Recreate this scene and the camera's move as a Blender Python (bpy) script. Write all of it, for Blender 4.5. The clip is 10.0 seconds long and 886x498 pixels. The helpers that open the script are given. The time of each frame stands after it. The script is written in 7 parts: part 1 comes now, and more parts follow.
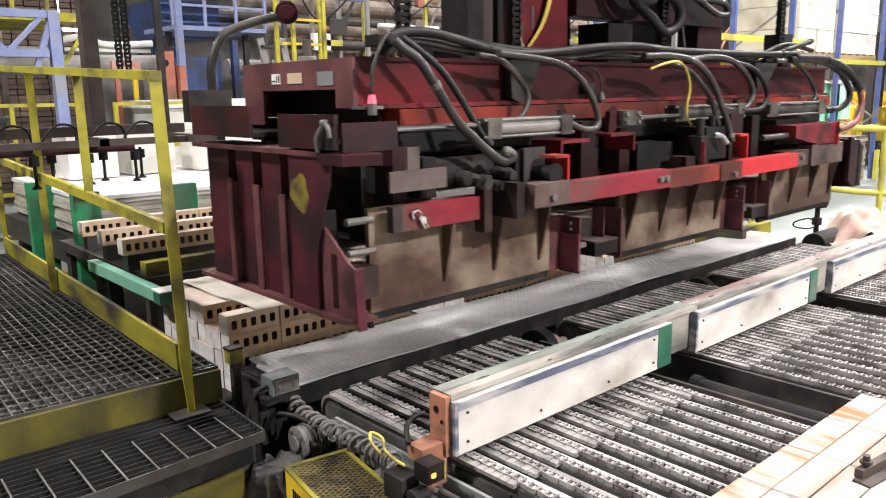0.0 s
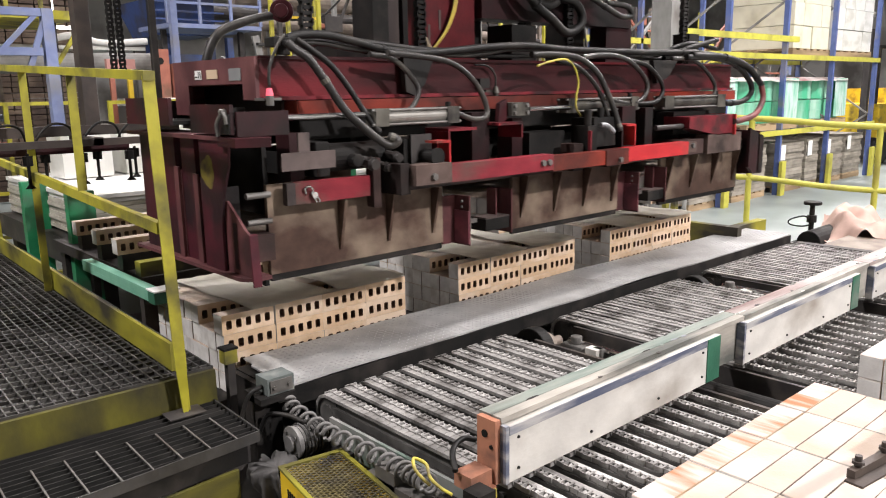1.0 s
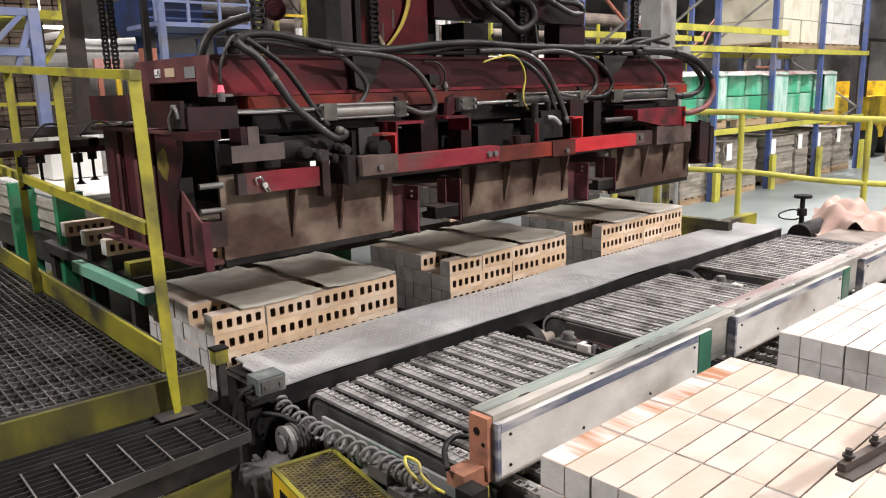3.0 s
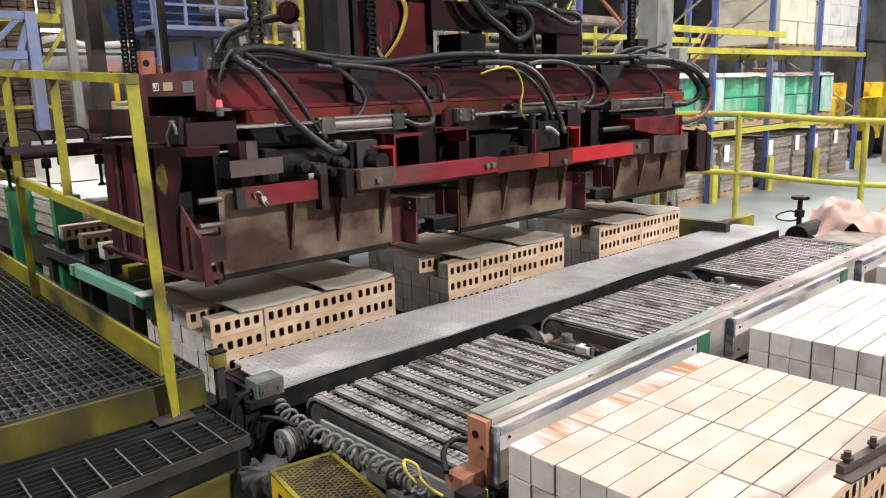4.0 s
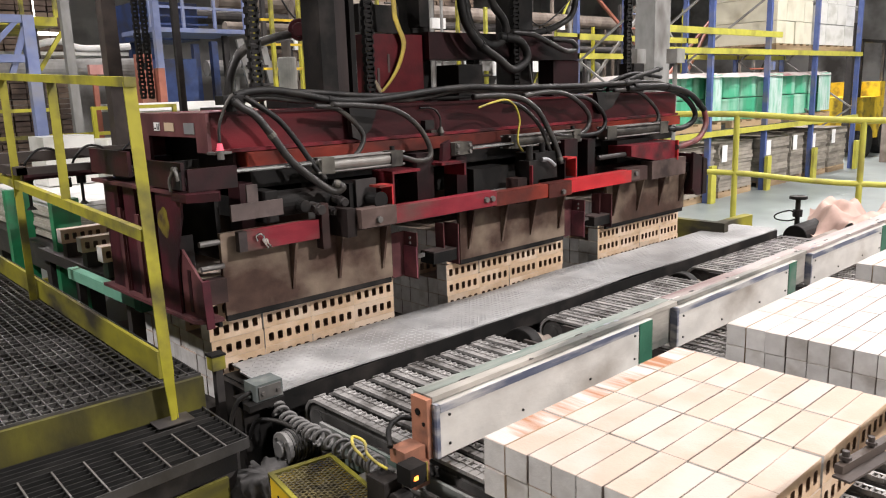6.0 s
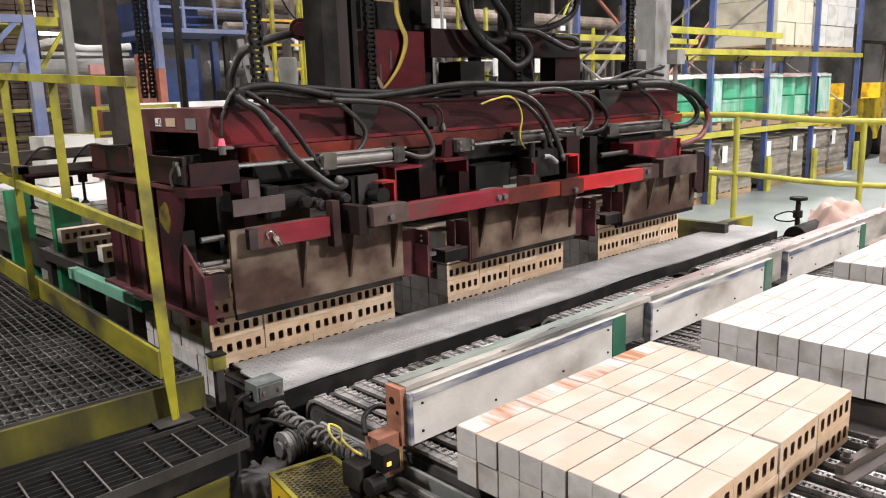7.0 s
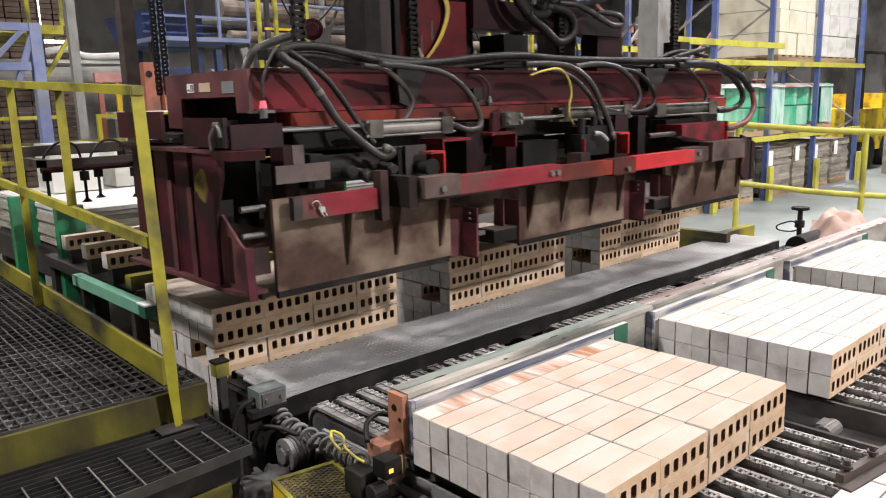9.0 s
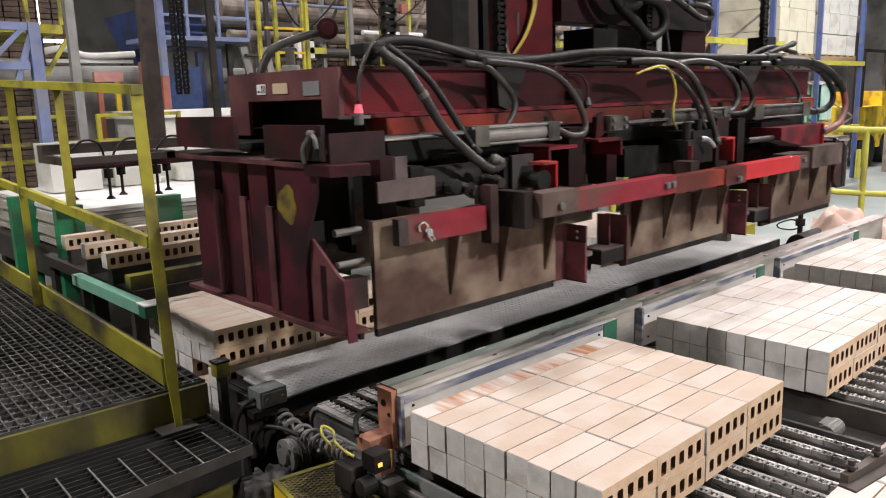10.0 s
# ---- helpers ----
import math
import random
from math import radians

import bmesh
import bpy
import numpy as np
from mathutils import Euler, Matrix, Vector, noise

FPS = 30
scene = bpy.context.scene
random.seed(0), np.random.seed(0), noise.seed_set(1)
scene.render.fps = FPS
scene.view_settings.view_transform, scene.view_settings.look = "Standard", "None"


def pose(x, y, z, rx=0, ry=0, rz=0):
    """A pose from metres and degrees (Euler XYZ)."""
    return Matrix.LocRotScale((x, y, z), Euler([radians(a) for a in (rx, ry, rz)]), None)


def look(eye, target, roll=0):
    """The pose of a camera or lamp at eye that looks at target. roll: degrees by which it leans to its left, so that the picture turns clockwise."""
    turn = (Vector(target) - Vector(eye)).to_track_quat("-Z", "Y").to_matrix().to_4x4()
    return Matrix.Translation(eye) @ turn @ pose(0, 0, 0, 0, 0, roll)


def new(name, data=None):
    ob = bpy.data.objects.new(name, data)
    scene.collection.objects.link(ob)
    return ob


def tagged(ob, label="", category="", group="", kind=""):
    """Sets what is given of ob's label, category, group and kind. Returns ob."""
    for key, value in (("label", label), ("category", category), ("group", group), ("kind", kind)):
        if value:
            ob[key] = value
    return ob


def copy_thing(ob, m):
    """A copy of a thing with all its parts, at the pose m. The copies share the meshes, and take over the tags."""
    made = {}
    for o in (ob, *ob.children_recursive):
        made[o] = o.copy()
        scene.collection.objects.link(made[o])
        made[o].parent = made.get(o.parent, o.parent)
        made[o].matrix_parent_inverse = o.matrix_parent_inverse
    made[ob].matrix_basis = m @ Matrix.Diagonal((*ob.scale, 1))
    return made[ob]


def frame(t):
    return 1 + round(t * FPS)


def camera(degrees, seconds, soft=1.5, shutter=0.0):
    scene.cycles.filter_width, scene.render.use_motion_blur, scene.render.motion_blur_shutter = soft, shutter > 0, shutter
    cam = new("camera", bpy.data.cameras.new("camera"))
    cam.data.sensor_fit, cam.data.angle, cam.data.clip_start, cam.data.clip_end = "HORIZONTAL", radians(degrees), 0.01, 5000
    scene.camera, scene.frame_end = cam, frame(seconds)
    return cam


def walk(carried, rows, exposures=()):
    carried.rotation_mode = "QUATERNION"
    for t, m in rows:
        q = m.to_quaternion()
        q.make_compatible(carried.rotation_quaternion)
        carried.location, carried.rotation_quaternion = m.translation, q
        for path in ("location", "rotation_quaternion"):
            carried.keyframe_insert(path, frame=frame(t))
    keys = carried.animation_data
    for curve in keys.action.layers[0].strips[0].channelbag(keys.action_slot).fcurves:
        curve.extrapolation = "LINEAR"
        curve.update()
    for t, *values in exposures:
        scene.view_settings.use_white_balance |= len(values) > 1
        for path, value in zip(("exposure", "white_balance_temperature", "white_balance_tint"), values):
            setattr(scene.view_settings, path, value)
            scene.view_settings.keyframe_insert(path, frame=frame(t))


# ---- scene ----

# The camera: hand-held, almost still, a small pan to the left and back.
cam = camera(59.97, 10.0, soft=1.1, shutter=0.5)
PATH = [
    (0, look((-1.1065, -0.8074, 1.3220), (0.8510, 1.3871, 0.7285), -0.896)),
    (0.5, look((-1.1031, -0.8112, 1.3299), (0.8605, 1.3751, 0.7266), -0.879)),
    (1, look((-1.1008, -0.8098, 1.3296), (0.8650, 1.3741, 0.7244), -0.955)),
    (1.5, look((-1.0952, -0.8077, 1.3295), (0.8747, 1.3703, 0.7165), -1.053)),
    (2, look((-1.0930, -0.8085, 1.3302), (0.8836, 1.3619, 0.7119), -1.203)),
    (2.5, look((-1.0913, -0.8098, 1.3294), (0.8895, 1.3566, 0.7104), -1.393)),
    (4, look((-1.0916, -0.8094, 1.3330), (0.8997, 1.3496, 0.7220), -1.588)),
    (4.5, look((-1.0892, -0.8096, 1.3322), (0.9062, 1.3468, 0.7251), -1.754)),
    (5, look((-1.0871, -0.8102, 1.3322), (0.9091, 1.3440, 0.7204), -1.811)),
    (5.5, look((-1.0885, -0.8114, 1.3343), (0.9073, 1.3444, 0.7266), -1.861)),
    (7, look((-1.0937, -0.8098, 1.3335), (0.9026, 1.3466, 0.7293), -1.772)),
    (7.5, look((-1.0939, -0.8114, 1.3340), (0.9035, 1.3426, 0.7252), -1.659)),
    (8, look((-1.0980, -0.8122, 1.3329), (0.8998, 1.3453, 0.7377), -1.616)),
    (8.5, look((-1.1022, -0.8152, 1.3345), (0.8965, 1.3443, 0.7504), -1.523)),
    (9, look((-1.1034, -0.8176, 1.3351), (0.8922, 1.3483, 0.7635), -1.561)),
    (9.5, look((-1.1036, -0.8156, 1.3389), (0.8922, 1.3498, 0.7664), -1.642)),
    (10, look((-1.1002, -0.8092, 1.3348), (0.8954, 1.3556, 0.7589), -1.675)),
]
walk(cam, PATH, exposures=[(0, 0.5), (0.5, 0.42), (1.0, 0.24), (1.5, 0.1), (2.5, 0.0), (8.5, 0.0), (9.0, -0.03), (10, -0.18)])

# ---- light: a closed hall, lit by unseen high-bay lamps added under the roof ----
world = bpy.data.worlds.new("world")
world.use_nodes = True
world.node_tree.nodes["Background"].inputs[0].default_value = (0.55, 0.54, 0.53, 1)
world.node_tree.nodes["Background"].inputs[1].default_value = 0.15
scene.world = world

HALL_Z = 6.6
# Places and watts are set to bring each area to its brightness.
LAMPS = [(1.5, -0.3, 125), (4.6, -0.2, 140), (-3.3, 2.4, 430), (2.6, -6.3, 1250), (1.6, 4.7, 90), (6.0, 3.6, 75),
         (8.6, -0.6, 760), (9.0, 6.5, 300), (3.4, 8.4, 120), (-1.5, 8.6, 150), (6.5, 12.5, 200), (0.5, 12.5, 200), (13.5, 4.5, 700)]
for lx, ly, watts in LAMPS:
    lamp = bpy.data.lights.new("high_bay_light", "AREA")
    lamp.shape, lamp.size, lamp.energy, lamp.color = "DISK", 0.5, watts, (1.0, 0.935, 0.93)
    new("high_bay_light", lamp).matrix_world = pose(lx, ly, HALL_Z - 0.75)


# ---- materials ----
def principled(name):
    m = bpy.data.materials.new(name)
    m.use_nodes = True
    return m, m.node_tree.nodes, m.node_tree.links, m.node_tree.nodes["Principled BSDF"]


def surface(name, a, b, rough=0.6, metal=0.0, scale=14.0, dirt=None, dirt_scale=3.0, dirt_at=0.55, bump=0.15,
            bump_scale=90.0, coat=0.0, rough2=None, island=0.0, stretch=(1, 1, 1), spec=0.5):
    """Two paint tones mixed by fine noise, a third tone of dirt or wear in broad uneven patches, and a fine relief."""
    m, n, l, bsdf = principled(name)
    tc = n.new("ShaderNodeTexCoord")
    mp = n.new("ShaderNodeMapping")
    mp.inputs["Scale"].default_value = stretch
    l.new(tc.outputs["Object"], mp.inputs["Vector"])
    info = n.new("ShaderNodeObjectInfo")
    off = n.new("ShaderNodeVectorMath")
    off.operation = "ADD"
    sc = n.new("ShaderNodeMath")
    sc.operation = "MULTIPLY"
    sc.inputs[1].default_value = 37.0
    l.new(info.outputs["Random"], sc.inputs[0])
    l.new(mp.outputs[0], off.inputs[0])
    l.new(sc.outputs[0], off.inputs[1])

    def noise_node(s, detail=6.0):
        t = n.new("ShaderNodeTexNoise")
        t.inputs["Scale"].default_value, t.inputs["Detail"].default_value = s, detail
        l.new(off.outputs[0], t.inputs["Vector"])
        return t

    fine = noise_node(scale)
    r1 = n.new("ShaderNodeValToRGB")
    r1.color_ramp.elements[0].position, r1.color_ramp.elements[1].position = 0.3, 0.7
    r1.color_ramp.elements[0].color, r1.color_ramp.elements[1].color = (*a, 1), (*b, 1)
    l.new(fine.outputs[0], r1.inputs[0])
    col = r1.outputs[0]
    if dirt:
        broad = noise_node(dirt_scale, 9.0)
        r2 = n.new("ShaderNodeValToRGB")
        r2.color_ramp.elements[0].position, r2.color_ramp.elements[1].position = dirt_at - 0.09, dirt_at + 0.09
        l.new(broad.outputs[0], r2.inputs[0])
        mix = n.new("ShaderNodeMixRGB")
        mix.inputs[2].default_value = (*dirt, 1)
        l.new(r2.outputs[0], mix.inputs[0])
        l.new(col, mix.inputs[1])
        col = mix.outputs[0]
    if island:
        hsv = n.new("ShaderNodeHueSaturation")
        rng = n.new("ShaderNodeMapRange")
        rng.inputs["To Min"].default_value, rng.inputs["To Max"].default_value = 1 - island, 1 + island
        l.new(info.outputs["Random"], rng.inputs["Value"])
        l.new(rng.outputs[0], hsv.inputs["Value"])
        l.new(col, hsv.inputs["Color"])
        col = hsv.outputs[0]
    l.new(col, bsdf.inputs["Base Color"])
    bsdf.inputs["Metallic"].default_value = metal
    bsdf.inputs["Specular IOR Level"].default_value = spec
    rr = n.new("ShaderNodeMapRange")
    rr.inputs["To Min"].default_value, rr.inputs["To Max"].default_value = rough, rough2 if rough2 is not None else min(1, rough + 0.2)
    l.new(fine.outputs[0], rr.inputs["Value"])
    l.new(rr.outputs[0], bsdf.inputs["Roughness"])
    bsdf.inputs["Coat Weight"].default_value = coat
    if bump:
        bn = noise_node(bump_scale, 4.0)
        bp = n.new("ShaderNodeBump")
        bp.inputs["Strength"].default_value, bp.inputs["Distance"].default_value = bump, 0.004
        l.new(bn.outputs[0], bp.inputs["Height"])
        l.new(bp.outputs[0], bsdf.inputs["Normal"])
    return m


def glow(name, colour, strength):
    m, n, l, bsdf = principled(name)
    bsdf.inputs["Base Color"].default_value = (*colour, 1)
    bsdf.inputs["Emission Color"].default_value = (*colour, 1)
    bsdf.inputs["Emission Strength"].default_value = strength
    return m


RED = surface("maroon_paint", (0.0306, 0.004675, 0.00765), (0.0561, 0.008075, 0.0119), 0.4, dirt=(0.01105, 0.0051, 0.00595), dirt_scale=5.0, dirt_at=0.51, spec=0.3)
# Darker maroon: shade on upper and inner frame parts is in this tone.
RED_DARK = surface("shaded_sooty_maroon", (0.014, 0.00315, 0.0042), (0.028, 0.0049, 0.007), 0.42, dirt=(0.0056, 0.0042, 0.0042), dirt_scale=4.0, dirt_at=0.52, spec=0.3)
RED_BRIGHT = surface("worn_red_paint", (0.1275, 0.00935, 0.017), (0.1955, 0.017, 0.0255), 0.38, dirt=(0.0255, 0.00935, 0.0102), dirt_scale=6, dirt_at=0.54, spec=0.3)
ORANGE_RED = surface("orange_red_paint", (0.40, 0.02, 0.026), (0.50, 0.036, 0.036), 0.4, dirt=(0.1, 0.025, 0.018), dirt_scale=6, dirt_at=0.58, spec=0.3)
RUST_RED = surface("worn_slide_red", (0.03825, 0.0102, 0.0085), (0.085, 0.0187, 0.0136), 0.36, dirt=(0.306, 0.03825, 0.02125), dirt_scale=2.2, dirt_at=0.57, stretch=(0.8, 1, 1), spec=0.3)
JAW = surface("scuffed_brown_steel", (0.050, 0.028, 0.021), (0.095, 0.056, 0.042), 0.45, metal=0.1, dirt=(0.25, 0.195, 0.145), dirt_scale=3.4, dirt_at=0.55, stretch=(1, 1, 1.3), spec=0.3)
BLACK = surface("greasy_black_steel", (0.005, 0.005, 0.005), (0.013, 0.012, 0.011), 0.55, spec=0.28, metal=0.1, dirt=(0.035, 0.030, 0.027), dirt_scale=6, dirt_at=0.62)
DARK = surface("dark_painted_steel", (0.03, 0.027, 0.027), (0.055, 0.05, 0.047), 0.5, metal=0.3, dirt=(0.1, 0.085, 0.07), dirt_scale=5, dirt_at=0.62)
RUBBER = surface("black_rubber_hose", (0.0045, 0.0045, 0.0045), (0.00975, 0.009375, 0.009), 0.45, dirt=(0.024, 0.02175, 0.0195), dirt_scale=8, dirt_at=0.6, spec=0.3)
GREY_HOSE = surface("grey_dusty_hose", (0.0164, 0.01558, 0.01476), (0.03116, 0.02952, 0.02788), 0.34, dirt=(0.0697, 0.06396, 0.05576), dirt_scale=7, dirt_at=0.6, spec=0.4)
CHROME = surface("polished_rod", (0.6, 0.6, 0.6), (0.75, 0.75, 0.75), 0.12, metal=1.0, rough2=0.25, bump=0.02)
STEEL = surface("dull_steel", (0.12, 0.117, 0.11), (0.20, 0.193, 0.182), 0.42, metal=0.45, dirt=(0.12, 0.11, 0.1), dirt_scale=6, dirt_at=0.58)
CHAIN = surface("oiled_chain_steel", (0.27, 0.265, 0.255), (0.42, 0.41, 0.395), 0.45, metal=0.3, dirt=(0.12, 0.114, 0.107), dirt_scale=9, dirt_at=0.56)
STRIP = surface("polished_wear_strip", (0.62, 0.61, 0.59), (0.76, 0.75, 0.73), 0.34, metal=0.35, dirt=(0.34, 0.33, 0.32), dirt_scale=4, stretch=(1, 0.25, 1))
RAILBODY = surface("dusty_chain_guide", (0.045, 0.044, 0.042), (0.10, 0.097, 0.093), 0.5, metal=0.3, dirt=(0.17, 0.165, 0.158), dirt_scale=6, dirt_at=0.58, spec=0.4)
PLATE = surface("dusty_tread_plate", (0.34, 0.345, 0.345), (0.45, 0.452, 0.448), 0.45, metal=0.15, dirt=(0.25, 0.247, 0.24), dirt_scale=2.6, dirt_at=0.57)
YELLOW = surface("yellow_green_paint", (0.33, 0.305, 0.022), (0.44, 0.40, 0.032), 0.42, dirt=(0.10, 0.09, 0.028), dirt_scale=5, dirt_at=0.58)
YELLOW_CLEAN = surface("clean_yellow_paint", (0.40, 0.385, 0.055), (0.50, 0.475, 0.075), 0.42, dirt=(0.27, 0.25, 0.05), dirt_scale=4, dirt_at=0.6)
YELLOW_DIRTY = surface("grimy_yellow_paint", (0.20, 0.185, 0.018), (0.32, 0.29, 0.022), 0.5, dirt=(0.035, 0.03, 0.018), dirt_scale=3.5, dirt_at=0.51, stretch=(0.7, 0.7, 1.6))
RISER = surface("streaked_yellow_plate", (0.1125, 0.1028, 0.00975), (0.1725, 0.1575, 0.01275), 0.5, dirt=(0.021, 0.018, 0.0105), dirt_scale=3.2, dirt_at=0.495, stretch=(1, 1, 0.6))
# Grimy yellow, darkened to hold the shade on the step's front.
YELLOW_SHADED = surface("shaded_grimy_yellow", (0.0675, 0.0615, 0.009), (0.1275, 0.1162, 0.012), 0.5, dirt=(0.015, 0.0135, 0.009), dirt_scale=3.0, dirt_at=0.50, stretch=(0.6, 0.6, 1.8))
YELLOW_WARM = surface("warm_yellow_paint", (0.62, 0.42, 0.015), (0.74, 0.52, 0.03), 0.42, dirt=(0.16, 0.11, 0.03), dirt_scale=6, dirt_at=0.6)
GRATE = surface("galvanised_grating", (0.042, 0.041, 0.04), (0.08, 0.078, 0.076), 0.42, metal=0.5, dirt=(0.13, 0.125, 0.12), dirt_scale=3, dirt_at=0.64)
FADED = surface("faded_maroon", (0.085, 0.0289, 0.0323), (0.136, 0.0493, 0.051), 0.5, dirt=(0.03825, 0.0153, 0.017), dirt_scale=5, spec=0.3)
RIB = surface("dull_crimson_paint", (0.04675, 0.0068, 0.01275), (0.0765, 0.01105, 0.01955), 0.45, dirt=(0.0204, 0.00765, 0.0102), dirt_scale=5, dirt_at=0.52, spec=0.3)
BEAM_RED = surface("streaked_beam_maroon", (0.02132, 0.00246, 0.0041), (0.041, 0.00451, 0.00656), 0.36, dirt=(0.1558, 0.00902, 0.01558), dirt_scale=1.5, dirt_at=0.58, stretch=(0.6, 1, 2.0), spec=0.3)
BEAM_END = surface("dusty_faded_end", (0.1105, 0.0357, 0.03825), (0.1615, 0.0578, 0.0595), 0.5, dirt=(0.068, 0.0187, 0.0221), dirt_scale=4, dirt_at=0.55)
RED_PLATE = surface("scuffed_maroon_plate", (0.07225, 0.0051, 0.0085), (0.119, 0.00935, 0.0136), 0.4, dirt=(0.0238, 0.0051, 0.0068), dirt_scale=4, dirt_at=0.56, spec=0.3)
BAR_RED = surface("scuffed_bar_red", (0.17, 0.0136, 0.0238), (0.2465, 0.0221, 0.034), 0.4, dirt=(0.0935, 0.0578, 0.0493), dirt_scale=4, dirt_at=0.55, stretch=(0.7, 1, 1.6), spec=0.3)
BAR_BRIGHT = surface("bright_bar_red", (0.38, 0.016, 0.022), (0.50, 0.028, 0.032), 0.4, dirt=(0.14, 0.06, 0.05), dirt_scale=4, dirt_at=0.60, stretch=(0.7, 1, 1.6), spec=0.3)
SLEEVE = surface("grey_brown_sleeve", (0.075, 0.050, 0.043), (0.13, 0.092, 0.08), 0.5, metal=0.15, dirt=(0.03, 0.02, 0.018), dirt_scale=6, dirt_at=0.55, spec=0.3)
JAW_DARK = surface("sooty_jaw_tube", (0.04, 0.022, 0.02), (0.075, 0.042, 0.037), 0.5, metal=0.2, dirt=(0.018, 0.013, 0.012), dirt_scale=4, dirt_at=0.5, spec=0.3)
HOOK_PINK = surface("worn_pink_face", (0.20, 0.045, 0.07), (0.28, 0.08, 0.10), 0.5, dirt=(0.09, 0.03, 0.04), dirt_scale=8)
HEAD_GREY = surface("dull_grey_casting", (0.0675, 0.063, 0.0522), (0.135, 0.1278, 0.108), 0.45, metal=0.3, dirt=(0.0198, 0.018, 0.0162), dirt_scale=8, dirt_at=0.52)
DUSTY_PINK = surface("dusty_pink_steel", (0.07225, 0.051, 0.04675), (0.119, 0.08925, 0.08245), 0.55, dirt=(0.02975, 0.02125, 0.0204), dirt_scale=7, dirt_at=0.54)
MAST_BROWN = surface("dusty_mast_brown", (0.035, 0.0224, 0.021), (0.0595, 0.042, 0.0385), 0.55, dirt=(0.014, 0.0098, 0.0091), dirt_scale=3, dirt_at=0.52, stretch=(2, 2, 0.3))
SPOT = surface("faded_yellow_spot", (0.16, 0.13, 0.012), (0.26, 0.21, 0.02), 0.5, dirt=(0.055, 0.03, 0.014), dirt_scale=14, dirt_at=0.52)
RED_HOSE = surface("red_dusted_hose", (0.09, 0.02, 0.02), (0.20, 0.045, 0.042), 0.5, dirt=(0.04, 0.018, 0.016), dirt_scale=8, dirt_at=0.55)
STRAP_OLD = surface("greyed_webbing", (0.20, 0.17, 0.12), (0.30, 0.25, 0.17), 0.8, dirt=(0.09, 0.07, 0.05), dirt_scale=9)
GRATE_WORN = surface("worn_grating_bar", (0.07, 0.067, 0.064), (0.13, 0.126, 0.12), 0.4, metal=0.5, dirt=(0.03, 0.028, 0.026), dirt_scale=4, dirt_at=0.55)
# Step bars, much darker than the platform grating.
STEP_BAR = surface("near_black_grating", (0.007, 0.007, 0.0063), (0.0154, 0.0147, 0.014), 0.55, metal=0.2, dirt=(0.035, 0.0329, 0.0301), dirt_scale=6, dirt_at=0.62)
BOARD = surface("whitewashed_board", (0.52, 0.51, 0.48), (0.66, 0.65, 0.61), 0.55, dirt=(0.30, 0.27, 0.235), dirt_scale=4, dirt_at=0.6, stretch=(0.6, 1, 1))
BOARD_TOP = surface("worn_beam_top", (0.30, 0.285, 0.25), (0.46, 0.435, 0.39), 0.5, scale=22, dirt=(0.10, 0.105, 0.095), dirt_scale=7, dirt_at=0.53, stretch=(0.3, 1.5, 1), bump=0.5, bump_scale=60)
BLUE_SMEAR = surface("blue_black_paint", (0.07, 0.085, 0.14), (0.15, 0.17, 0.22), 0.5, dirt=(0.42, 0.42, 0.42), dirt_scale=9, dirt_at=0.53, stretch=(0.5, 1, 3))
GREEN_DARK = surface("dark_green_paint", (0.02, 0.10, 0.06), (0.035, 0.15, 0.09), 0.45, dirt=(0.2, 0.22, 0.2), dirt_scale=5, dirt_at=0.64)
GREEN_DUST = surface("dusty_green_panel", (0.07, 0.11, 0.09), (0.12, 0.16, 0.135), 0.6, dirt=(0.26, 0.26, 0.25), dirt_scale=5, dirt_at=0.52)
GREEN = surface("green_paint", (0.015, 0.20, 0.08), (0.025, 0.28, 0.115), 0.4, dirt=(0.05, 0.12, 0.07), dirt_scale=4)
MINT = surface("mint_green_paint", (0.16, 0.40, 0.28), (0.22, 0.48, 0.35), 0.4, dirt=(0.1, 0.16, 0.12), dirt_scale=5, dirt_at=0.62)
TERRA = surface("terracotta_paint", (0.27, 0.09, 0.06), (0.36, 0.13, 0.085), 0.5, dirt=(0.16, 0.08, 0.05), dirt_scale=7, dirt_at=0.62)
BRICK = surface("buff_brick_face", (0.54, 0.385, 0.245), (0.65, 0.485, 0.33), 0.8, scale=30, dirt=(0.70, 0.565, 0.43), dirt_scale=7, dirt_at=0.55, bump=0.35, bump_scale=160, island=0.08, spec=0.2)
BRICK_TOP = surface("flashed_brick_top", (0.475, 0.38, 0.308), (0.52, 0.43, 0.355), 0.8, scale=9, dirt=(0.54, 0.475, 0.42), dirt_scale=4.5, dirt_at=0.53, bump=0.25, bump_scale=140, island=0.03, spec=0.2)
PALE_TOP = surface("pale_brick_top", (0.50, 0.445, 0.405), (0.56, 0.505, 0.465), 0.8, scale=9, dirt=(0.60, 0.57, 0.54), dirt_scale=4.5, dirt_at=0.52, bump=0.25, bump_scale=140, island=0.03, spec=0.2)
FLASH = surface("banded_brick_top", (0.36, 0.17, 0.09), (0.43, 0.24, 0.15), 0.8, scale=9, dirt=(0.58, 0.53, 0.49), dirt_scale=9, dirt_at=0.50, stretch=(2.2, 0.35, 1), bump=0.25, bump_scale=140, spec=0.2)
COIL_GREY = surface("grey_plastic_coil", (0.10, 0.098, 0.096), (0.16, 0.157, 0.152), 0.45, dirt=(0.22, 0.215, 0.205), dirt_scale=12, dirt_at=0.6)
ALU = surface("scratched_cylinder", (0.24, 0.232, 0.215), (0.36, 0.35, 0.325), 0.34, metal=0.6, dirt=(0.16, 0.14, 0.12), dirt_scale=7, dirt_at=0.57)
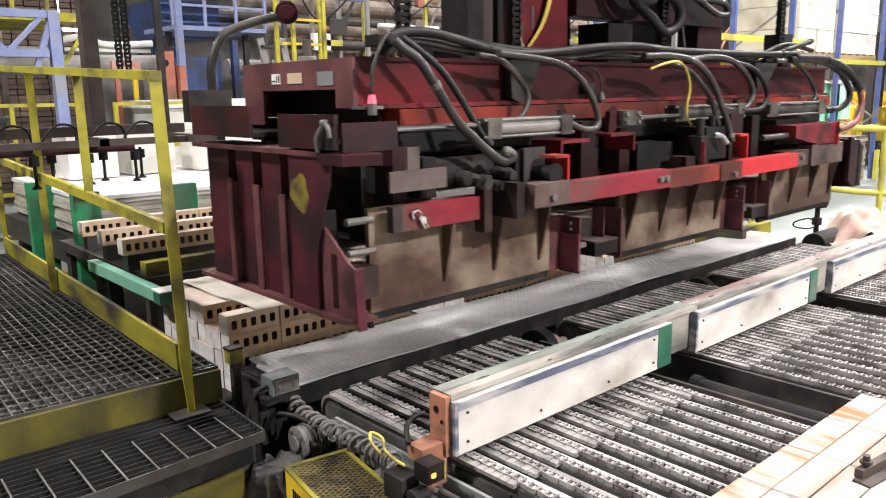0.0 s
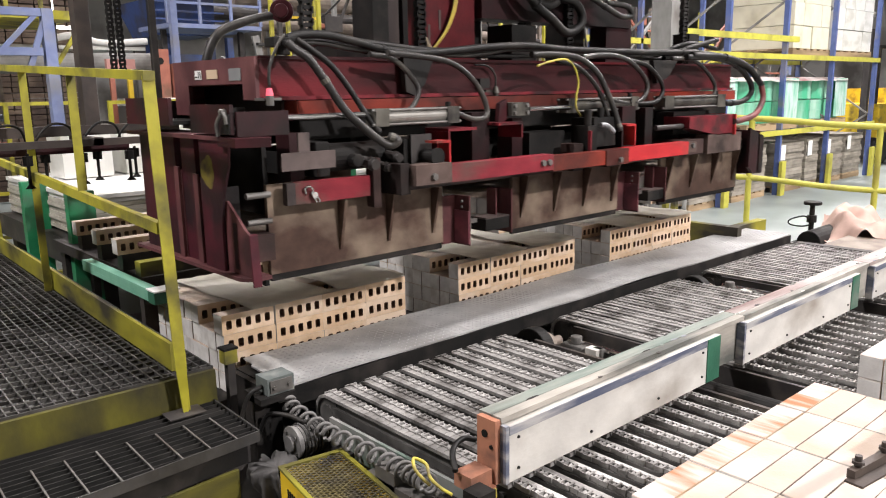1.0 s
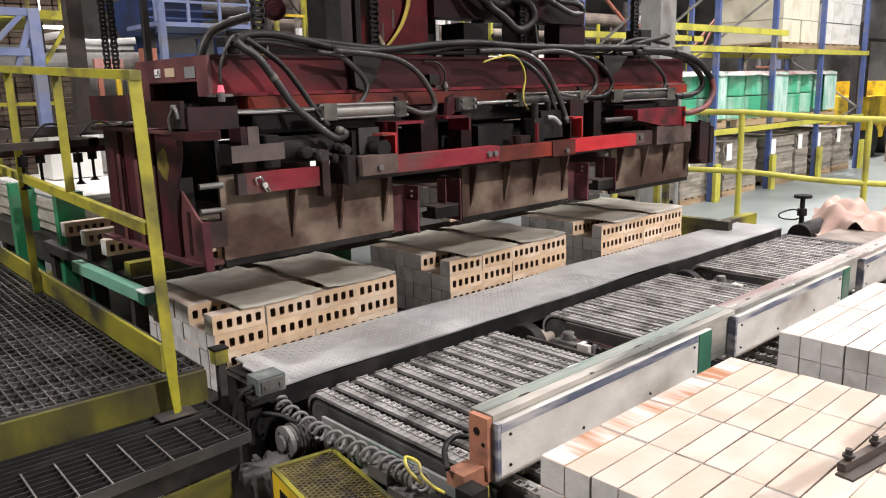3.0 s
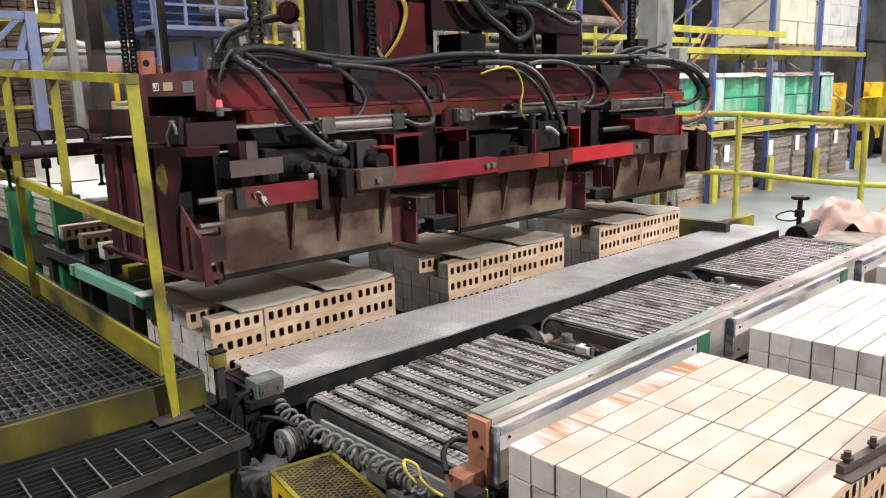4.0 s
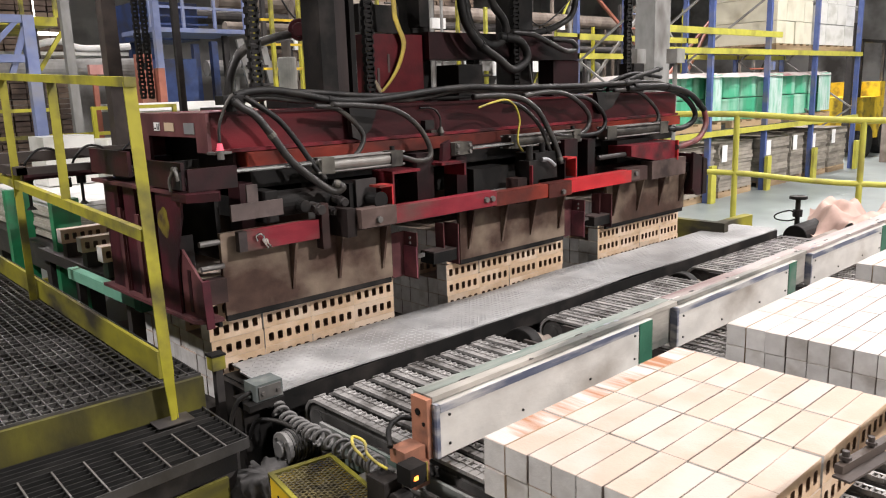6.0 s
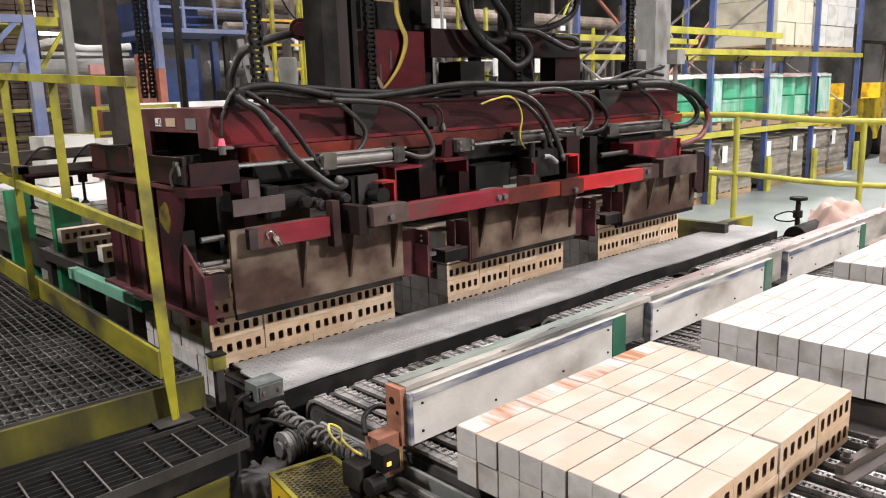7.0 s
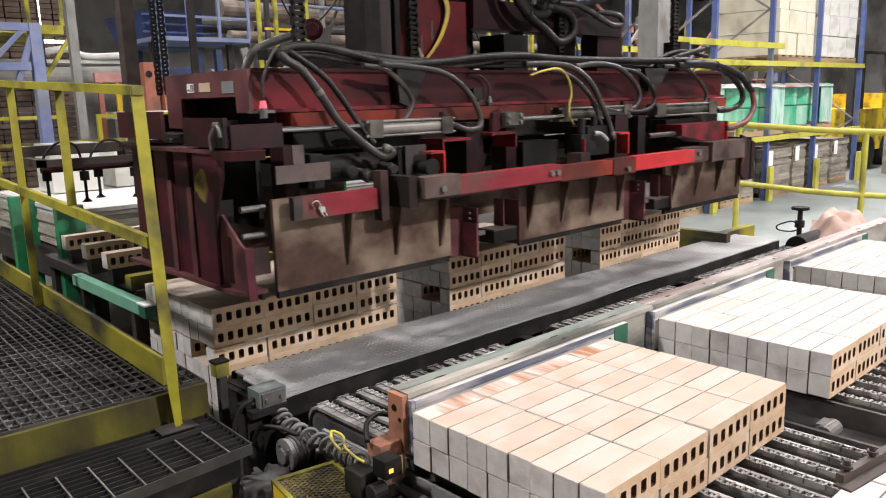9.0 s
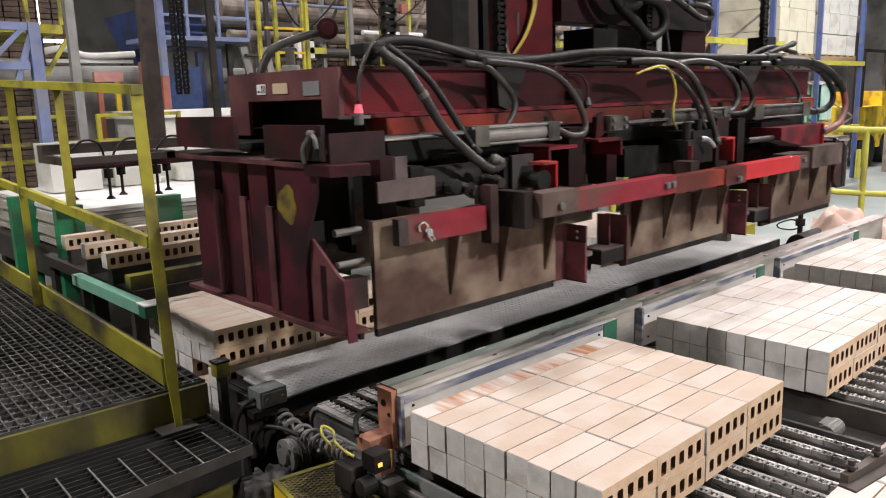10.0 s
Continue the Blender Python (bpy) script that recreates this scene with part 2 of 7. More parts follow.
END_TERRA = surface("worn_terracotta", (0.36, 0.15, 0.09), (0.45, 0.21, 0.13), 0.5, dirt=(0.20, 0.10, 0.07), dirt_scale=12, dirt_at=0.56)
TOP_GREEN = surface("grey_green_worn_top", (0.15, 0.20, 0.175), (0.29, 0.31, 0.275), 0.5, scale=20, dirt=(0.095, 0.09, 0.08), dirt_scale=6, dirt_at=0.54, stretch=(0.3, 2, 1), bump=0.5, bump_scale=60)
TOP_PINK = surface("pink_stained_top", (0.33, 0.295, 0.28), (0.48, 0.43, 0.40), 0.5, scale=20, dirt=(0.19, 0.125, 0.115), dirt_scale=5, dirt_at=0.53, stretch=(0.35, 2, 1), bump=0.5, bump_scale=60)
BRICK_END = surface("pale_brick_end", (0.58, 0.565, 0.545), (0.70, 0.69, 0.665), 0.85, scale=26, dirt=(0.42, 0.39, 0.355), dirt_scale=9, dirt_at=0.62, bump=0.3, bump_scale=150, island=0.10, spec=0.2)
# Dark side tone stands in for shade inside the narrow joints.
JOINT_SHADE = surface("shaded_joint_side", (0.20, 0.165, 0.14), (0.28, 0.235, 0.20), 0.9, bump=0.3)
# Walls of the cores, darker than the brick faces.
CORE = surface("dark_core_wall", (0.10, 0.055, 0.032), (0.17, 0.095, 0.055), 0.9, bump=0.2)
PAPER = surface("grey_brown_sheet", (0.43, 0.41, 0.35), (0.52, 0.495, 0.43), 0.7, scale=5, dirt=(0.35, 0.325, 0.275), dirt_scale=6, bump=0.08)
WHITE_SHEET = surface("white_sheet", (0.74, 0.74, 0.72), (0.82, 0.82, 0.80), 0.6, scale=6, dirt=(0.62, 0.62, 0.6), dirt_scale=4, bump=0.05)
FLOOR = surface("sealed_concrete", (0.20, 0.235, 0.228), (0.27, 0.305, 0.297), 0.33, scale=5, dirt=(0.15, 0.17, 0.166), dirt_scale=0.7, dirt_at=0.56, bump=0.05)
PIT = surface("dusty_concrete", (0.15, 0.146, 0.14), (0.24, 0.233, 0.225), 0.8, scale=8, dirt=(0.32, 0.31, 0.30), dirt_scale=3)
WALL = surface("hall_wall_sheet", (0.34, 0.33, 0.31), (0.44, 0.43, 0.41), 0.7, scale=2, dirt=(0.12, 0.11, 0.10), dirt_scale=0.8)
BLUE = surface("blue_paint", (0.022, 0.048, 0.16), (0.04, 0.078, 0.22), 0.4, dirt=(0.035, 0.042, 0.075), dirt_scale=4, dirt_at=0.53)
BLUE_RACK = surface("rack_blue_paint", (0.06, 0.095, 0.25), (0.09, 0.13, 0.32), 0.4, dirt=(0.16, 0.16, 0.19), dirt_scale=4, dirt_at=0.62)
LIGHT_BLUE = surface("pale_blue_paint", (0.15, 0.19, 0.36), (0.21, 0.255, 0.43), 0.45, dirt=(0.22, 0.23, 0.27), dirt_scale=4, dirt_at=0.6)
GREY = surface("grey_steel_paint", (0.20, 0.20, 0.192), (0.29, 0.288, 0.275), 0.5, dirt=(0.12, 0.11, 0.10), dirt_scale=4, dirt_at=0.56, stretch=(1, 1, 0.5))
BROWN_GREY = surface("brown_dusty_steel", (0.13, 0.105, 0.085), (0.21, 0.17, 0.14), 0.6, dirt=(0.28, 0.24, 0.2), dirt_scale=4, dirt_at=0.58)
CARTON = surface("flat_cardboard", (0.25, 0.225, 0.185), (0.34, 0.31, 0.26), 0.8, scale=7, dirt=(0.17, 0.152, 0.125), dirt_scale=3, island=0.16)
WOOD = surface("pallet_wood", (0.30, 0.21, 0.12), (0.42, 0.31, 0.19), 0.7, scale=8, dirt=(0.2, 0.14, 0.08), dirt_scale=3, stretch=(0.3, 3, 3))
WRAP_GREEN = surface("green_drums_in_film", (0.05, 0.34, 0.185), (0.08, 0.42, 0.245), 0.25, scale=3, dirt=(0.36, 0.56, 0.46), dirt_scale=2.2, stretch=(2, 2, 0.4), dirt_at=0.57, coat=0.5)
WRAP_WHITE = surface("white_goods_in_film", (0.70, 0.70, 0.66), (0.82, 0.82, 0.78), 0.3, scale=3, dirt=(0.55, 0.55, 0.5), dirt_scale=3, stretch=(1, 1, 2), coat=0.5)
WRAP_TAN = surface("tan_cartons_in_film", (0.60, 0.575, 0.45), (0.70, 0.675, 0.55), 0.35, scale=3, dirt=(0.5, 0.47, 0.36), dirt_scale=3)
PINK_PAPER = surface("pink_kraft_paper", (0.44, 0.30, 0.25), (0.54, 0.38, 0.32), 0.7, scale=6, dirt=(0.38, 0.26, 0.22), dirt_scale=5, bump=0.3, bump_scale=25)
LABEL = surface("paper_label", (0.72, 0.72, 0.70), (0.82, 0.82, 0.80), 0.6, bump=0.02)
LABEL_TAN = surface("tan_sticker", (0.55, 0.42, 0.28), (0.62, 0.49, 0.34), 0.5, bump=0.02)
LABEL_GREY = surface("grey_metal_sticker", (0.26, 0.27, 0.28), (0.33, 0.34, 0.35), 0.4, metal=0.4, bump=0.02)
STRAP = surface("yellow_webbing", (0.60, 0.45, 0.07), (0.70, 0.55, 0.12), 0.7, dirt=(0.35, 0.26, 0.08), dirt_scale=7)
CABLE_YELLOW = surface("yellow_cable", (0.46, 0.39, 0.05), (0.60, 0.51, 0.08), 0.45, dirt=(0.16, 0.13, 0.05), dirt_scale=14, dirt_at=0.56, bump=0.02)
PINK = glow("pink_lamp_cap", (0.9, 0.12, 0.18), 0.5)
LED = glow("orange_indicator", (1.0, 0.3, 0.05), 3.0)
TUBE_GLOW = glow("lamp_lens", (1.0, 0.95, 0.88), 6.0)
DAYLIGHT = glow("bright_window", (0.95, 0.97, 1.0), 1.2)


# ---- mesh helpers ----
def box(bm, x0, x1, y0, y1, z0, z1, m=None):
    vs = [bm.verts.new(p) for p in ((x0, y0, z0), (x1, y0, z0), (x1, y1, z0), (x0, y1, z0), (x0, y0, z1), (x1, y0, z1), (x1, y1, z1), (x0, y1, z1))]
    if m is not None:
        for vert in vs:
            vert.co = m @ vert.co
    fs = [bm.faces.new([vs[i] for i in q]) for q in ((3, 2, 1, 0), (4, 5, 6, 7), (0, 1, 5, 4), (1, 2, 6, 5), (2, 3, 7, 6), (3, 0, 4, 7))]
    return fs


def beam(bm, p, q, w, h, up=(0, 0, 1)):
    """A bar of section w x h from p to q."""
    p, q = Vector(p), Vector(q)
    d = q - p
    y = d.normalized()
    x = y.cross(Vector(up))
    x = x.normalized() if x.length > 1e-4 else Vector((1, 0, 0))
    z = x.cross(y)
    m = Matrix.Translation(p) @ Matrix((x, y, z)).transposed().to_4x4()
    return box(bm, -w / 2, w / 2, 0, d.length, -h / 2, h / 2, m)


def cyl(bm, p, q, r, seg=14, r2=None):
    p, q = Vector(p), Vector(q)
    d = q - p
    m = Matrix.Translation((p + q) / 2) @ d.to_track_quat("Z", "Y").to_matrix().to_4x4()
    return bmesh.ops.create_cone(bm, cap_ends=True, segments=seg, radius1=r, radius2=r if r2 is None else r2, depth=d.length, matrix=m)


def smooth_line(pts, n=8):
    """Points along a Catmull-Rom line through pts."""
    p = [Vector(a) for a in pts]
    p = [2 * p[0] - p[1]] + p + [2 * p[-1] - p[-2]]
    out = []
    for i in range(1, len(p) - 2):
        for k in range(n):
            t = k / n
            a, b, c, d = p[i - 1], p[i], p[i + 1], p[i + 2]
            out.append(0.5 * ((2 * b) + (c - a) * t + (2 * a - 5 * b + 4 * c - d) * t * t + (3 * b - a - 3 * c + d) * t ** 3))
    return out + [p[-2]]


def sweep(bm, pts, r, seg=10, n=8, line=None):
    """A round hose along pts."""
    line = line or smooth_line(pts, n)
    up = Vector((0.123, 0.31, 0.94)).normalized()
    rings = []
    for i, c in enumerate(line):
        d = (line[min(i + 1, len(line) - 1)] - line[max(i - 1, 0)]).normalized()
        a = d.cross(up).normalized()
        b = d.cross(a)
        up = (up - d * up.dot(d)).normalized()
        rings.append([bm.verts.new(c + r * (math.cos(2 * math.pi * k / seg) * a + math.sin(2 * math.pi * k / seg) * b)) for k in range(seg)])
    for s, e in zip(rings, rings[1:]):
        for k in range(seg):
            bm.faces.new((s[k], s[(k + 1) % seg], e[(k + 1) % seg], e[k])).smooth = True
    bm.faces.new(rings[0][::-1])
    bm.faces.new(rings[-1])


def finish(name, bm, material, bevel=0.0, smooth=False):
    if bevel:
        bmesh.ops.bevel(bm, geom=[e for e in bm.edges if len(e.link_faces) == 2 and e.calc_face_angle(0) > 0.6], offset=bevel, segments=2, affect="EDGES", profile=0.6)
    bmesh.ops.recalc_face_normals(bm, faces=bm.faces)
    me = bpy.data.meshes.new(name)
    bm.to_mesh(me)
    bm.free()
    for mat in material if isinstance(material, (list, tuple)) else [material]:
        me.materials.append(mat)
    if smooth:
        for poly in me.polygons:
            poly.use_smooth = True
    return me


def part(name, bm, material, parent, label="", bevel=0.0, smooth=False):
    ob = new(name, finish(name, bm, material, bevel, smooth))
    ob.parent = parent
    return tagged(ob, label)


def thing(name, label, category, group="", kind="", m=None):
    ob = new(name)
    ob.empty_display_size = 0.1
    if m is not None:
        ob.matrix_world = m
    return tagged(ob, label, category, group, kind)


def boxes(*rows, m=None):
    bm = bmesh.new()
    for r in rows:
        box(bm, *r, m=m)
    return bm


def pieces(name, rows, material, parent, label="", bevel=0.0):
    """The same kind of part several times, each a mesh of its own."""
    return [part(name, boxes(r), material, parent, label, bevel) for r in rows]


def single(name, bm, material, label, category, group="", kind="", bevel=0.0, m=None, smooth=False):
    ob = new(name, finish(name, bm, material, bevel, smooth))
    if m is not None:
        ob.matrix_world = m
    return tagged(ob, label, category, group, kind)


# ---- the hall ----
single("floor", boxes((-14, 30, -14, 32, -0.3, 0)), FLOOR, "pale sealed concrete factory floor, a little worn", "floor", kind="structure")
single("floor_machine", boxes((-3.2, 3.9, -2.6, 3.9, 0.0, 0.004)), PIT, "dark dusty concrete under the brick machine", "floor", kind="structure")
# Walls and ceiling are added to close in the light; the ceiling is unseen.
for wname, b in (("wall_north", (-14, 30, 20, 20.3, 0, HALL_Z)), ("wall_south", (-14, 30, -9.3, -9, 0, HALL_Z)),
                 ("wall_east", (24, 24.3, -9, 20, 0, HALL_Z)), ("wall_west", (-10.3, -10, -9, 20, 0, HALL_Z))):
    single(wname, boxes(b), WALL, "grey sheet-metal wall of the factory hall", "wall", kind="structure")
single("ceiling", boxes((-14, 30, -14, 32, HALL_Z, HALL_Z + 0.3)), BROWN_GREY, "unseen roof deck added to close the hall", "ceiling", kind="structure")


def high_bay():
    t = thing("high_bay_lamp", "round metal high-bay lamp, unseen, added under the roof", "lamp", "high-bay lamps")
    bm = bmesh.new()
    cyl(bm, (0, 0, -0.70), (0, 0, -0.45), 0.29, 24, 0.12)
    part("reflector", bm, GREY, t)
    bm = bmesh.new()
    cyl(bm, (0, 0, -0.45), (0, 0, 0), 0.02, 8)
    part("stem", bm, DARK, t)
    return t


bay = high_bay()
bay.matrix_world = pose(LAMPS[0][0], LAMPS[0][1], HALL_Z)
for lx, ly, watts in LAMPS[1:]:
    copy_thing(bay, pose(lx, ly, HALL_Z))

# ---- bricks ----
BL, BW, BH, PITCH, FEED_PITCH = 0.2, 0.062, 0.069, 1.092, 1.118
CHAIN_Z, STACK_Y, STACK_Z = 0.44, 1.538, 0.599


def brick_mesh(cored, top=None, lx=BL - 0.0022, ly=BW - 0.0016):
    """A brick with its length along x; with five cores through it along y."""
    bm = bmesh.new()
    lz, c = BH - 0.001, 0.002
    if not cored:
        box(bm, 0, lx, 0, ly, 0, lz)
        bmesh.ops.bevel(bm, geom=bm.edges[:], offset=0.0012, segments=1, affect="EDGES")
    else:
        xs = [0.0]
        for k in range(5):
            mid = lx * (0.13 + 0.185 * k)
            xs += [mid - 0.0102, mid + 0.0102]
        xs.append(lx)
        z0, z1, ch = lz * 0.25, lz * 0.70, 0.0035
        for side, y in ((0, 0.0), (1, ly)):
            def f(pts):
                pts = [bm.verts.new((px, y, pz)) for px, pz in pts]
                bm.faces.new(pts if side == 0 else pts[::-1])
            f([(c, 0), (lx - c, 0), (lx, c), (lx, z0), (0, z0), (0, c)])
            f([(0, z1), (lx, z1), (lx, lz - c), (lx - c, lz), (c, lz), (0, lz - c)])
            for k in range(6):
                f([(xs[2 * k], z0), (xs[2 * k + 1], z0), (xs[2 * k + 1], z1), (xs[2 * k], z1)])
            for k in range(5):
                a, b = xs[2 * k + 1], xs[2 * k + 2]
                for q in ([(a, z0), (a + ch, z0), (a, z0 + ch)], [(b, z0), (b, z0 + ch), (b - ch, z0)],
                          [(b, z1), (b - ch, z1), (b, z1 - ch)], [(a, z1), (a, z1 - ch), (a + ch, z1)]):
                    f(q)
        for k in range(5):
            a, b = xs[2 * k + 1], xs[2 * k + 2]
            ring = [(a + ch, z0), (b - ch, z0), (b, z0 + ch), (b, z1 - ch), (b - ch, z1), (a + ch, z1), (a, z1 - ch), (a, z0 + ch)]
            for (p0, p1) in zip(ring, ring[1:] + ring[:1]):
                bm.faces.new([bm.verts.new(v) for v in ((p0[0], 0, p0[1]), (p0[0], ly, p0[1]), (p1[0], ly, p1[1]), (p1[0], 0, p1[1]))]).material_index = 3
        out = [(c, 0), (lx - c, 0), (lx, c), (lx, lz - c), (lx - c, lz), (c, lz), (0, lz - c), (0, c)]
        for (p0, p1) in zip(out, out[1:] + out[:1]):
            bm.faces.new([bm.verts.new(v) for v in ((p0[0], 0, p0[1]), (p1[0], 0, p1[1]), (p1[0], ly, p1[1]), (p0[0], ly, p0[1]))])
        bmesh.ops.remove_doubles(bm, verts=bm.verts[:], dist=1e-5)
    bm.normal_update()
    for fc in bm.faces:
        if fc.material_index == 3:
            continue
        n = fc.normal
        # Ends are paler; inner sides are darkened for the shade in the joints.
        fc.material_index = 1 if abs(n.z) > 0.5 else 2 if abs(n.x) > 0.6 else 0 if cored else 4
    return finish("brick", bm, [BRICK, top or BRICK_TOP, BRICK_END, CORE, JOINT_SHADE])


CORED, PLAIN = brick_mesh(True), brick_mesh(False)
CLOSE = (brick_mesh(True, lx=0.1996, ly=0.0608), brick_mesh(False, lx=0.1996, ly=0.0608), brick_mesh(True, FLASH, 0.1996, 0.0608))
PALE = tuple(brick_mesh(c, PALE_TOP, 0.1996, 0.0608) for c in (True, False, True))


def brick_block(name, label, group, layers, rows=9, void=(), m=None, dx=0.2, dy=0.062, kinds=None):
    """Layers of bricks on edge, 4 long and 9 deep; void: (layer, row) that is left out, as slots for the forks."""
    t = thing(name, label, "bricks", group, m=m)
    for k in range(layers):
        for j in range(rows):
            if (k, j) in void:
                continue
            for i in range(4):
                edge = j in (0, rows - 1) or (k, j - 1) in void or (k, j + 1) in void
                c, p, last = kinds or (CORED, PLAIN, CORED)
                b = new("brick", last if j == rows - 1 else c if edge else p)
                b.parent = t
                jx, jy = random.uniform(-0.0018, 0.0018), random.uniform(-0.0006, 0.0006)
                if j == 0 or i == 0:
                    jx *= 1.6
                b.matrix_local = pose(i * dx + jx, j * dy + jy, k * BH, 0, 0, random.uniform(-0.35, 0.35))
    return t


stacks, carried, feed = [], [], []
for p in range(3):
    stacks.append(brick_block("brick_stack", "stack of buff cored bricks on edge, with a fork slot", "stacks being built", 4, void={(3, 1), (3, 2)},
                              m=pose(0.007 + p * PITCH, STACK_Y, STACK_Z - 4 * BH)))
for p in range(3):
    carried.append(brick_block("brick_layer", "two layers of buff cored bricks set down on the stack", "layers carried by the gripper", 2,
                               m=pose(0.007 + p * PITCH, STACK_Y, STACK_Z + 0.004)))
for p in range(3):
    feed.append(brick_block("brick_pack", "flat pack of pale buff bricks riding on the chains", "packs on the conveyor", 2,
                            m=pose(0.045 + p * FEED_PITCH, 0, CHAIN_Z), dx=0.2045, dy=0.0636, kinds=PALE if p else CLOSE))
follow = []
for p in range(2):
    follow.append(brick_block("brick_pack", "flat pack of pale buff bricks, next in line on the chains", "packs on the conveyor", 2,
                              m=pose(0.045 + p * FEED_PITCH, -0.89, CHAIN_Z), dx=0.2045, dy=0.0636, kinds=PALE))

# ---- decks under the stacks and the chain conveyor ----
deck = single("stack_deck", boxes((-0.12, 3.35, 1.50, 2.25, 0.19, 0.319), (-0.1, -0.02, 1.55, 2.2, 0, 0.19), (3.2, 3.3, 1.55, 2.2, 0, 0.19), (1.5, 1.6, 1.55, 2.2, 0, 0.19)),
       DARK, "low dark steel lift deck that carries the brick stacks", "deck", bevel=0.004)


def strand_mesh():
    """One chain: a guide, a roller chain on it and round its nose wheel."""
    bm = bmesh.new()
    box(bm, -0.019, 0.019, 0.32, 1.05, 0.335, 0.402)
    box(bm, -0.010, 0.010, 0.32, 1.05, 0.402, 0.424)
    box(bm, -0.012, 0.012, -1.75, 0.32, 0.335, 0.424)
    cyl(bm, (-0.015, 1.055, 0.372), (0.015, 1.055, 0.372), 0.0515, 26)
    cyl(bm, (-0.022, 1.055, 0.372), (0.022, 1.055, 0.372), 0.030, 18)
    bm.faces.ensure_lookup_table()
    for f in bm.faces:
        f.material_index = 1
    step = 0.0254
    spots = [(-1.74 + step * i, 0.431, 0.0) for i in range(110)]
    a = 0.0
    while a < 2.4:
        spots.append((1.055 + 0.059 * math.sin(a), 0.372 + 0.059 * math.cos(a), -math.degrees(a)))
        a += step / 0.059
    for i, (y, z, rx) in enumerate(spots):
        m = pose(0, y, z, rx)
        if y > 0.3:
            box(bm, -0.0225, 0.0015, -0.0118, 0.0118, -0.007, 0.003, m)
        m = m @ pose(0.0105 if y > 0.3 else 0.004, 0, 0)
        w = 0.0098 if i % 2 else 0.0072
        for q in (-1, 1):
            box(bm, q * w - 0.0014, q * w + 0.0014, -0.0145, 0.0145, -0.0065, 0.0065, m)
        box(bm, -0.0065, 0.0065, -0.0052, 0.0052, -0.0052, 0.0052, m @ pose(0, 0, 0, 45))
        box(bm, -0.0125, 0.0125, 0.0098, 0.0152, -0.0025, 0.0085, m)
    return finish("chain", bm, [CHAIN, RAILBODY])


conveyor = thing("chain_conveyor", "wide conveyor of many parallel steel chains, dusty and worn", "conveyor")
STRANDS = [0.115 + 0.076 * i for i in range(11)] + [1.235 + 0.076 * i for i in range(12)] + [2.37 + 0.076 * i for i in range(13)]
chain_me = strand_mesh()
strip_me = finish("wear_strip", boxes((0.0285, 0.0475, -1.0, 0.52, 0.36, 0.424)), STRIP)
for sx in STRANDS:
    o = new("chain", chain_me)
    o.parent, o.location = conveyor, (sx, 0, 0)
    o = new("wear_strip", strip_me)
    o.parent, o.location = conveyor, (sx, 0, 0)
pieces("cross_member", ((0.03, 3.42, -1.8, -1.72, 0.2, 0.4), (0.03, 3.42, 0.86, 0.94, 0.2, 0.33), (0.06, 0.09, -1.75, 1.0, 0.24, 0.385), (3.36, 3.42, -1.75, 1.08, 0.2, 0.43),
                    (0.06, 3.4, -0.4, -0.3, 0.2, 0.33)), DARK, conveyor, bevel=0.003)
part("side_panel", boxes((0.052, 0.062, -1.75, 0.98, 0.31, 0.40)), GREEN_DUST, conveyor, "dusty grey-green side panel")
for gx in (0.955, 1.185, 2.105, 2.325):
    part("lane_panel", boxes((gx, gx + 0.014, -1.75, 0.98, 0.24, 0.425)), DARK, conveyor, bevel=0.002)
for lx in (0.1, 1.05, 2.2, 3.3):
    for ly in (-1.6, 0.85):
        part("leg", boxes((lx - 0.04, lx + 0.04, ly - 0.04, ly + 0.04, 0.0, 0.26)), DARK, conveyor, bevel=0.003)
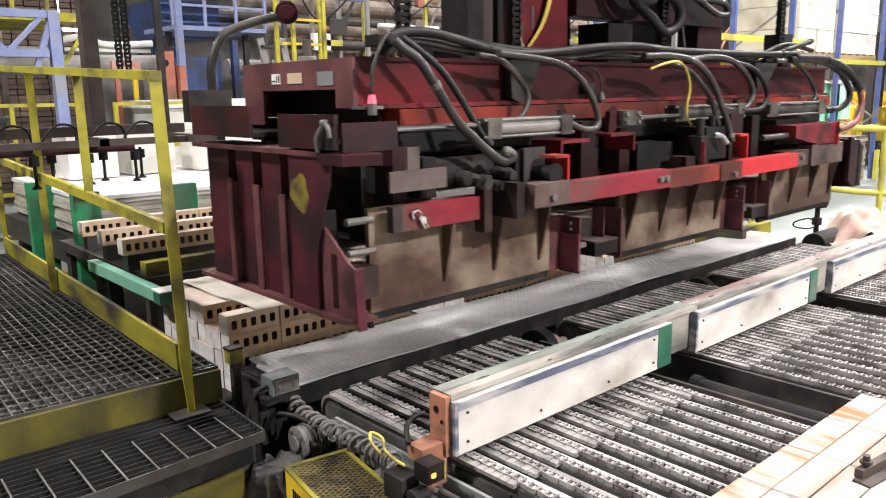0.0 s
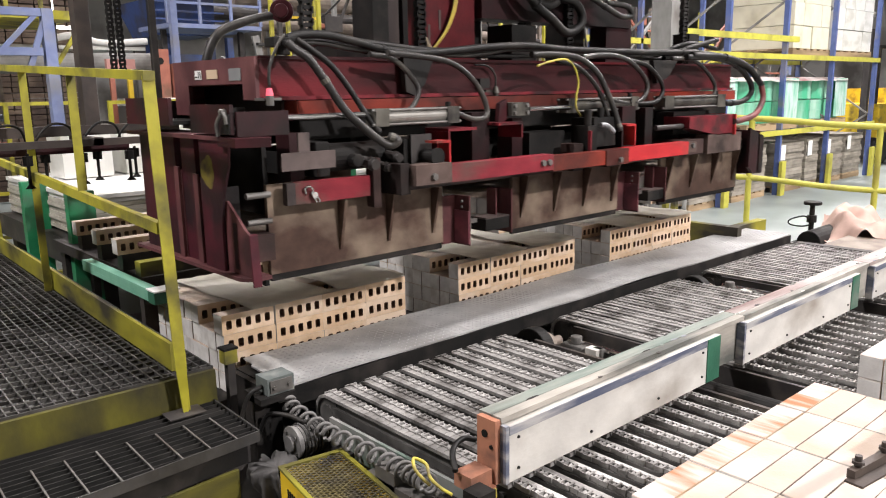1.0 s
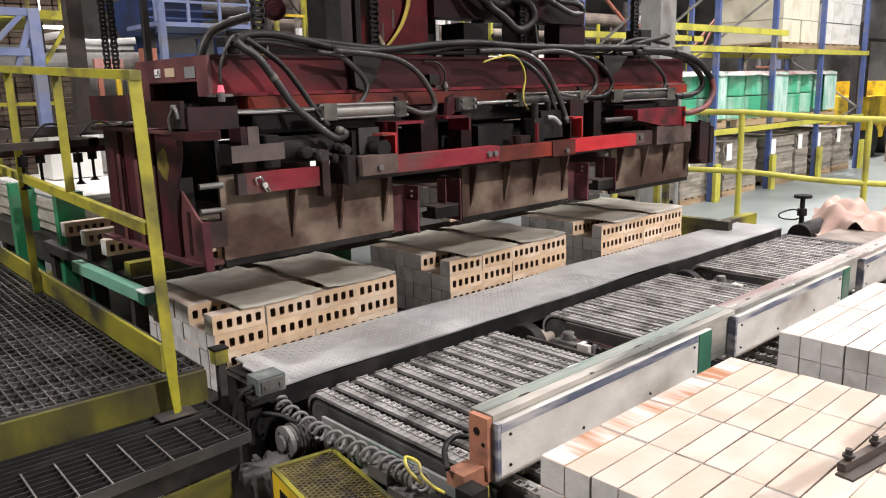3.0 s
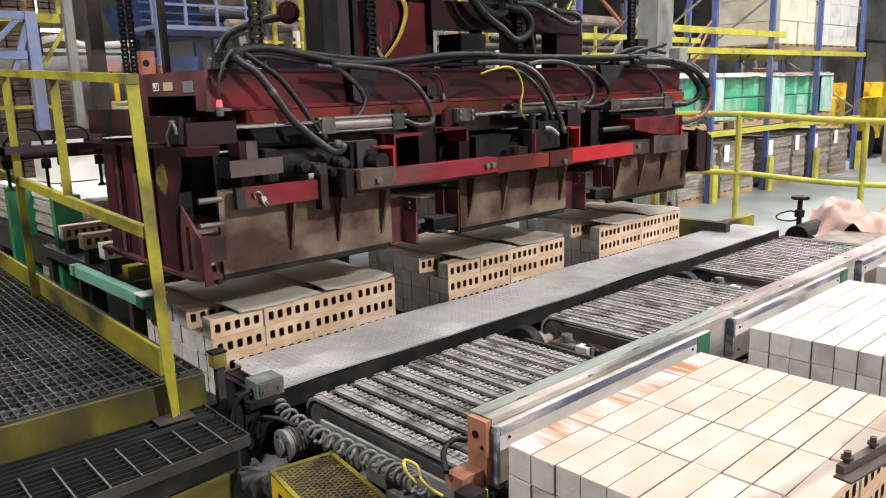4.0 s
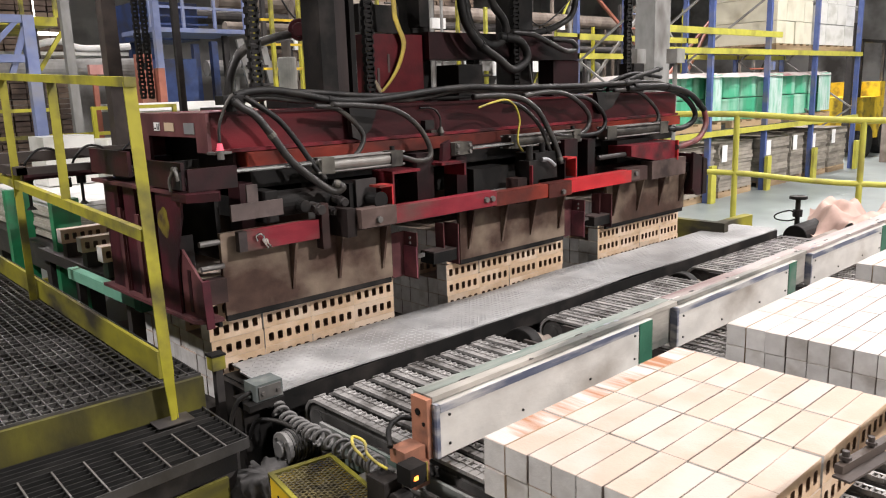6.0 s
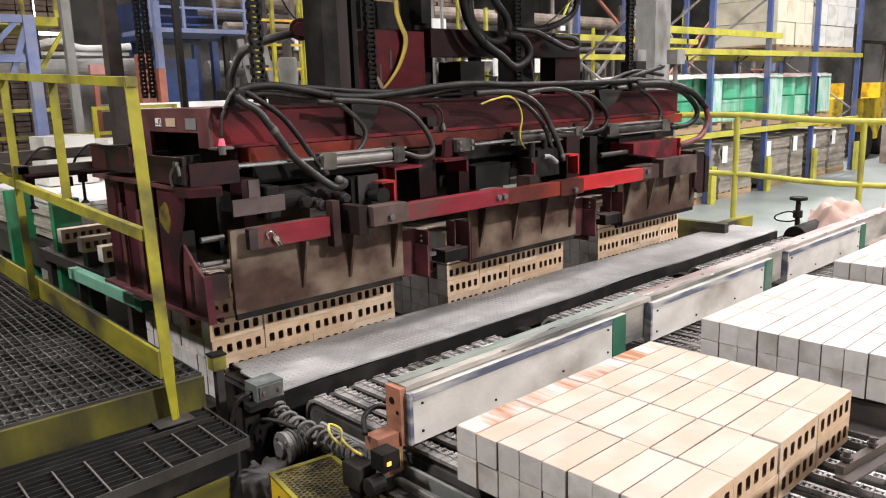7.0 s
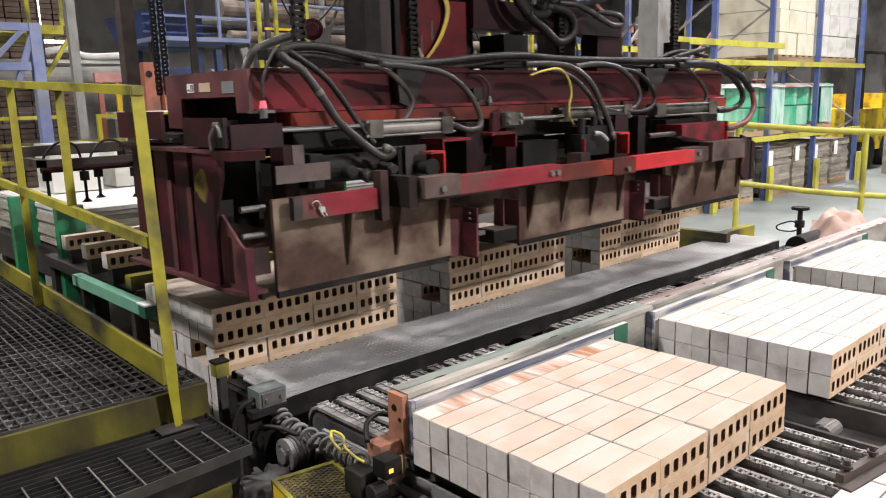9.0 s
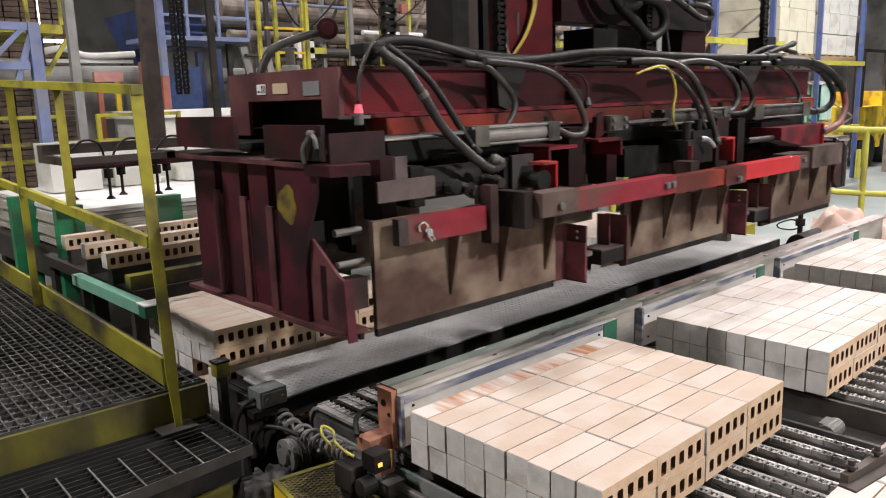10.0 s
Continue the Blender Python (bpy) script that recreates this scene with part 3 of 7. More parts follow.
for gx in (1.0, 2.15):
    bm = bmesh.new()
    cyl(bm, (gx - 0.02, 1.02, 0.37), (gx + 0.03, 1.02, 0.37), 0.082, 28)
    wheel = part("drive_wheel", bm, BLACK, conveyor, "greasy black drive wheel", bevel=0.006)
    bm = bmesh.new()
    cyl(bm, (gx + 0.03, 1.02, 0.37), (gx + 0.06, 1.02, 0.37), 0.062, 26, 0.05)
    cyl(bm, (gx + 0.06, 1.02, 0.37), (gx + 0.085, 1.02, 0.37), 0.045, 24)
    cyl(bm, (gx + 0.085, 1.02, 0.37), (gx + 0.15, 1.02, 0.37), 0.020, 18)
    part("hub", bm, BROWN_GREY, wheel, "dusty brown stepped hub", bevel=0.003)
    part("white_block", boxes((gx + 0.05, gx + 0.09, 0.77, 0.82, 0.38, 0.41)), BOARD, conveyor, "small white plastic block", bevel=0.008)
    bm = bmesh.new()
    box(bm, gx + 0.06, gx + 0.12, 0.84, 0.94, 0.33, 0.40)
    cyl(bm, (gx + 0.09, 0.89, 0.40), (gx + 0.09, 0.89, 0.43), 0.022, 16)
    box(bm, gx + 0.07, gx + 0.11, 0.76, 0.80, 0.36, 0.41)
    part("bearing_block", bm, STEEL, conveyor, bevel=0.006)
    bm = bmesh.new()
    cyl(bm, (gx + 0.10, 0.93, 0.40), (gx + 0.10, 0.60, 0.40), 0.014, 14)
    part("tension_rod", bm, CHROME, conveyor)
    bm = bmesh.new()
    cyl(bm, (gx + 0.09, 0.40, 0.365), (gx + 0.09, -0.02, 0.365), 0.036, 22)
    cyl(bm, (gx + 0.09, 0.40, 0.365), (gx + 0.09, 0.43, 0.365), 0.042, 22)
    part("push_cylinder", bm, BLACK, conveyor, "black hydraulic push cylinder")
    bm = bmesh.new()
    cyl(bm, (gx + 0.05, -0.045, 0.375), (gx + 0.13, -0.045, 0.375), 0.026, 16)
    box(bm, gx + 0.06, gx + 0.12, -0.055, -0.02, 0.34, 0.40)
    part("knuckle", bm, STEEL, conveyor, bevel=0.003)

# ---- tread plate between the chains and the stacks ----
tread = thing("tread_plate", "dusty steel tread plate walkway in bent overlapping sheets", "walkway")
tread_bm = bmesh.new()
for n, (xa, xb, dz) in enumerate(((0.0, 0.83, 0.0), (0.815, 1.86, 0.004), (1.84, 3.53, 0.002))):
    bm = bmesh.new()
    nx = 14
    rows = []
    for i in range(nx + 1):
        x = xa + (xb - xa) * i / nx
        rows.append([])
        for j in range(5):
            y = 1.18 + 0.33 * j / 4
            if n == 0:
                x = max(x, (0.045, 0.03, 0.018, 0.006, 0.11)[j] if i == 0 else x)
            elif i == 0:
                x -= 0.075 * (1 - j / 4) - 0.03
            wob = 0.004 * math.sin(3.1 * x + n) + 0.0025 * math.sin(7 * x + 2 * j)
            rows[-1].append(bm.verts.new((x, y + (0.006 * noise.noise(Vector((x * 5, n, 1))) if j in (0, 4) else 0), 0.443 + dz + wob)))
    for i in range(nx):
        for j in range(4):
            bm.faces.new((rows[i][j], rows[i + 1][j], rows[i + 1][j + 1], rows[i][j + 1]))
    ext = bmesh.ops.extrude_face_region(bm, geom=bm.faces[:])
    bmesh.ops.translate(bm, vec=(0, 0, -0.006), verts=[g for g in ext["geom"] if isinstance(g, bmesh.types.BMVert)])
    part("sheet", bm, PLATE, tread)
    for i in range(int((xb - xa) / 0.022)):
        for j in range(14):
            x, y = xa + 0.012 + i * 0.022, 1.195 + j * 0.022
            if x < 0.05 or (x < 0.11 and y > 1.45):
                continue
            wob = 0.004 * math.sin(3.1 * x + n) + 0.0025 * math.sin(7 * x + 8 * (y - 1.18) / 0.33)
            z = 0.443 + dz + wob
            a = radians(45 if (i + j) % 2 else -45)
            ca, sa = math.cos(a), math.sin(a)
            q = [tread_bm.verts.new((x + u * ca - w * sa, y + u * sa + w * ca, z + h)) for u, w, h in
                 ((-0.011, 0, 0), (0, -0.0042, 0), (0.011, 0, 0), (0, 0.0042, 0), (0, 0, 0.0026))]
            for k in range(4):
                tread_bm.faces.new((q[k], q[(k + 1) % 4], q[4]))
tagged(part("tread_pattern", tread_bm, PLATE, tread), kind="stuff")
part("edge_angle", boxes((0.02, 3.53, 1.176, 1.182, 0.375, 0.437), (0.02, 3.53, 1.19, 1.49, 0.40, 0.425), (0.0, 0.05, 1.25, 1.5, 0.1, 0.42), (3.4, 3.5, 1.25, 1.45, 0.0, 0.42), (1.7, 1.8, 1.25, 1.45, 0.0, 0.42)), BLACK, tread)

# kerb, sensor post and rubbish at the far end of the conveyor
single("end_kerb", boxes((3.22, 3.27, 1.36, 2.0, 0.36, 0.50), (3.27, 3.8, 1.46, 1.52, 0.36, 0.47), (3.22, 3.8, 1.36, 1.52, 0.0, 0.36)), YELLOW_DIRTY, "grimy yellow steel kerb at the end of the stack deck", "kerb", bevel=0.004)
tee = thing("sensor_post", "short black post with a round cap and a looped cable", "sensor")
bm = bmesh.new()
cyl(bm, (3.97, 1.24, 0.3), (3.97, 1.24, 0.57), 0.016, 12)
cyl(bm, (3.97, 1.24, 0.455), (3.97, 1.24, 0.50), 0.030, 14)
part("post", bm, BLACK, tee)
bm = bmesh.new()
cyl(bm, (3.97, 1.24, 0.57), (3.97, 1.24, 0.59), 0.055, 20)
part("cap", bm, BLACK, tee, bevel=0.004)
bm = bmesh.new()
sweep(bm, [(3.95, 1.24, 0.48), (3.90, 1.27, 0.50), (3.85, 1.33, 0.475), (3.86, 1.33, 0.445), (3.92, 1.28, 0.43), (3.96, 1.24, 0.44)], 0.005, 6)
part("cable", bm, RUBBER, tee)
bm = bmesh.new()
cyl(bm, (3.75, 1.16, 0.36), (4.1, 1.16, 0.36), 0.075, 20)
box(bm, 3.55, 4.2, 1.0, 1.32, 0.0, 0.33)
single("end_shaft_housing", bm, BLACK, "black shaft housing at the conveyor's far end", "housing", bevel=0.006)
single("end_table", boxes((3.46, 4.9, 0.2, 0.98, 0.385, 0.41), (3.5, 3.58, 0.3, 0.9, 0, 0.385), (4.7, 4.8, 0.3, 0.9, 0, 0.385)), BROWN_GREY, "worn brown sheet-metal end table", "table", bevel=0.003)


def crumpled_sheet():
    bm = bmesh.new()
    grid = bmesh.ops.create_grid(bm, x_segments=44, y_segments=28, size=0.5)
    for vert in bm.verts:
        x, y = vert.co.x, vert.co.y
        bump = noise.noise(Vector((x * 3.1, y * 4.2, 0.3))) * 0.14 + noise.noise(Vector((x * 8, y * 7, 4))) * 0.05
        vert.co = Vector((x * 0.95, y * 0.55, max(0.0, 0.13 * (1 - 3.2 * x * x) * (1 - 3 * y * y) + bump)))
    return bm


single("crumpled_paper", crumpled_sheet(), PINK_PAPER, "crumpled pinkish kraft paper heaped by the railing", "paper", m=pose(4.33, 1.02, 0.36, 0, 0, 20), smooth=True)

# ---- stop beam across the chains ----
stop = thing("stop_beam", "whitewashed stop beam with scuffed boards across the chains", "beam")
part("beam_body", boxes((0.035, 3.6, 0.022, 0.078, 0.475, 0.600)), BOARD_TOP, stop, bevel=0.006)
for xa, xb, ya, yb, mat in ((0.035, 1.15, 0.040, 0.080, TOP_GREEN), (0.035, 1.15, 0.010, 0.0385, BOARD_TOP), (1.153, 2.2, 0.036, 0.080, TOP_PINK), (1.153, 2.2, 0.010, 0.0345, BOARD_TOP), (2.203, 3.6, 0.010, 0.080, TOP_PINK)):
    part("top_board", boxes((xa, xb, ya, yb, 0.602, 0.616)), mat, stop, "worn board with chipped pale paint", bevel=0.003)
for p in range(3):
    x0 = 0.045 + p * PITCH
    part("face_board", boxes((x0, x0 + 0.93, -0.004, 0.020, 0.462, 0.598)), BOARD, stop, bevel=0.003)
    part("end_cap", boxes((x0 - 0.012, x0 - 0.001, -0.006, 0.021, 0.462, 0.600)), BLUE_SMEAR, stop, "blue-black end strip")
    part("green_patch", boxes((x0 + 0.855, x0 + 0.928, -0.007, -0.0045, 0.464, 0.597)), GREEN_DARK, stop, "dark green painted patch")
    part("blue_smear", boxes((x0 + 0.0, x0 + 0.85, -0.0065, -0.0045, 0.577, 0.5975)), BLUE_SMEAR, stop, "blue smear along the top edge")
    for bx in (0.03, 0.3, 0.6, 0.83):
        for bz in (0.49, 0.565) if bx in (0.03, 0.83) else (0.49,):
            bm = bmesh.new()
            cyl(bm, (x0 + bx, -0.0075, bz), (x0 + bx, -0.004, bz), 0.0036, 8)
            part("bolt", bm, BLACK, stop)
for k in range(46):
    cx = 0.05 + 3.4 * random.random()
    cw, cy, cd = random.uniform(0.012, 0.06), random.choice((0.0095, 0.038, 0.0795)) + random.uniform(-0.004, 0.002), random.uniform(0.003, 0.009)
    bm = bmesh.new()
    prism_pts = [(cx, cy), (cx + cw * 0.3, cy + cd), (cx + cw * 0.8, cy + cd * 0.7), (cx + cw, cy), (cx + cw * 0.5, cy - cd * 0.5)]
    lo = [bm.verts.new((u, v, 0.6155)) for u, v in prism_pts]
    hi = [bm.verts.new((u, v, 0.6172)) for u, v in prism_pts]
    bm.faces.new(hi)
    for a in range(5):
        bm.faces.new((lo[a], lo[(a + 1) % 5], hi[(a + 1) % 5], hi[a]))
    part("paint_flake", bm, random.choice((BLUE_SMEAR, TOP_GREEN, BOARD, DARK, DARK)), stop, "chipped flake of paint")
bm = boxes((0.018, 0.034, 0.012, 0.070, 0.46, 0.612))
part("end_plate", bm, END_TERRA, stop, "terracotta end plate with a bolt hole", bevel=0.005)
bm = bmesh.new()
cyl(bm, (0.0155, 0.045, 0.575), (0.019, 0.045, 0.575), 0.009, 14)
cyl(bm, (0.0155, 0.025, 0.548), (0.019, 0.025, 0.548), 0.005, 10)
part("bolt_hole", bm, BLACK, stop)
part("foot_bracket", boxes((-0.05, 0.016, 0.02, 0.075, 0.462, 0.498), (-0.03, 0.016, 0.008, 0.03, 0.40, 0.462)), END_TERRA, stop, "terracotta bracket", bevel=0.005)
sensor = part("sensor_box", boxes((-0.080, -0.03, -0.034, 0.015, 0.440, 0.486)), BLACK, stop, bevel=0.006)
part("lens", boxes((-0.070, -0.058, -0.0375, -0.0355, 0.456, 0.466)), LED, sensor, "glowing orange indicator")
part("yellow_edge", boxes((-0.0285, -0.0255, -0.034, -0.028, 0.44, 0.487)), CABLE_YELLOW, sensor)
bm = bmesh.new()
sweep(bm, [(-0.10, 0.10, 0.47), (-0.115, 0.13, 0.50), (-0.10, 0.155, 0.515), (-0.085, 0.13, 0.505), (-0.10, 0.10, 0.49), (-0.09, 0.075, 0.47), (-0.08, 0.05, 0.46)], 0.004, 7)
part("yellow_cable", bm, CABLE_YELLOW, stop)
bm = bmesh.new()
sweep(bm, [(-0.06, 0.06, 0.505), (-0.03, 0.10, 0.53), (0.02, 0.12, 0.535), (0.06, 0.12, 0.52)], 0.007, 8)
part("black_cable", bm, RUBBER, stop)
bm = bmesh.new()
box(bm, -0.115, -0.06, 0.02, 0.09, 0.38, 0.445)
cyl(bm, (-0.105, 0.0, 0.40), (-0.06, 0.0, 0.40), 0.024, 16)
cyl(bm, (-0.105, 0.06, 0.37), (-0.06, 0.06, 0.37), 0.024, 16)
part("carriage", bm, BLACK, stop, bevel=0.005)
bm = bmesh.new()
cyl(bm, (0.025, 0.62, 0.372), (0.025, -0.9, 0.372), 0.011, 14)
box(bm, -0.01, 0.045, -0.9, 0.72, 0.315, 0.350)
box(bm, -0.01, 0.045, -0.2, -0.1, 0.0, 0.315)
box(bm, -0.01, 0.045, 0.6, 0.68, 0.0, 0.385)
single("guide_rail", bm, STEEL, "round steel guide rail on a low bracket beside the chains", "rail", bevel=0.003)

# coiled hose to the beam's carriage
def coil(pts, turns, r_coil, r):
    line, base = [], smooth_line(pts, 60)
    for i, c in enumerate(base):
        d = (base[min(i + 1, len(base) - 1)] - base[max(i - 1, 0)]).normalized()
        a = d.cross(Vector((0, 0, 1))).normalized()
        b = a.cross(d)
        ph = 2 * math.pi * turns * i / len(base)
        line.append(c + r_coil * (math.cos(ph) * a + math.sin(ph) * b))
    bm = bmesh.new()
    sweep(bm, None, r, 8, line=line)
    return bm


coil_hose = single("coiled_hose", coil([(0.01, 1.165, 0.436), (0.012, 1.12, 0.40), (0.015, 1.02, 0.385), (0.015, 0.92, 0.380)], 7, 0.021, 0.0056), COIL_GREY, "grey coiled air hose hanging beside the conveyor", "hose")
coil_run = part("coil_run", coil([(0.015, 0.93, 0.380), (0.015, 0.80, 0.387), (0.015, 0.676, 0.391), (0.010, 0.585, 0.397), (-0.005, 0.505, 0.410), (-0.03, 0.44, 0.43)], 12, 0.021, 0.0056), COIL_GREY, coil_hose)

# junction box on a post, dusty rag, yellow mesh guard, at the near corner
jb = thing("junction_box", "grey-green cast junction box on a black bracket", "box", m=pose(-0.035, 0.01, 0.012))
part("casing", boxes((-0.02, 0.07, 1.13, 1.20, 0.435, 0.487)), surface("cast_grey_green", (0.07, 0.085, 0.082), (0.13, 0.15, 0.145), 0.5, dirt=(0.3, 0.3, 0.28), dirt_scale=9), jb, bevel=0.008)
part("cover", boxes((-0.012, 0.062, 1.125, 1.131, 0.442, 0.48)), STEEL, jb, bevel=0.002)
bm = bmesh.new()
for bx in (0.0, 0.05):
    cyl(bm, (bx, 1.118, 0.46), (bx, 1.127, 0.46), 0.006, 8)
part("screw", bm, STEEL, jb)
part("bracket", boxes((-0.05, 0.0, 1.16, 1.22, -0.012, 0.44), (-0.05, 0.07, 1.12, 1.2, 0.415, 0.434)), BLACK, jb, bevel=0.004)
bm = bmesh.new()
sweep(bm, [(-0.02, 1.16, 0.46), (-0.06, 1.17, 0.44), (-0.085, 1.18, 0.36), (-0.07, 1.18, 0.27)], 0.007, 7)
part("cable", bm, RUBBER, jb)

ye = thing("yellow_sensor", "yellow photo sensor on a dark stub post", "sensor", m=pose(-0.018, 0, 0))
part("head", boxes((-0.055, -0.012, 1.37, 1.41, 0.49, 0.535)), YELLOW, ye, bevel=0.004)
part("lid", boxes((-0.058, -0.009, 1.367, 1.413, 0.535, 0.542)), BLACK, ye, bevel=0.002)
part("stub", boxes((-0.045, -0.02, 1.375, 1.40, 0.1, 0.49)), DARK, ye)
part("base", boxes((-0.1, 0.02, 1.34, 1.46, 0.0, 0.1)), DARK, ye)


def rag():
    bm = bmesh.new()
    seg, rings = 64, []
    for k in range(23):
        z = 0.245 * k / 22
        r = 0.115 - 0.07 * (k / 22) ** 0.9
        row = []
        for i in range(seg):
            a = 2 * math.pi * i / seg
            c = Vector((math.cos(a), math.sin(a), 0))
            fold = 0.016 * math.sin(7 * a + 0.12 * k) + 0.008 * math.sin(13 * a - 0.2 * k) + 0.03 * noise.noise(Vector((c.x * 2.2, c.y * 2.2, z * 9))) + 0.012 * noise.noise(Vector((c.x * 6, c.y * 6, z * 30)))
            row.append(bm.verts.new(c * (r + fold) + Vector((0.02 * math.sin(z * 14), 0, z))))
        rings.append(row)
    for s, e in zip(rings, rings[1:]):
        for i in range(seg):
            bm.faces.new((s[i], s[(i + 1) % seg], e[(i + 1) % seg], e[i])).smooth = True
    bm.faces.new(rings[-1])
    bm.faces.new(rings[0][::-1])
    return bm


DUST = surface("dusty_dark_cloth", (0.035, 0.034, 0.033), (0.085, 0.082, 0.08), 0.9, scale=20, dirt=(0.16, 0.155, 0.15), dirt_scale=10, dirt_at=0.6)
single("dusty_boot", rag(), DUST, "dusty dark fabric boot gathered round a shaft", "cover", m=pose(-0.125, 1.0, 0.0) @ Matrix.Scale(1.28, 4), smooth=True)
motor = thing("shaft_motor", "dusty black ribbed motor at the conveyor's corner", "motor")
bm = bmesh.new()
cyl(bm, (-0.03, 1.03, 0.335), (0.05, 1.03, 0.335), 0.046, 28)
part("body", bm, DUST, motor)
for k in range(6):
    bm = bmesh.new()
    cyl(bm, (-0.022 + 0.012 * k, 1.03, 0.335), (-0.017 + 0.012 * k, 1.03, 0.335), 0.051, 28)
    part("fin", bm, DUST, motor)
bm = bmesh.new()
cyl(bm, (-0.048, 1.03, 0.335), (-0.031, 1.03, 0.335), 0.050, 28, 0.046)
cyl(bm, (-0.060, 1.03, 0.335), (-0.048, 1.03, 0.335), 0.024, 20)
part("end_bell", bm, COIL_GREY, motor, "grey dusty end bell", bevel=0.003)
for k in range(4):
    a = math.pi / 4 + math.pi / 2 * k
    bm = bmesh.new()
    cyl(bm, (-0.054, 1.03 + 0.036 * math.cos(a), 0.335 + 0.036 * math.sin(a)), (-0.044, 1.03 + 0.036 * math.cos(a), 0.335 + 0.036 * math.sin(a)), 0.005, 6)
    part("bolt", bm, STEEL, motor)
part("foot", boxes((-0.02, 0.04, 0.99, 1.07, 0.0, 0.292)), BLACK, motor, bevel=0.004)
bm = bmesh.new()
sweep(bm, [(0.0, 1.02, 0.385), (-0.03, 1.08, 0.40), (-0.06, 1.14, 0.39), (-0.075, 1.17, 0.33)], 0.007, 8)
part("cable", bm, RUBBER, motor)

guard = thing("mesh_guard", "yellow machine guard with an expanded-metal mesh top", "guard", m=pose(-0.075, 0.885, 0, 0, 0, -9))
part("side_panel", boxes((-0.09, -0.084, -0.9, 0.0, 0.0, 0.345), (0.084, 0.09, -0.9, 0.0, 0.0, 0.345)), YELLOW_WARM, guard)
part("end_panel", boxes((-0.084, 0.084, -0.006, 0.0, 0.0, 0.345)), YELLOW_WARM, guard)
part("rim", boxes((-0.094, -0.082, -0.9, 0.004, 0.345, 0.352), (0.082, 0.094, -0.9, 0.004, 0.345, 0.352), (-0.082, 0.082, -0.012, 0.004, 0.345, 0.352)), YELLOW_DIRTY, guard, bevel=0.002)
bm = bmesh.new()
for i in range(-8, 70):
    for q in (-1, 1):
        y = -0.015 * i
        a, b = Vector((-0.082, y, 0.347)), Vector((0.082, y - q * 0.094, 0.347))
        if a.y > b.y:
            a, b = b, a
        if b.y < -0.9 or a.y > -0.012:
            continue
        if b.y > -0.012:
            b = a + (b - a) * ((-0.012 - a.y) / (b.y - a.y))
        if a.y < -0.9:
            a = b + (a - b) * ((b.y + 0.9) / (b.y - a.y))
        beam(bm, a, b, 0.0034, 0.003)
tagged(part("mesh", bm, surface("oily_mesh", (0.13, 0.11, 0.05), (0.22, 0.19, 0.09), 0.45, metal=0.4, dirt=(0.06, 0.055, 0.05), dirt_scale=9), guard, "blackened expanded-metal mesh"), kind="stuff")
bm = bmesh.new()
for i in range(11):
    box(bm, -0.0925, -0.0905, -0.06 - i * 0.014, -0.053 - i * 0.014, 0.2, 0.31)
part("louvre", bm, BLACK, guard)
# Added dark panel makes the guard look shaded through its mesh.
part("inner_tray", boxes((-0.083, 0.083, -0.9, -0.007, 0.27, 0.276)), DARK, guard, "dark panel added for shade below the mesh")

# ---- platform with gratings and railing, a little skewed to the machine ----
PLAT = pose(-0.239, 1.302, 0.398, 0, 0, -2.0)
plat = thing("platform", "grimy yellow work platform with bar gratings and a step", "platform", m=PLAT)
bar_me = finish("bearing_bar", boxes((-0.0022, 0.0022, 0.077, 2.6, 0.070, 0.102)), GRATE)
rod_me = finish("cross_rod", boxes((-1.78, 0.122, -0.003, 0.003, 0.090, 0.1005)), GRATE_WORN)
for i in range(64):
    o = new("bearing_bar", bar_me)
    o.parent, o.location = plat, (0.118 - 0.03 * i, 0, 0)
for j in range(51):
    o = new("cross_rod", rod_me)
    o.parent, o.location = plat, (0, 0.102 + 0.0495 * j, 0)
part("front_band", boxes((-1.78, 0.122, 0.072, 0.077, 0.070, 0.102)), GRATE, plat)
for i in range(17):
    y = 0.045 - 0.028 * i
    xb = 0.105 if y > -0.25 else 0.105 + (y + 0.25) / 0.1
    part("step_bar", boxes((-1.78, xb, y - 0.0016, y + 0.0016, -0.026, -0.002)), STEP_BAR, plat, "near-black step grating bar")
for j in range(22):
    x = 0.038 - 0.0795 * j
    part("cross_bar", boxes((x - 0.0022, x + 0.0022, -0.25 + 0.1 * (x - 0.14), -0.075, -0.0015, 0.0015)), STEEL, plat)
for name, x0, drop, w, h, z, mat in (("step_edge", 0.105, 0.0, 0.005, 0.031, -0.0145, GRATE), ("step_frame", 0.07, 0.014, 0.014, 0.05, -0.06, BLACK), ("step_nosing", 0.03, -0.006, 0.012, 0.26, -0.215, YELLOW_SHADED)):
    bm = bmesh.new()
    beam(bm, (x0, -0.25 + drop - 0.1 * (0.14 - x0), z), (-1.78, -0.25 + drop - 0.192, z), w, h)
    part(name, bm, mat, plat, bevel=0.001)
part("step_side", boxes((0.1055, 0.111, -0.25, 0.05, -0.03, 0.001)), GRATE, plat)
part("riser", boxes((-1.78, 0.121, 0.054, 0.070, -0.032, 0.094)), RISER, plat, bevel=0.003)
part("toe_board", boxes((0.004, 0.016, 0.10, 2.6, 0.105, 0.192)), YELLOW_DIRTY, plat, "scuffed yellow toe board", bevel=0.003)
part("edge_beam", boxes((0.09, 0.12, 0.075, 2.6, -0.05, 0.068), (-1.78, 0.09, 2.56, 2.6, -0.05, 0.068), (-1.78, -1.72, 0.075, 2.56, -0.05, 0.068)), DARK, plat)
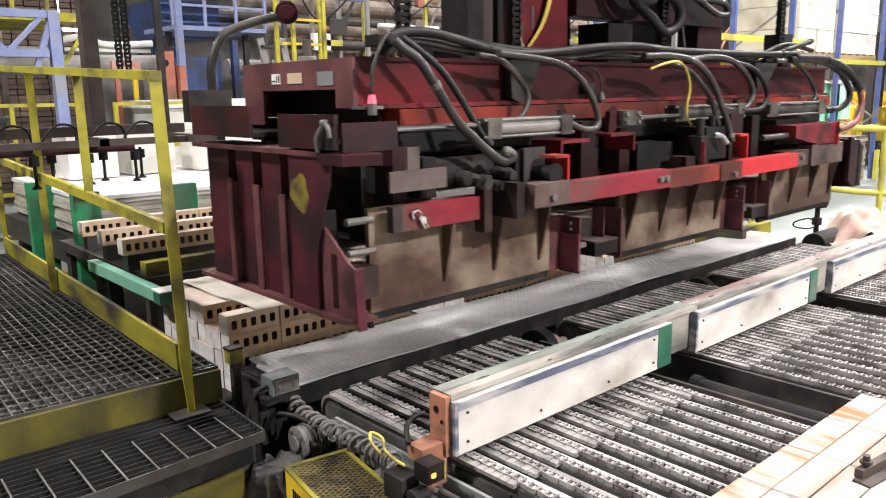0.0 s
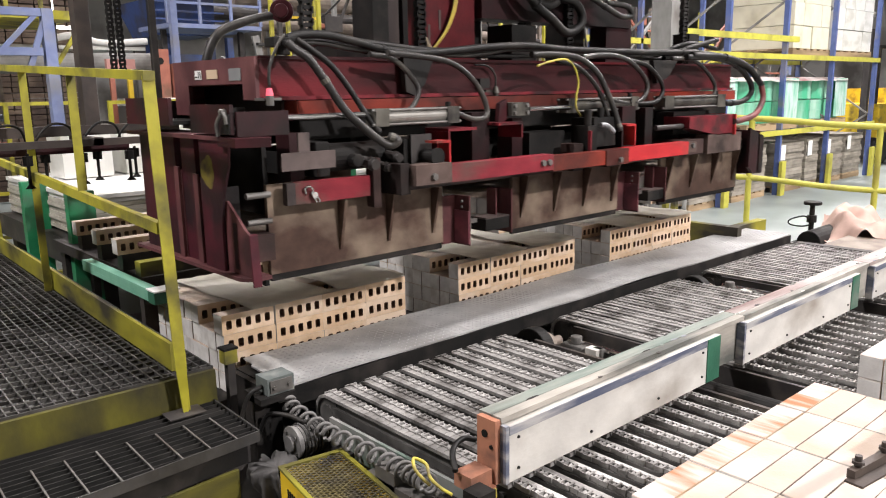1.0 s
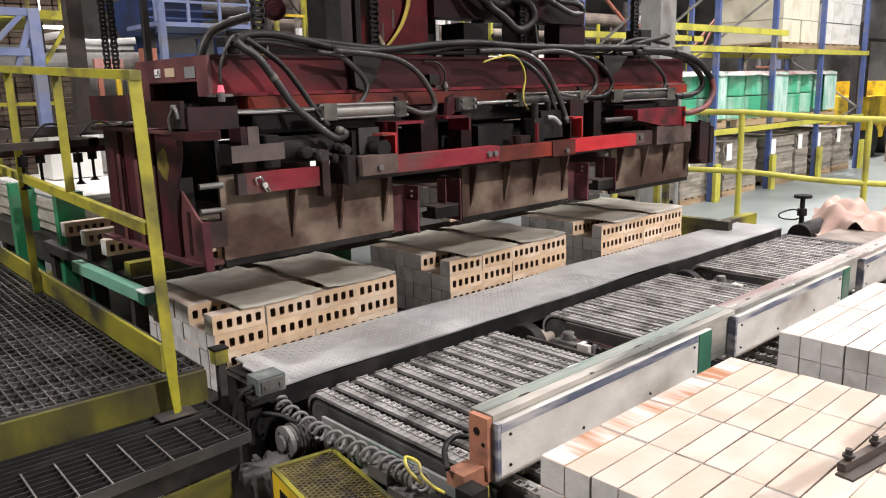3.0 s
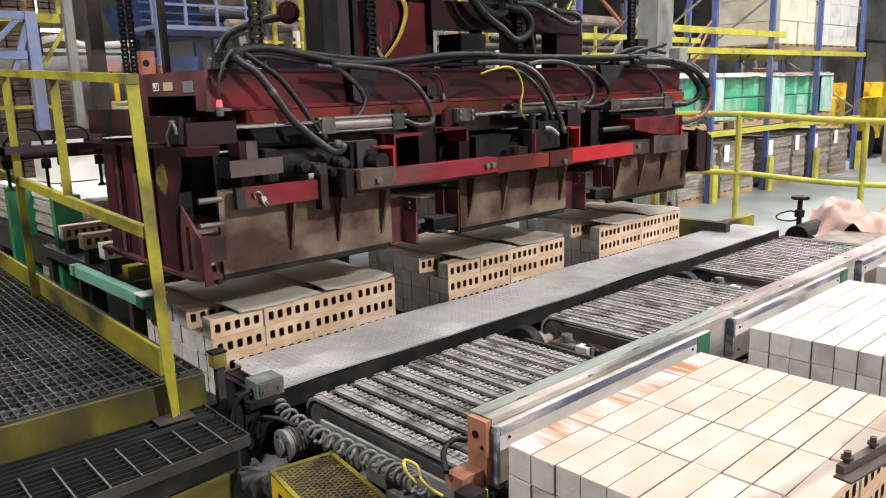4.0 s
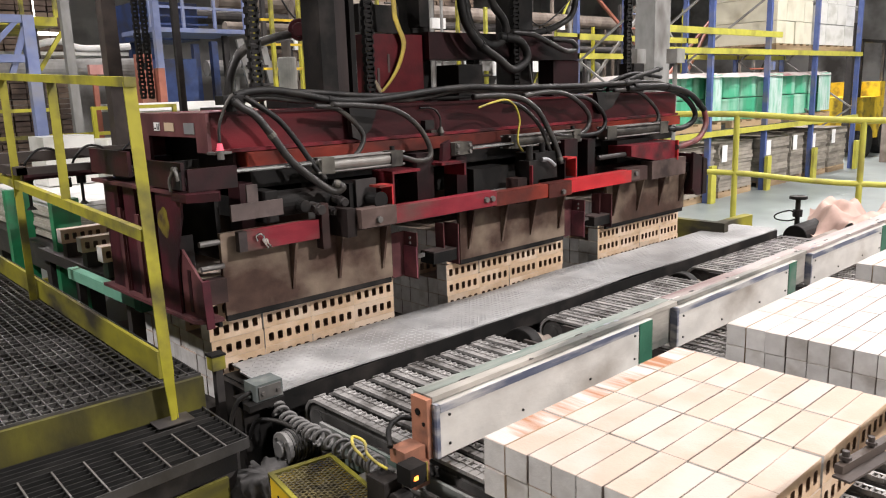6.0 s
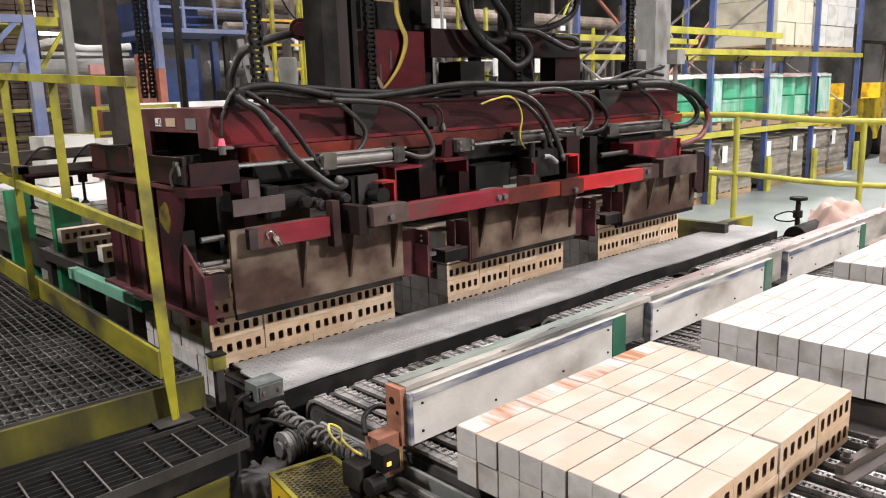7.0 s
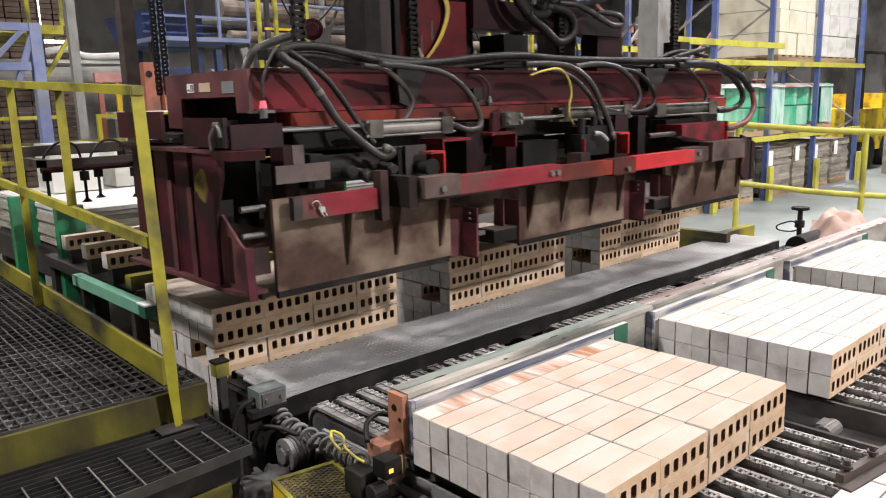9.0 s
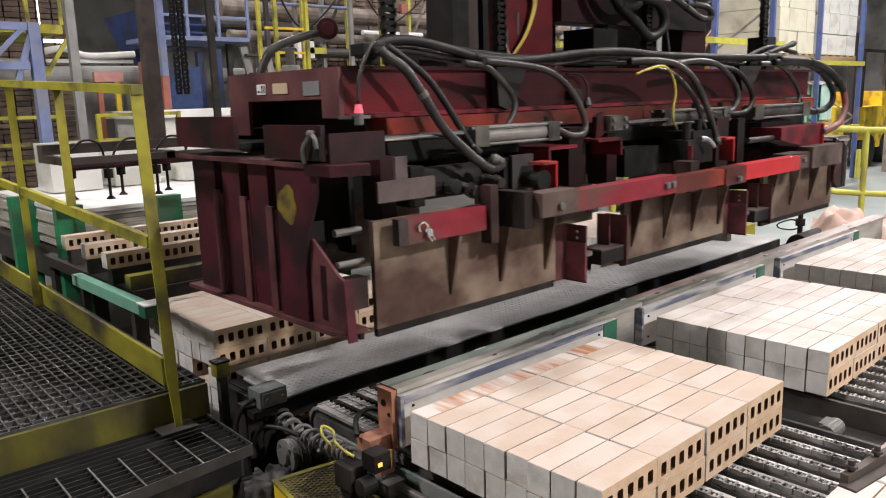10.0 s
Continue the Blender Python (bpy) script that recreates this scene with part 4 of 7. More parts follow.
for lx, ly in ((0.08, -0.15), (0.08, 0.3), (0.08, 2.3), (-1.7, -0.15), (-1.7, 2.3)):
    part("leg", boxes((lx - 0.03, lx + 0.03, ly - 0.03, ly + 0.03, -0.398, -0.052)), DARK, plat)
rail = thing("railing", "scuffed yellow steel railing on the platform", "railing", m=PLAT)
# the end post is an angle iron, bent a little inward, its foot cut to a point
bm = bmesh.new()
foot, head = Vector((0.000, 0.018, 0.006)), Vector((-0.022, 0.018, 0.985))
for dx, dy, w, d in ((0.0, -0.013, 0.034, 0.006), (0.0145, 0.004, 0.005, 0.028)):
    q = []
    for c, k in ((foot, 0), (foot + (head - foot) * 0.16, 1), (head, 1)):
        ww = w if k else w * 0.45
        q.append([bm.verts.new(c + Vector((dx + sx * ww / 2, dy + sy * d / 2, 0))) for sx, sy in ((-1, -1), (1, -1), (1, 1), (-1, 1))])
    for s_, e_ in zip(q, q[1:]):
        for i in range(4):
            bm.faces.new((s_[i], s_[(i + 1) % 4], e_[(i + 1) % 4], e_[i]))
    bm.faces.new(q[0][::-1])
    bm.faces.new(q[-1])
part("end_post", bm, YELLOW, rail, bevel=0.0012)
for s, z0, z1 in ((0.76, 0.605, 1.005), (1.46, 0.105, 1.035)):
    bm = bmesh.new()
    box(bm, -0.034, -0.004, s - 0.003, s + 0.003, z0, z1)
    box(bm, -0.010, -0.004, s + 0.003, s + 0.028, z0, z1)
    part("post", bm, YELLOW, rail, bevel=0.001)
bm = bmesh.new()
beam(bm, (-0.022, -0.005, 0.985), (-0.022, 2.5, 1.095), 0.032, 0.026)
part("top_rail", bm, YELLOW, rail, bevel=0.004)
bm = bmesh.new()
beam(bm, (-0.020, 0.022, 0.563), (-0.020, 2.5, 0.640), 0.020, 0.034)
part("middle_rail", bm, YELLOW, rail, bevel=0.004)
part("base_plate", boxes((-0.06, 0.05, -0.03, 0.04, 0.0025, 0.006)), DARK, rail, bevel=0.002)

# ---- sheets of paper on the stacks ----
def sheet(name, x0, x1, y0, y1, z, material, label, lift=0.0, rz=0.0, sag=0.0):
    bm = bmesh.new()
    nx, ny = 16, 10
    g = [[bm.verts.new(((x1 - x0) * (i / nx - 0.5), (y1 - y0) * (j / ny - 0.5),
                        lift * (2 * abs(i / nx - 0.5)) ** 3 * (0.6 + 0.4 * math.sin(j)) + 0.003 * math.sin(i * 0.9 + j * 0.6) ** 2 - sag * (1 - j / ny) ** 4)) for j in range(ny + 1)] for i in range(nx + 1)]
    for i in range(nx):
        for j in range(ny):
            bm.faces.new((g[i][j], g[i + 1][j], g[i + 1][j + 1], g[i][j + 1])).smooth = True
    ext = bmesh.ops.extrude_face_region(bm, geom=bm.faces[:])
    bmesh.ops.translate(bm, vec=(0, 0, 0.0012), verts=[q for q in ext["geom"] if isinstance(q, bmesh.types.BMVert)])
    return single(name, bm, material, label, "sheet", "sheets on the stacks", m=pose((x0 + x1) / 2, (y0 + y1) / 2, z, 0, 0, rz))


papers = []
for p in range(3):
    ox = 0.007 + p * PITCH
    papers.append(sheet("paper_sheet", ox + 0.09, ox + 0.425, STACK_Y - 0.012, STACK_Y + 0.60, STACK_Z + 0.0006, PAPER, "stiff pale paper sheet lying on the bricks", 0.008, 2.2))
    papers.append(sheet("paper_sheet", ox + 0.47, ox + 0.79, STACK_Y - 0.010, STACK_Y + 0.59, STACK_Z + 0.0022, PAPER, "stiff pale paper sheet, slightly curled", 0.013, -1.6))

# ---- layer gripper: a travelling clamp, drawn where it sets the layer down ----
grip = thing("layer_gripper", "big maroon hydraulic brick gripper hung with black hoses", "gripper")


def prism(bm, pts, axis, a, b):
    """A plate with the outline pts, (u, v) pairs, between a and b along axis."""
    def at(u, v, w):
        return {"x": (w, u, v), "y": (u, w, v), "z": (u, v, w)}[axis]
    lo, hi = [bm.verts.new(at(u, v, a)) for u, v in pts], [bm.verts.new(at(u, v, b)) for u, v in pts]
    bm.faces.new(lo)
    bm.faces.new(hi[::-1])
    for i in range(len(pts)):
        j = (i + 1) % len(pts)
        bm.faces.new((lo[i], hi[i], hi[j], lo[j]))
    return bm


def plate(name, pts, axis, a, b, material, parent, label="", bevel=0.002):
    return part(name, prism(bmesh.new(), pts, axis, a, b), material, parent, label, bevel)


def bolts(name, spots, r, h, material, parent, axis="y"):
    for sx, sy, sz in spots:
        bm = bmesh.new()
        cyl(bm, (sx, sy, sz), (sx - h, sy, sz) if axis == "x" else (sx, sy - h, sz), r, 6)
        part(name, bm, material, parent)


# main box beam, open at its end below the sticker panel
plate("main_beam", ((1.615, 1.285), (1.615, 1.152), (1.635, 1.152), (1.635, 1.20), (2.19, 1.20), (2.19, 1.12), (2.21, 1.12), (2.21, 1.285)), "x", 0.112, 3.06, BEAM_RED, grip, "maroon box beam with scuffed paint", 0.004)
plate("end_plate", ((2.21, 1.285), (1.613, 1.285), (1.613, 1.152), (1.696, 1.152), (1.696, 1.203), (2.092, 1.203), (2.092, 1.10), (2.21, 1.10)), "x", 0.098, 0.1115, BEAM_END, grip, "dusty faded maroon end plate with a notch")
# Dark sheet closing the notch, in the darkened maroon.
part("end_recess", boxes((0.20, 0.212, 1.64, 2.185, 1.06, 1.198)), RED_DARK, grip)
part("beam_lip", boxes((0.112, 3.06, 1.602, 1.6145, 1.277, 1.287)), BEAM_RED, grip, bevel=0.001)
part("beam_ledge", boxes((0.112, 3.05, 1.592, 1.6145, 1.150, 1.162)), RED_BRIGHT, grip, bevel=0.002)
for ya, yb, mat in ((1.98, 2.03, LABEL), (1.86, 1.94, LABEL_TAN), (1.70, 1.78, LABEL_GREY)):
    part("sticker", boxes((0.0955, 0.0975, ya, yb, 1.222 if mat is not LABEL_GREY else 1.214, 1.252)), mat, grip, "small worn sticker")
bm = bmesh.new()
for ya, yb, za, zb in ((1.985, 1.99, 1.226, 1.248), (1.997, 2.002, 1.226, 1.248), (2.01, 2.025, 1.228, 1.233)):
    box(bm, 0.0945, 0.0953, ya, yb, za, zb)
part("sticker_mark", bm, BLACK, grip)
part("slide_rail", boxes((0.22, 3.04, 1.572, 1.66, 1.098, 1.147)), RUST_RED, grip, "worn orange-red slide rail", bevel=0.004)
part("slide_rail", boxes((0.12, 3.04, 2.14, 2.22, 1.05, 1.118)), RED, grip, bevel=0.004)
# Black blocks fill the underside, standing in for its deep shade.
pieces("under_frame", ((0.25, 2.95, 1.69, 2.09, 0.90, 0.975), (0.24, 3.0, 1.60, 1.68, 1.02, 1.095), (0.14, 3.0, 2.10, 2.2, 0.98, 1.048), (0.5, 0.62, 1.69, 2.09, 0.98, 1.1), (1.35, 1.6, 1.69, 2.09, 0.98, 1.1),
                       (2.5, 2.65, 1.69, 2.09, 0.98, 1.1), (0.25, 2.98, 1.7, 2.12, 1.105, 1.148)), BLACK, grip, bevel=0.004)
# cross heads: troughs at the beam's end, with a rod clevis in the front one
for ya, yb, z0, z1, xb in ((1.445, 1.705, 1.058, 1.142, 0.10), (1.86, 2.225, 1.075, 1.163, 0.16)):
    head = part("cross_head", boxes((-0.08, -0.068, ya, yb, z0, z1)), RED, grip, "dark maroon cross head plate", bevel=0.002)
    part("trough", boxes((-0.0675, xb, ya + 0.05, yb, z0, z0 + 0.012), (-0.0675, xb, yb - 0.012, yb, z0 + 0.0125, z1 - 0.012)), BLACK, head, bevel=0.002)
part("front_cheek", boxes((-0.066, 0.10, 1.432, 1.444, 1.052, 1.122)), RED_DARK, grip, "dark maroon cheek plate", bevel=0.002)
bm = bmesh.new()
sweep(bm, [(-0.092, 1.50, 1.052), (-0.094, 1.502, 1.085), (-0.090, 1.485, 1.110), (-0.088, 1.47, 1.122)], 0.006, 8)
sweep(bm, [(-0.088, 1.47, 1.122), (-0.090, 1.455, 1.110), (-0.088, 1.452, 1.088)], 0.006, 8)
cyl(bm, (-0.088, 1.462, 1.122), (-0.088, 1.482, 1.122), 0.009, 12)
part("clevis", bm, STEEL, grip, "dull steel rod clevis")
part("clevis_block", boxes((-0.086, -0.0805, 1.446, 1.475, 1.06, 1.115)), BLACK, grip, bevel=0.002)

# the clamp plate at the end, a ladder of upright channels on a flange
part("top_flange", boxes((-0.085, 0.05, 1.51, 2.225, 1.040, 1.052)), FADED, grip, bevel=0.003)
plate("flange_nose", ((-0.092, 1.509), (-0.092, 1.40), (-0.004, 1.36), (0.02, 1.40), (0.02, 1.509)), "z", 1.024, 1.050, RED, grip, "worn maroon nose plate", 0.003)
bm = bmesh.new()
round_nose = [(-0.09 + 0.05 * (1 - math.cos(a)), 1.45 - 0.05 * math.sin(a)) for a in [radians(15 * k) for k in range(7)]]
prism(bm, [(-0.004, 1.40), (-0.004, 2.215), (-0.09, 2.215)] + round_nose, "z", 0.636, 0.647)
part("bottom_flange", bm, FADED, grip, bevel=0.002)
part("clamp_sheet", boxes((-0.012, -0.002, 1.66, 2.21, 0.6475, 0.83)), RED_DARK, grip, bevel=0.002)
part("foot_pad", boxes((-0.014, -0.002, 1.42, 2.20, 0.612, 0.6355)), BLACK, grip)
for ra, rb in ((2.17, 2.035), (1.985, 1.885), (1.835, 1.735)):
    part("rib", boxes((-0.062, -0.054, rb, ra, 0.6475, 1.0395), (-0.0535, -0.0125, rb, rb + 0.008, 0.6475, 1.0395)), RIB, grip, bevel=0.002)
for ry, rz in ((2.03, 0.955), (1.873, 0.945), (1.733, 0.930)):
    part("stiffener", boxes((-0.074, -0.066, ry - 0.032, ry, 0.6475, rz), (-0.0655, -0.0125, ry - 0.038, ry - 0.033, 0.6475, rz - 0.01)), FADED, grip, bevel=0.002)
# the corner column narrows to its foot
bm = bmesh.new()
prism(bm, ((1.665, 1.0395), (1.475, 1.0395), (1.482, 0.97), (1.53, 0.87), (1.548, 0.78), (1.548, 0.6475), (1.672, 0.6475)), "x", -0.078, -0.070)
col = part("corner_column", bm, RIB, grip, "crimson corner plate with faded yellow spot", bevel=0.002)
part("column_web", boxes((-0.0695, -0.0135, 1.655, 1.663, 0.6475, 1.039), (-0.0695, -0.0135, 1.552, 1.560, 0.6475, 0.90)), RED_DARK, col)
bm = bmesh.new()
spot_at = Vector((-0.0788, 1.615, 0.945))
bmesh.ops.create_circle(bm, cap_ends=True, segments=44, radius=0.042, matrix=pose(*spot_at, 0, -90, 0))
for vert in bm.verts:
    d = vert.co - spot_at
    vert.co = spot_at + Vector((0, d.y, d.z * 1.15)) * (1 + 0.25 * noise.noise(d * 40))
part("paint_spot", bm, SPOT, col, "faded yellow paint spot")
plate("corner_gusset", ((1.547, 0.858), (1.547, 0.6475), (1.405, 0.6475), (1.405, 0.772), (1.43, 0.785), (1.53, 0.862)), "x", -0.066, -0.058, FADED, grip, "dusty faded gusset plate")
# A dark strip on the plate stands for the slot's shade.
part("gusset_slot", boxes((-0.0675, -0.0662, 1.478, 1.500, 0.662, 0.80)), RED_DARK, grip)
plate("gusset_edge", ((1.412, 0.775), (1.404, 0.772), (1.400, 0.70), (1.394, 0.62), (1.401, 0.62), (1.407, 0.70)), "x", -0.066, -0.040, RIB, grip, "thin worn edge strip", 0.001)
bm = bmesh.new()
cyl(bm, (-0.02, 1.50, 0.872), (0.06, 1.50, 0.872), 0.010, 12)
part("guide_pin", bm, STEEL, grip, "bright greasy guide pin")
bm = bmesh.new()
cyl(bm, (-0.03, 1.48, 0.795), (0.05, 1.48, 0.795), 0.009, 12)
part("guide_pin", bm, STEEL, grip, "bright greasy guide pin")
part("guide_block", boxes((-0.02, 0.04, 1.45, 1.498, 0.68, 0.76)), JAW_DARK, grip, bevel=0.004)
# Black plate added where the clamp's inside lies in shade.
part("inner_wall", boxes((0.075, 0.09, 1.56, 2.1, 0.80, 1.035)), BLACK, grip, "black plate standing in for inner shade")
pieces("rear_jaw", ((0.02, 0.79, 2.105, 2.12, 0.61, 0.90), (1.1, 1.88, 2.105, 2.12, 0.61, 0.90), (2.2, 2.97, 2.105, 2.12, 0.61, 0.90), (0.05, 2.95, 2.121, 2.18, 0.86, 0.96)), JAW, grip)
plate("far_clamp", ((1.40, 0.93), (2.3, 0.95), (2.3, 0.62), (1.40, 0.70)), "x", 3.0, 3.015, RED, grip, "", 0.003)
plate("far_cheek", ((2.90, 0.95), (3.06, 0.90), (3.06, 0.70), (2.96, 0.70), (2.90, 0.74)), "y", 1.40, 1.415, RED_DARK, grip, "dark maroon bent cheek plate", 0.003)

# hydraulics on the front: rods, tie-rod cylinders, ports and their brackets
for xa, xb, z in ((0.08, 0.52, 1.100), (1.20, 1.46, 1.095)):
    bm = bmesh.new()
    cyl(bm, (xa, 1.47, z), (xb, 1.47, z), 0.0095, 14)
    part("piston_rod", bm, CHROME, grip, "bright chromed piston rod")


def tie_cylinder(x0, x1, y, z, w, mat, head=0.05):
    """A square-headed hydraulic cylinder with four tie rods."""
    bm = bmesh.new()
    cyl(bm, (x0 + head, y, z), (x1 - head, y, z), w * 0.44, 22)
    c = part("cylinder", bm, mat, grip, "scratched bare metal cylinder")
    for xa, xb in ((x0, x0 + head), (x1 - head, x1)):
        bm = bmesh.new()
        box(bm, xa, xb, y - w / 2, y + w / 2, z - w / 2, z + w / 2)
        part("cylinder_head", bm, HEAD_GREY, c, "dull grey cylinder head", bevel=0.005)
    for dy in (-1, 1):
        for dz in (-1, 1):
            bm = bmesh.new()
            cyl(bm, (x0 - 0.012, y + dy * w * 0.4, z + dz * w * 0.4), (x1 + 0.012, y + dy * w * 0.4, z + dz * w * 0.4), 0.0045, 8)
            part("tie_rod", bm, STEEL, c)
    bm = bmesh.new()
    cyl(bm, (x1 - head / 2, y, z + w / 2), (x1 - head / 2, y, z + w / 2 + 0.016), 0.010, 10)
    part("port", bm, BLACK, c)
    return c


tie_cylinder(0.43, 0.80, 1.47, 1.088, 0.058, ALU, 0.055)
tie_cylinder(1.45, 1.95, 1.50, 1.102, 0.060, HEAD_GREY)
tie_cylinder(2.17, 2.74, 1.50, 1.098, 0.064, HEAD_GREY, 0.08)
fit_ = part("rod_flange", boxes((1.10, 1.20, 1.465, 1.535, 1.072, 1.122)), HEAD_GREY, grip, "dusty rod flange with four nuts", bevel=0.005)
bolts("nut", [(1.115, 1.4645, z) for z in (1.083, 1.110)] + [(1.185, 1.4645, z) for z in (1.083, 1.110)], 0.008, 0.008, STEEL, fit_)
plate("end_ear", ((1.06, 1.12), (1.10, 1.135), (1.10, 1.06), (1.05, 1.04)), "y", 1.49, 1.51, RED, grip)
bm = bmesh.new()
cyl(bm, (0.27, 1.53, 0.965), (0.50, 1.53, 0.965), 0.046, 22)
box(bm, 0.22, 0.27, 1.48, 1.58, 0.91, 1.02)
cyl(bm, (0.36, 1.45, 0.955), (0.36, 1.485, 0.955), 0.022, 14)
part("actuator", bm, BLACK, grip, "black hydraulic actuator", bevel=0.004)
for ax, az, r in ((0.40, 0.94, 0.017), (0.46, 0.925, 0.013), (0.50, 0.955, 0.015)):
    bm = bmesh.new()
    cyl(bm, (ax, 1.41, az), (ax, 1.48, az + 0.01), r, 12)
    cyl(bm, (ax, 1.425, az + 0.002), (ax, 1.44, az + 0.004), r * 1.35, 6)
    part("hose_fitting", bm, DARK, grip, "oily hose fitting")
valve = part("valve_block", boxes((0.54, 0.645, 1.44, 1.56, 0.90, 1.015)), BLACK, grip, bevel=0.004)
part("cover_plate", boxes((0.56, 0.652, 1.425, 1.4395, 0.905, 1.028)), DARK, valve, "dark cover plate with worn edges", bevel=0.002)
bm = bmesh.new()
cyl(bm, (0.615, 1.36, 0.955), (0.615, 1.424, 0.955), 0.024, 18)
cyl(bm, (0.615, 1.35, 0.955), (0.615, 1.36, 0.955), 0.030, 18)
part("coil_body", bm, BLACK, valve)
valve = part("valve_block", boxes((1.53, 1.68, 1.40, 1.52, 0.93, 1.05)), BLACK, grip, bevel=0.005)
bm = bmesh.new()
cyl(bm, (1.50, 1.41, 1.02), (1.50, 1.41, 1.085), 0.016, 12)
box(bm, 1.47, 1.53, 1.385, 1.45, 0.90, 1.02)
part("coil_body", bm, BLACK, valve, bevel=0.003)
bm = bmesh.new()
cyl(bm, (1.60, 1.42, 1.05), (1.60, 1.42, 1.09), 0.014, 12)
part("plug", bm, BLACK, valve)
bm = bmesh.new()
sweep(bm, [(1.54, 1.375, 1.022), (1.58, 1.37, 1.018), (1.62, 1.365, 0.99)], 0.010, 10)
part("pale_elbow", bm, LABEL_GREY, valve, "pale grey elbow fitting")
pieces("valve_block", ((1.24, 1.46, 1.50, 1.6, 0.90, 1.0), (2.3, 2.6, 1.5, 1.6, 0.94, 1.05)), BLACK, grip, bevel=0.005)
part("angle_plate", boxes((0.06, 0.25, 1.418, 1.426, 0.945, 0.998)), DUSTY_PINK, grip, "dusty bare steel angle plate", bevel=0.002)
part("angle_tab", boxes((0.125, 0.165, 1.4265, 1.434, 0.96, 1.055)), DUSTY_PINK, grip, "dusty bare steel tab", bevel=0.002)
# orange-red stops and red shelves: bent strips with dark insides
for x0, x1, y0, z0, z1, mat in ((0.605, 0.668, 1.345, 0.918, 1.008, ORANGE_RED), (1.705, 1.775, 1.36, 0.925, 1.018, ORANGE_RED), (1.47, 1.478, 1.37, 0.91, 1.01, RED_BRIGHT)):
    bm = boxes((x1 - 0.007, x1, y0, y0 + 0.06, z0, z1 - 0.0085))
    if x1 - x0 > 0.02:
        box(bm, x0, x1, y0, y0 + 0.06, z1 - 0.008, z1)
    part("orange_stop", bm, mat, grip, "bright orange-red stop bracket", bevel=0.0018)
for x0, x1, zt, drop in ((0.745, 0.885, 1.040, "left"), (1.00, 1.135, 1.050, "right")):
    shelf = part("red_shelf", boxes((x0, x1, 1.44, 1.565, zt - 0.010, zt)), RED_BRIGHT, grip, "worn red shelf plate", bevel=0.002)
    xa = x0 if drop == "left" else x1 - 0.008
    part("shelf_leg", boxes((xa, xa + 0.008, 1.44, 1.565, 0.905 if drop == "left" else 0.99, zt - 0.0105)), RED_BRIGHT, shelf, bevel=0.001)
plate("red_end", ((2.28, 1.028), (2.70, 1.028), (2.70, 0.93), (2.55, 0.93), (2.28, 0.975)), "y", 1.40, 1.54, RED_BRIGHT, grip, "bright red end box", 0.003)
part("end_lip", boxes((2.702, 2.712, 1.385, 1.54, 0.925, 1.030)), ORANGE_RED, grip, "bright worn lip", bevel=0.002)
pieces("hanger", ((0.92, 1.01, 1.5, 1.62, 0.90, 1.09), (1.80, 1.90, 1.45, 1.60, 0.86, 1.09), (1.98, 2.04, 1.45, 1.6, 0.88, 1.08), (2.52, 2.72, 1.545, 1.6, 0.86, 1.05), (0.15, 0.2, 1.52, 1.6, 0.88, 1.05), (1.16, 1.22, 1.52, 1.6, 0.88, 1.06)), RED_DARK, grip, bevel=0.004)
bm = bmesh.new()
cyl(bm, (2.05, 1.44, 0.985), (2.38, 1.44, 0.985), 0.012, 12)
cyl(bm, (2.36, 1.44, 0.985), (2.40, 1.44, 0.985), 0.020, 12)
cyl(bm, (2.28, 1.44, 0.985), (2.31, 1.44, 0.985), 0.018, 6)
part("limit_switch", bm, DARK, grip, "dark limit switch plunger")
# sensor on the beam's face
eye = part("beam_sensor", boxes((1.05, 1.10, 1.585, 1.614, 1.178, 1.215)), BLACK, grip, bevel=0.003)
bm = bmesh.new()
cyl(bm, (1.14, 1.59, 1.13), (1.14, 1.59, 1.158), 0.011, 12)
cyl(bm, (1.14, 1.59, 1.158), (1.14, 1.59, 1.185), 0.016, 12, 0.007)
box(bm, 1.095, 1.16, 1.60, 1.614, 1.16, 1.172)
part("probe", bm, HEAD_GREY, eye, "pale sensor plug", bevel=0.001)
plate("chain_anchor", ((0.66, 1.285), (0.80, 1.285), (0.76, 1.20), (0.71, 1.155), (0.67, 1.17)), "y", 1.575, 1.600, BLACK, grip, "black anchor plate on the beam", 0.003)
plate("chain_anchor", ((2.22, 1.30), (2.44, 1.30), (2.36, 1.22), (2.26, 1.19)), "y", 1.575, 1.600, BLACK, grip, "black anchor plate on the beam", 0.003)

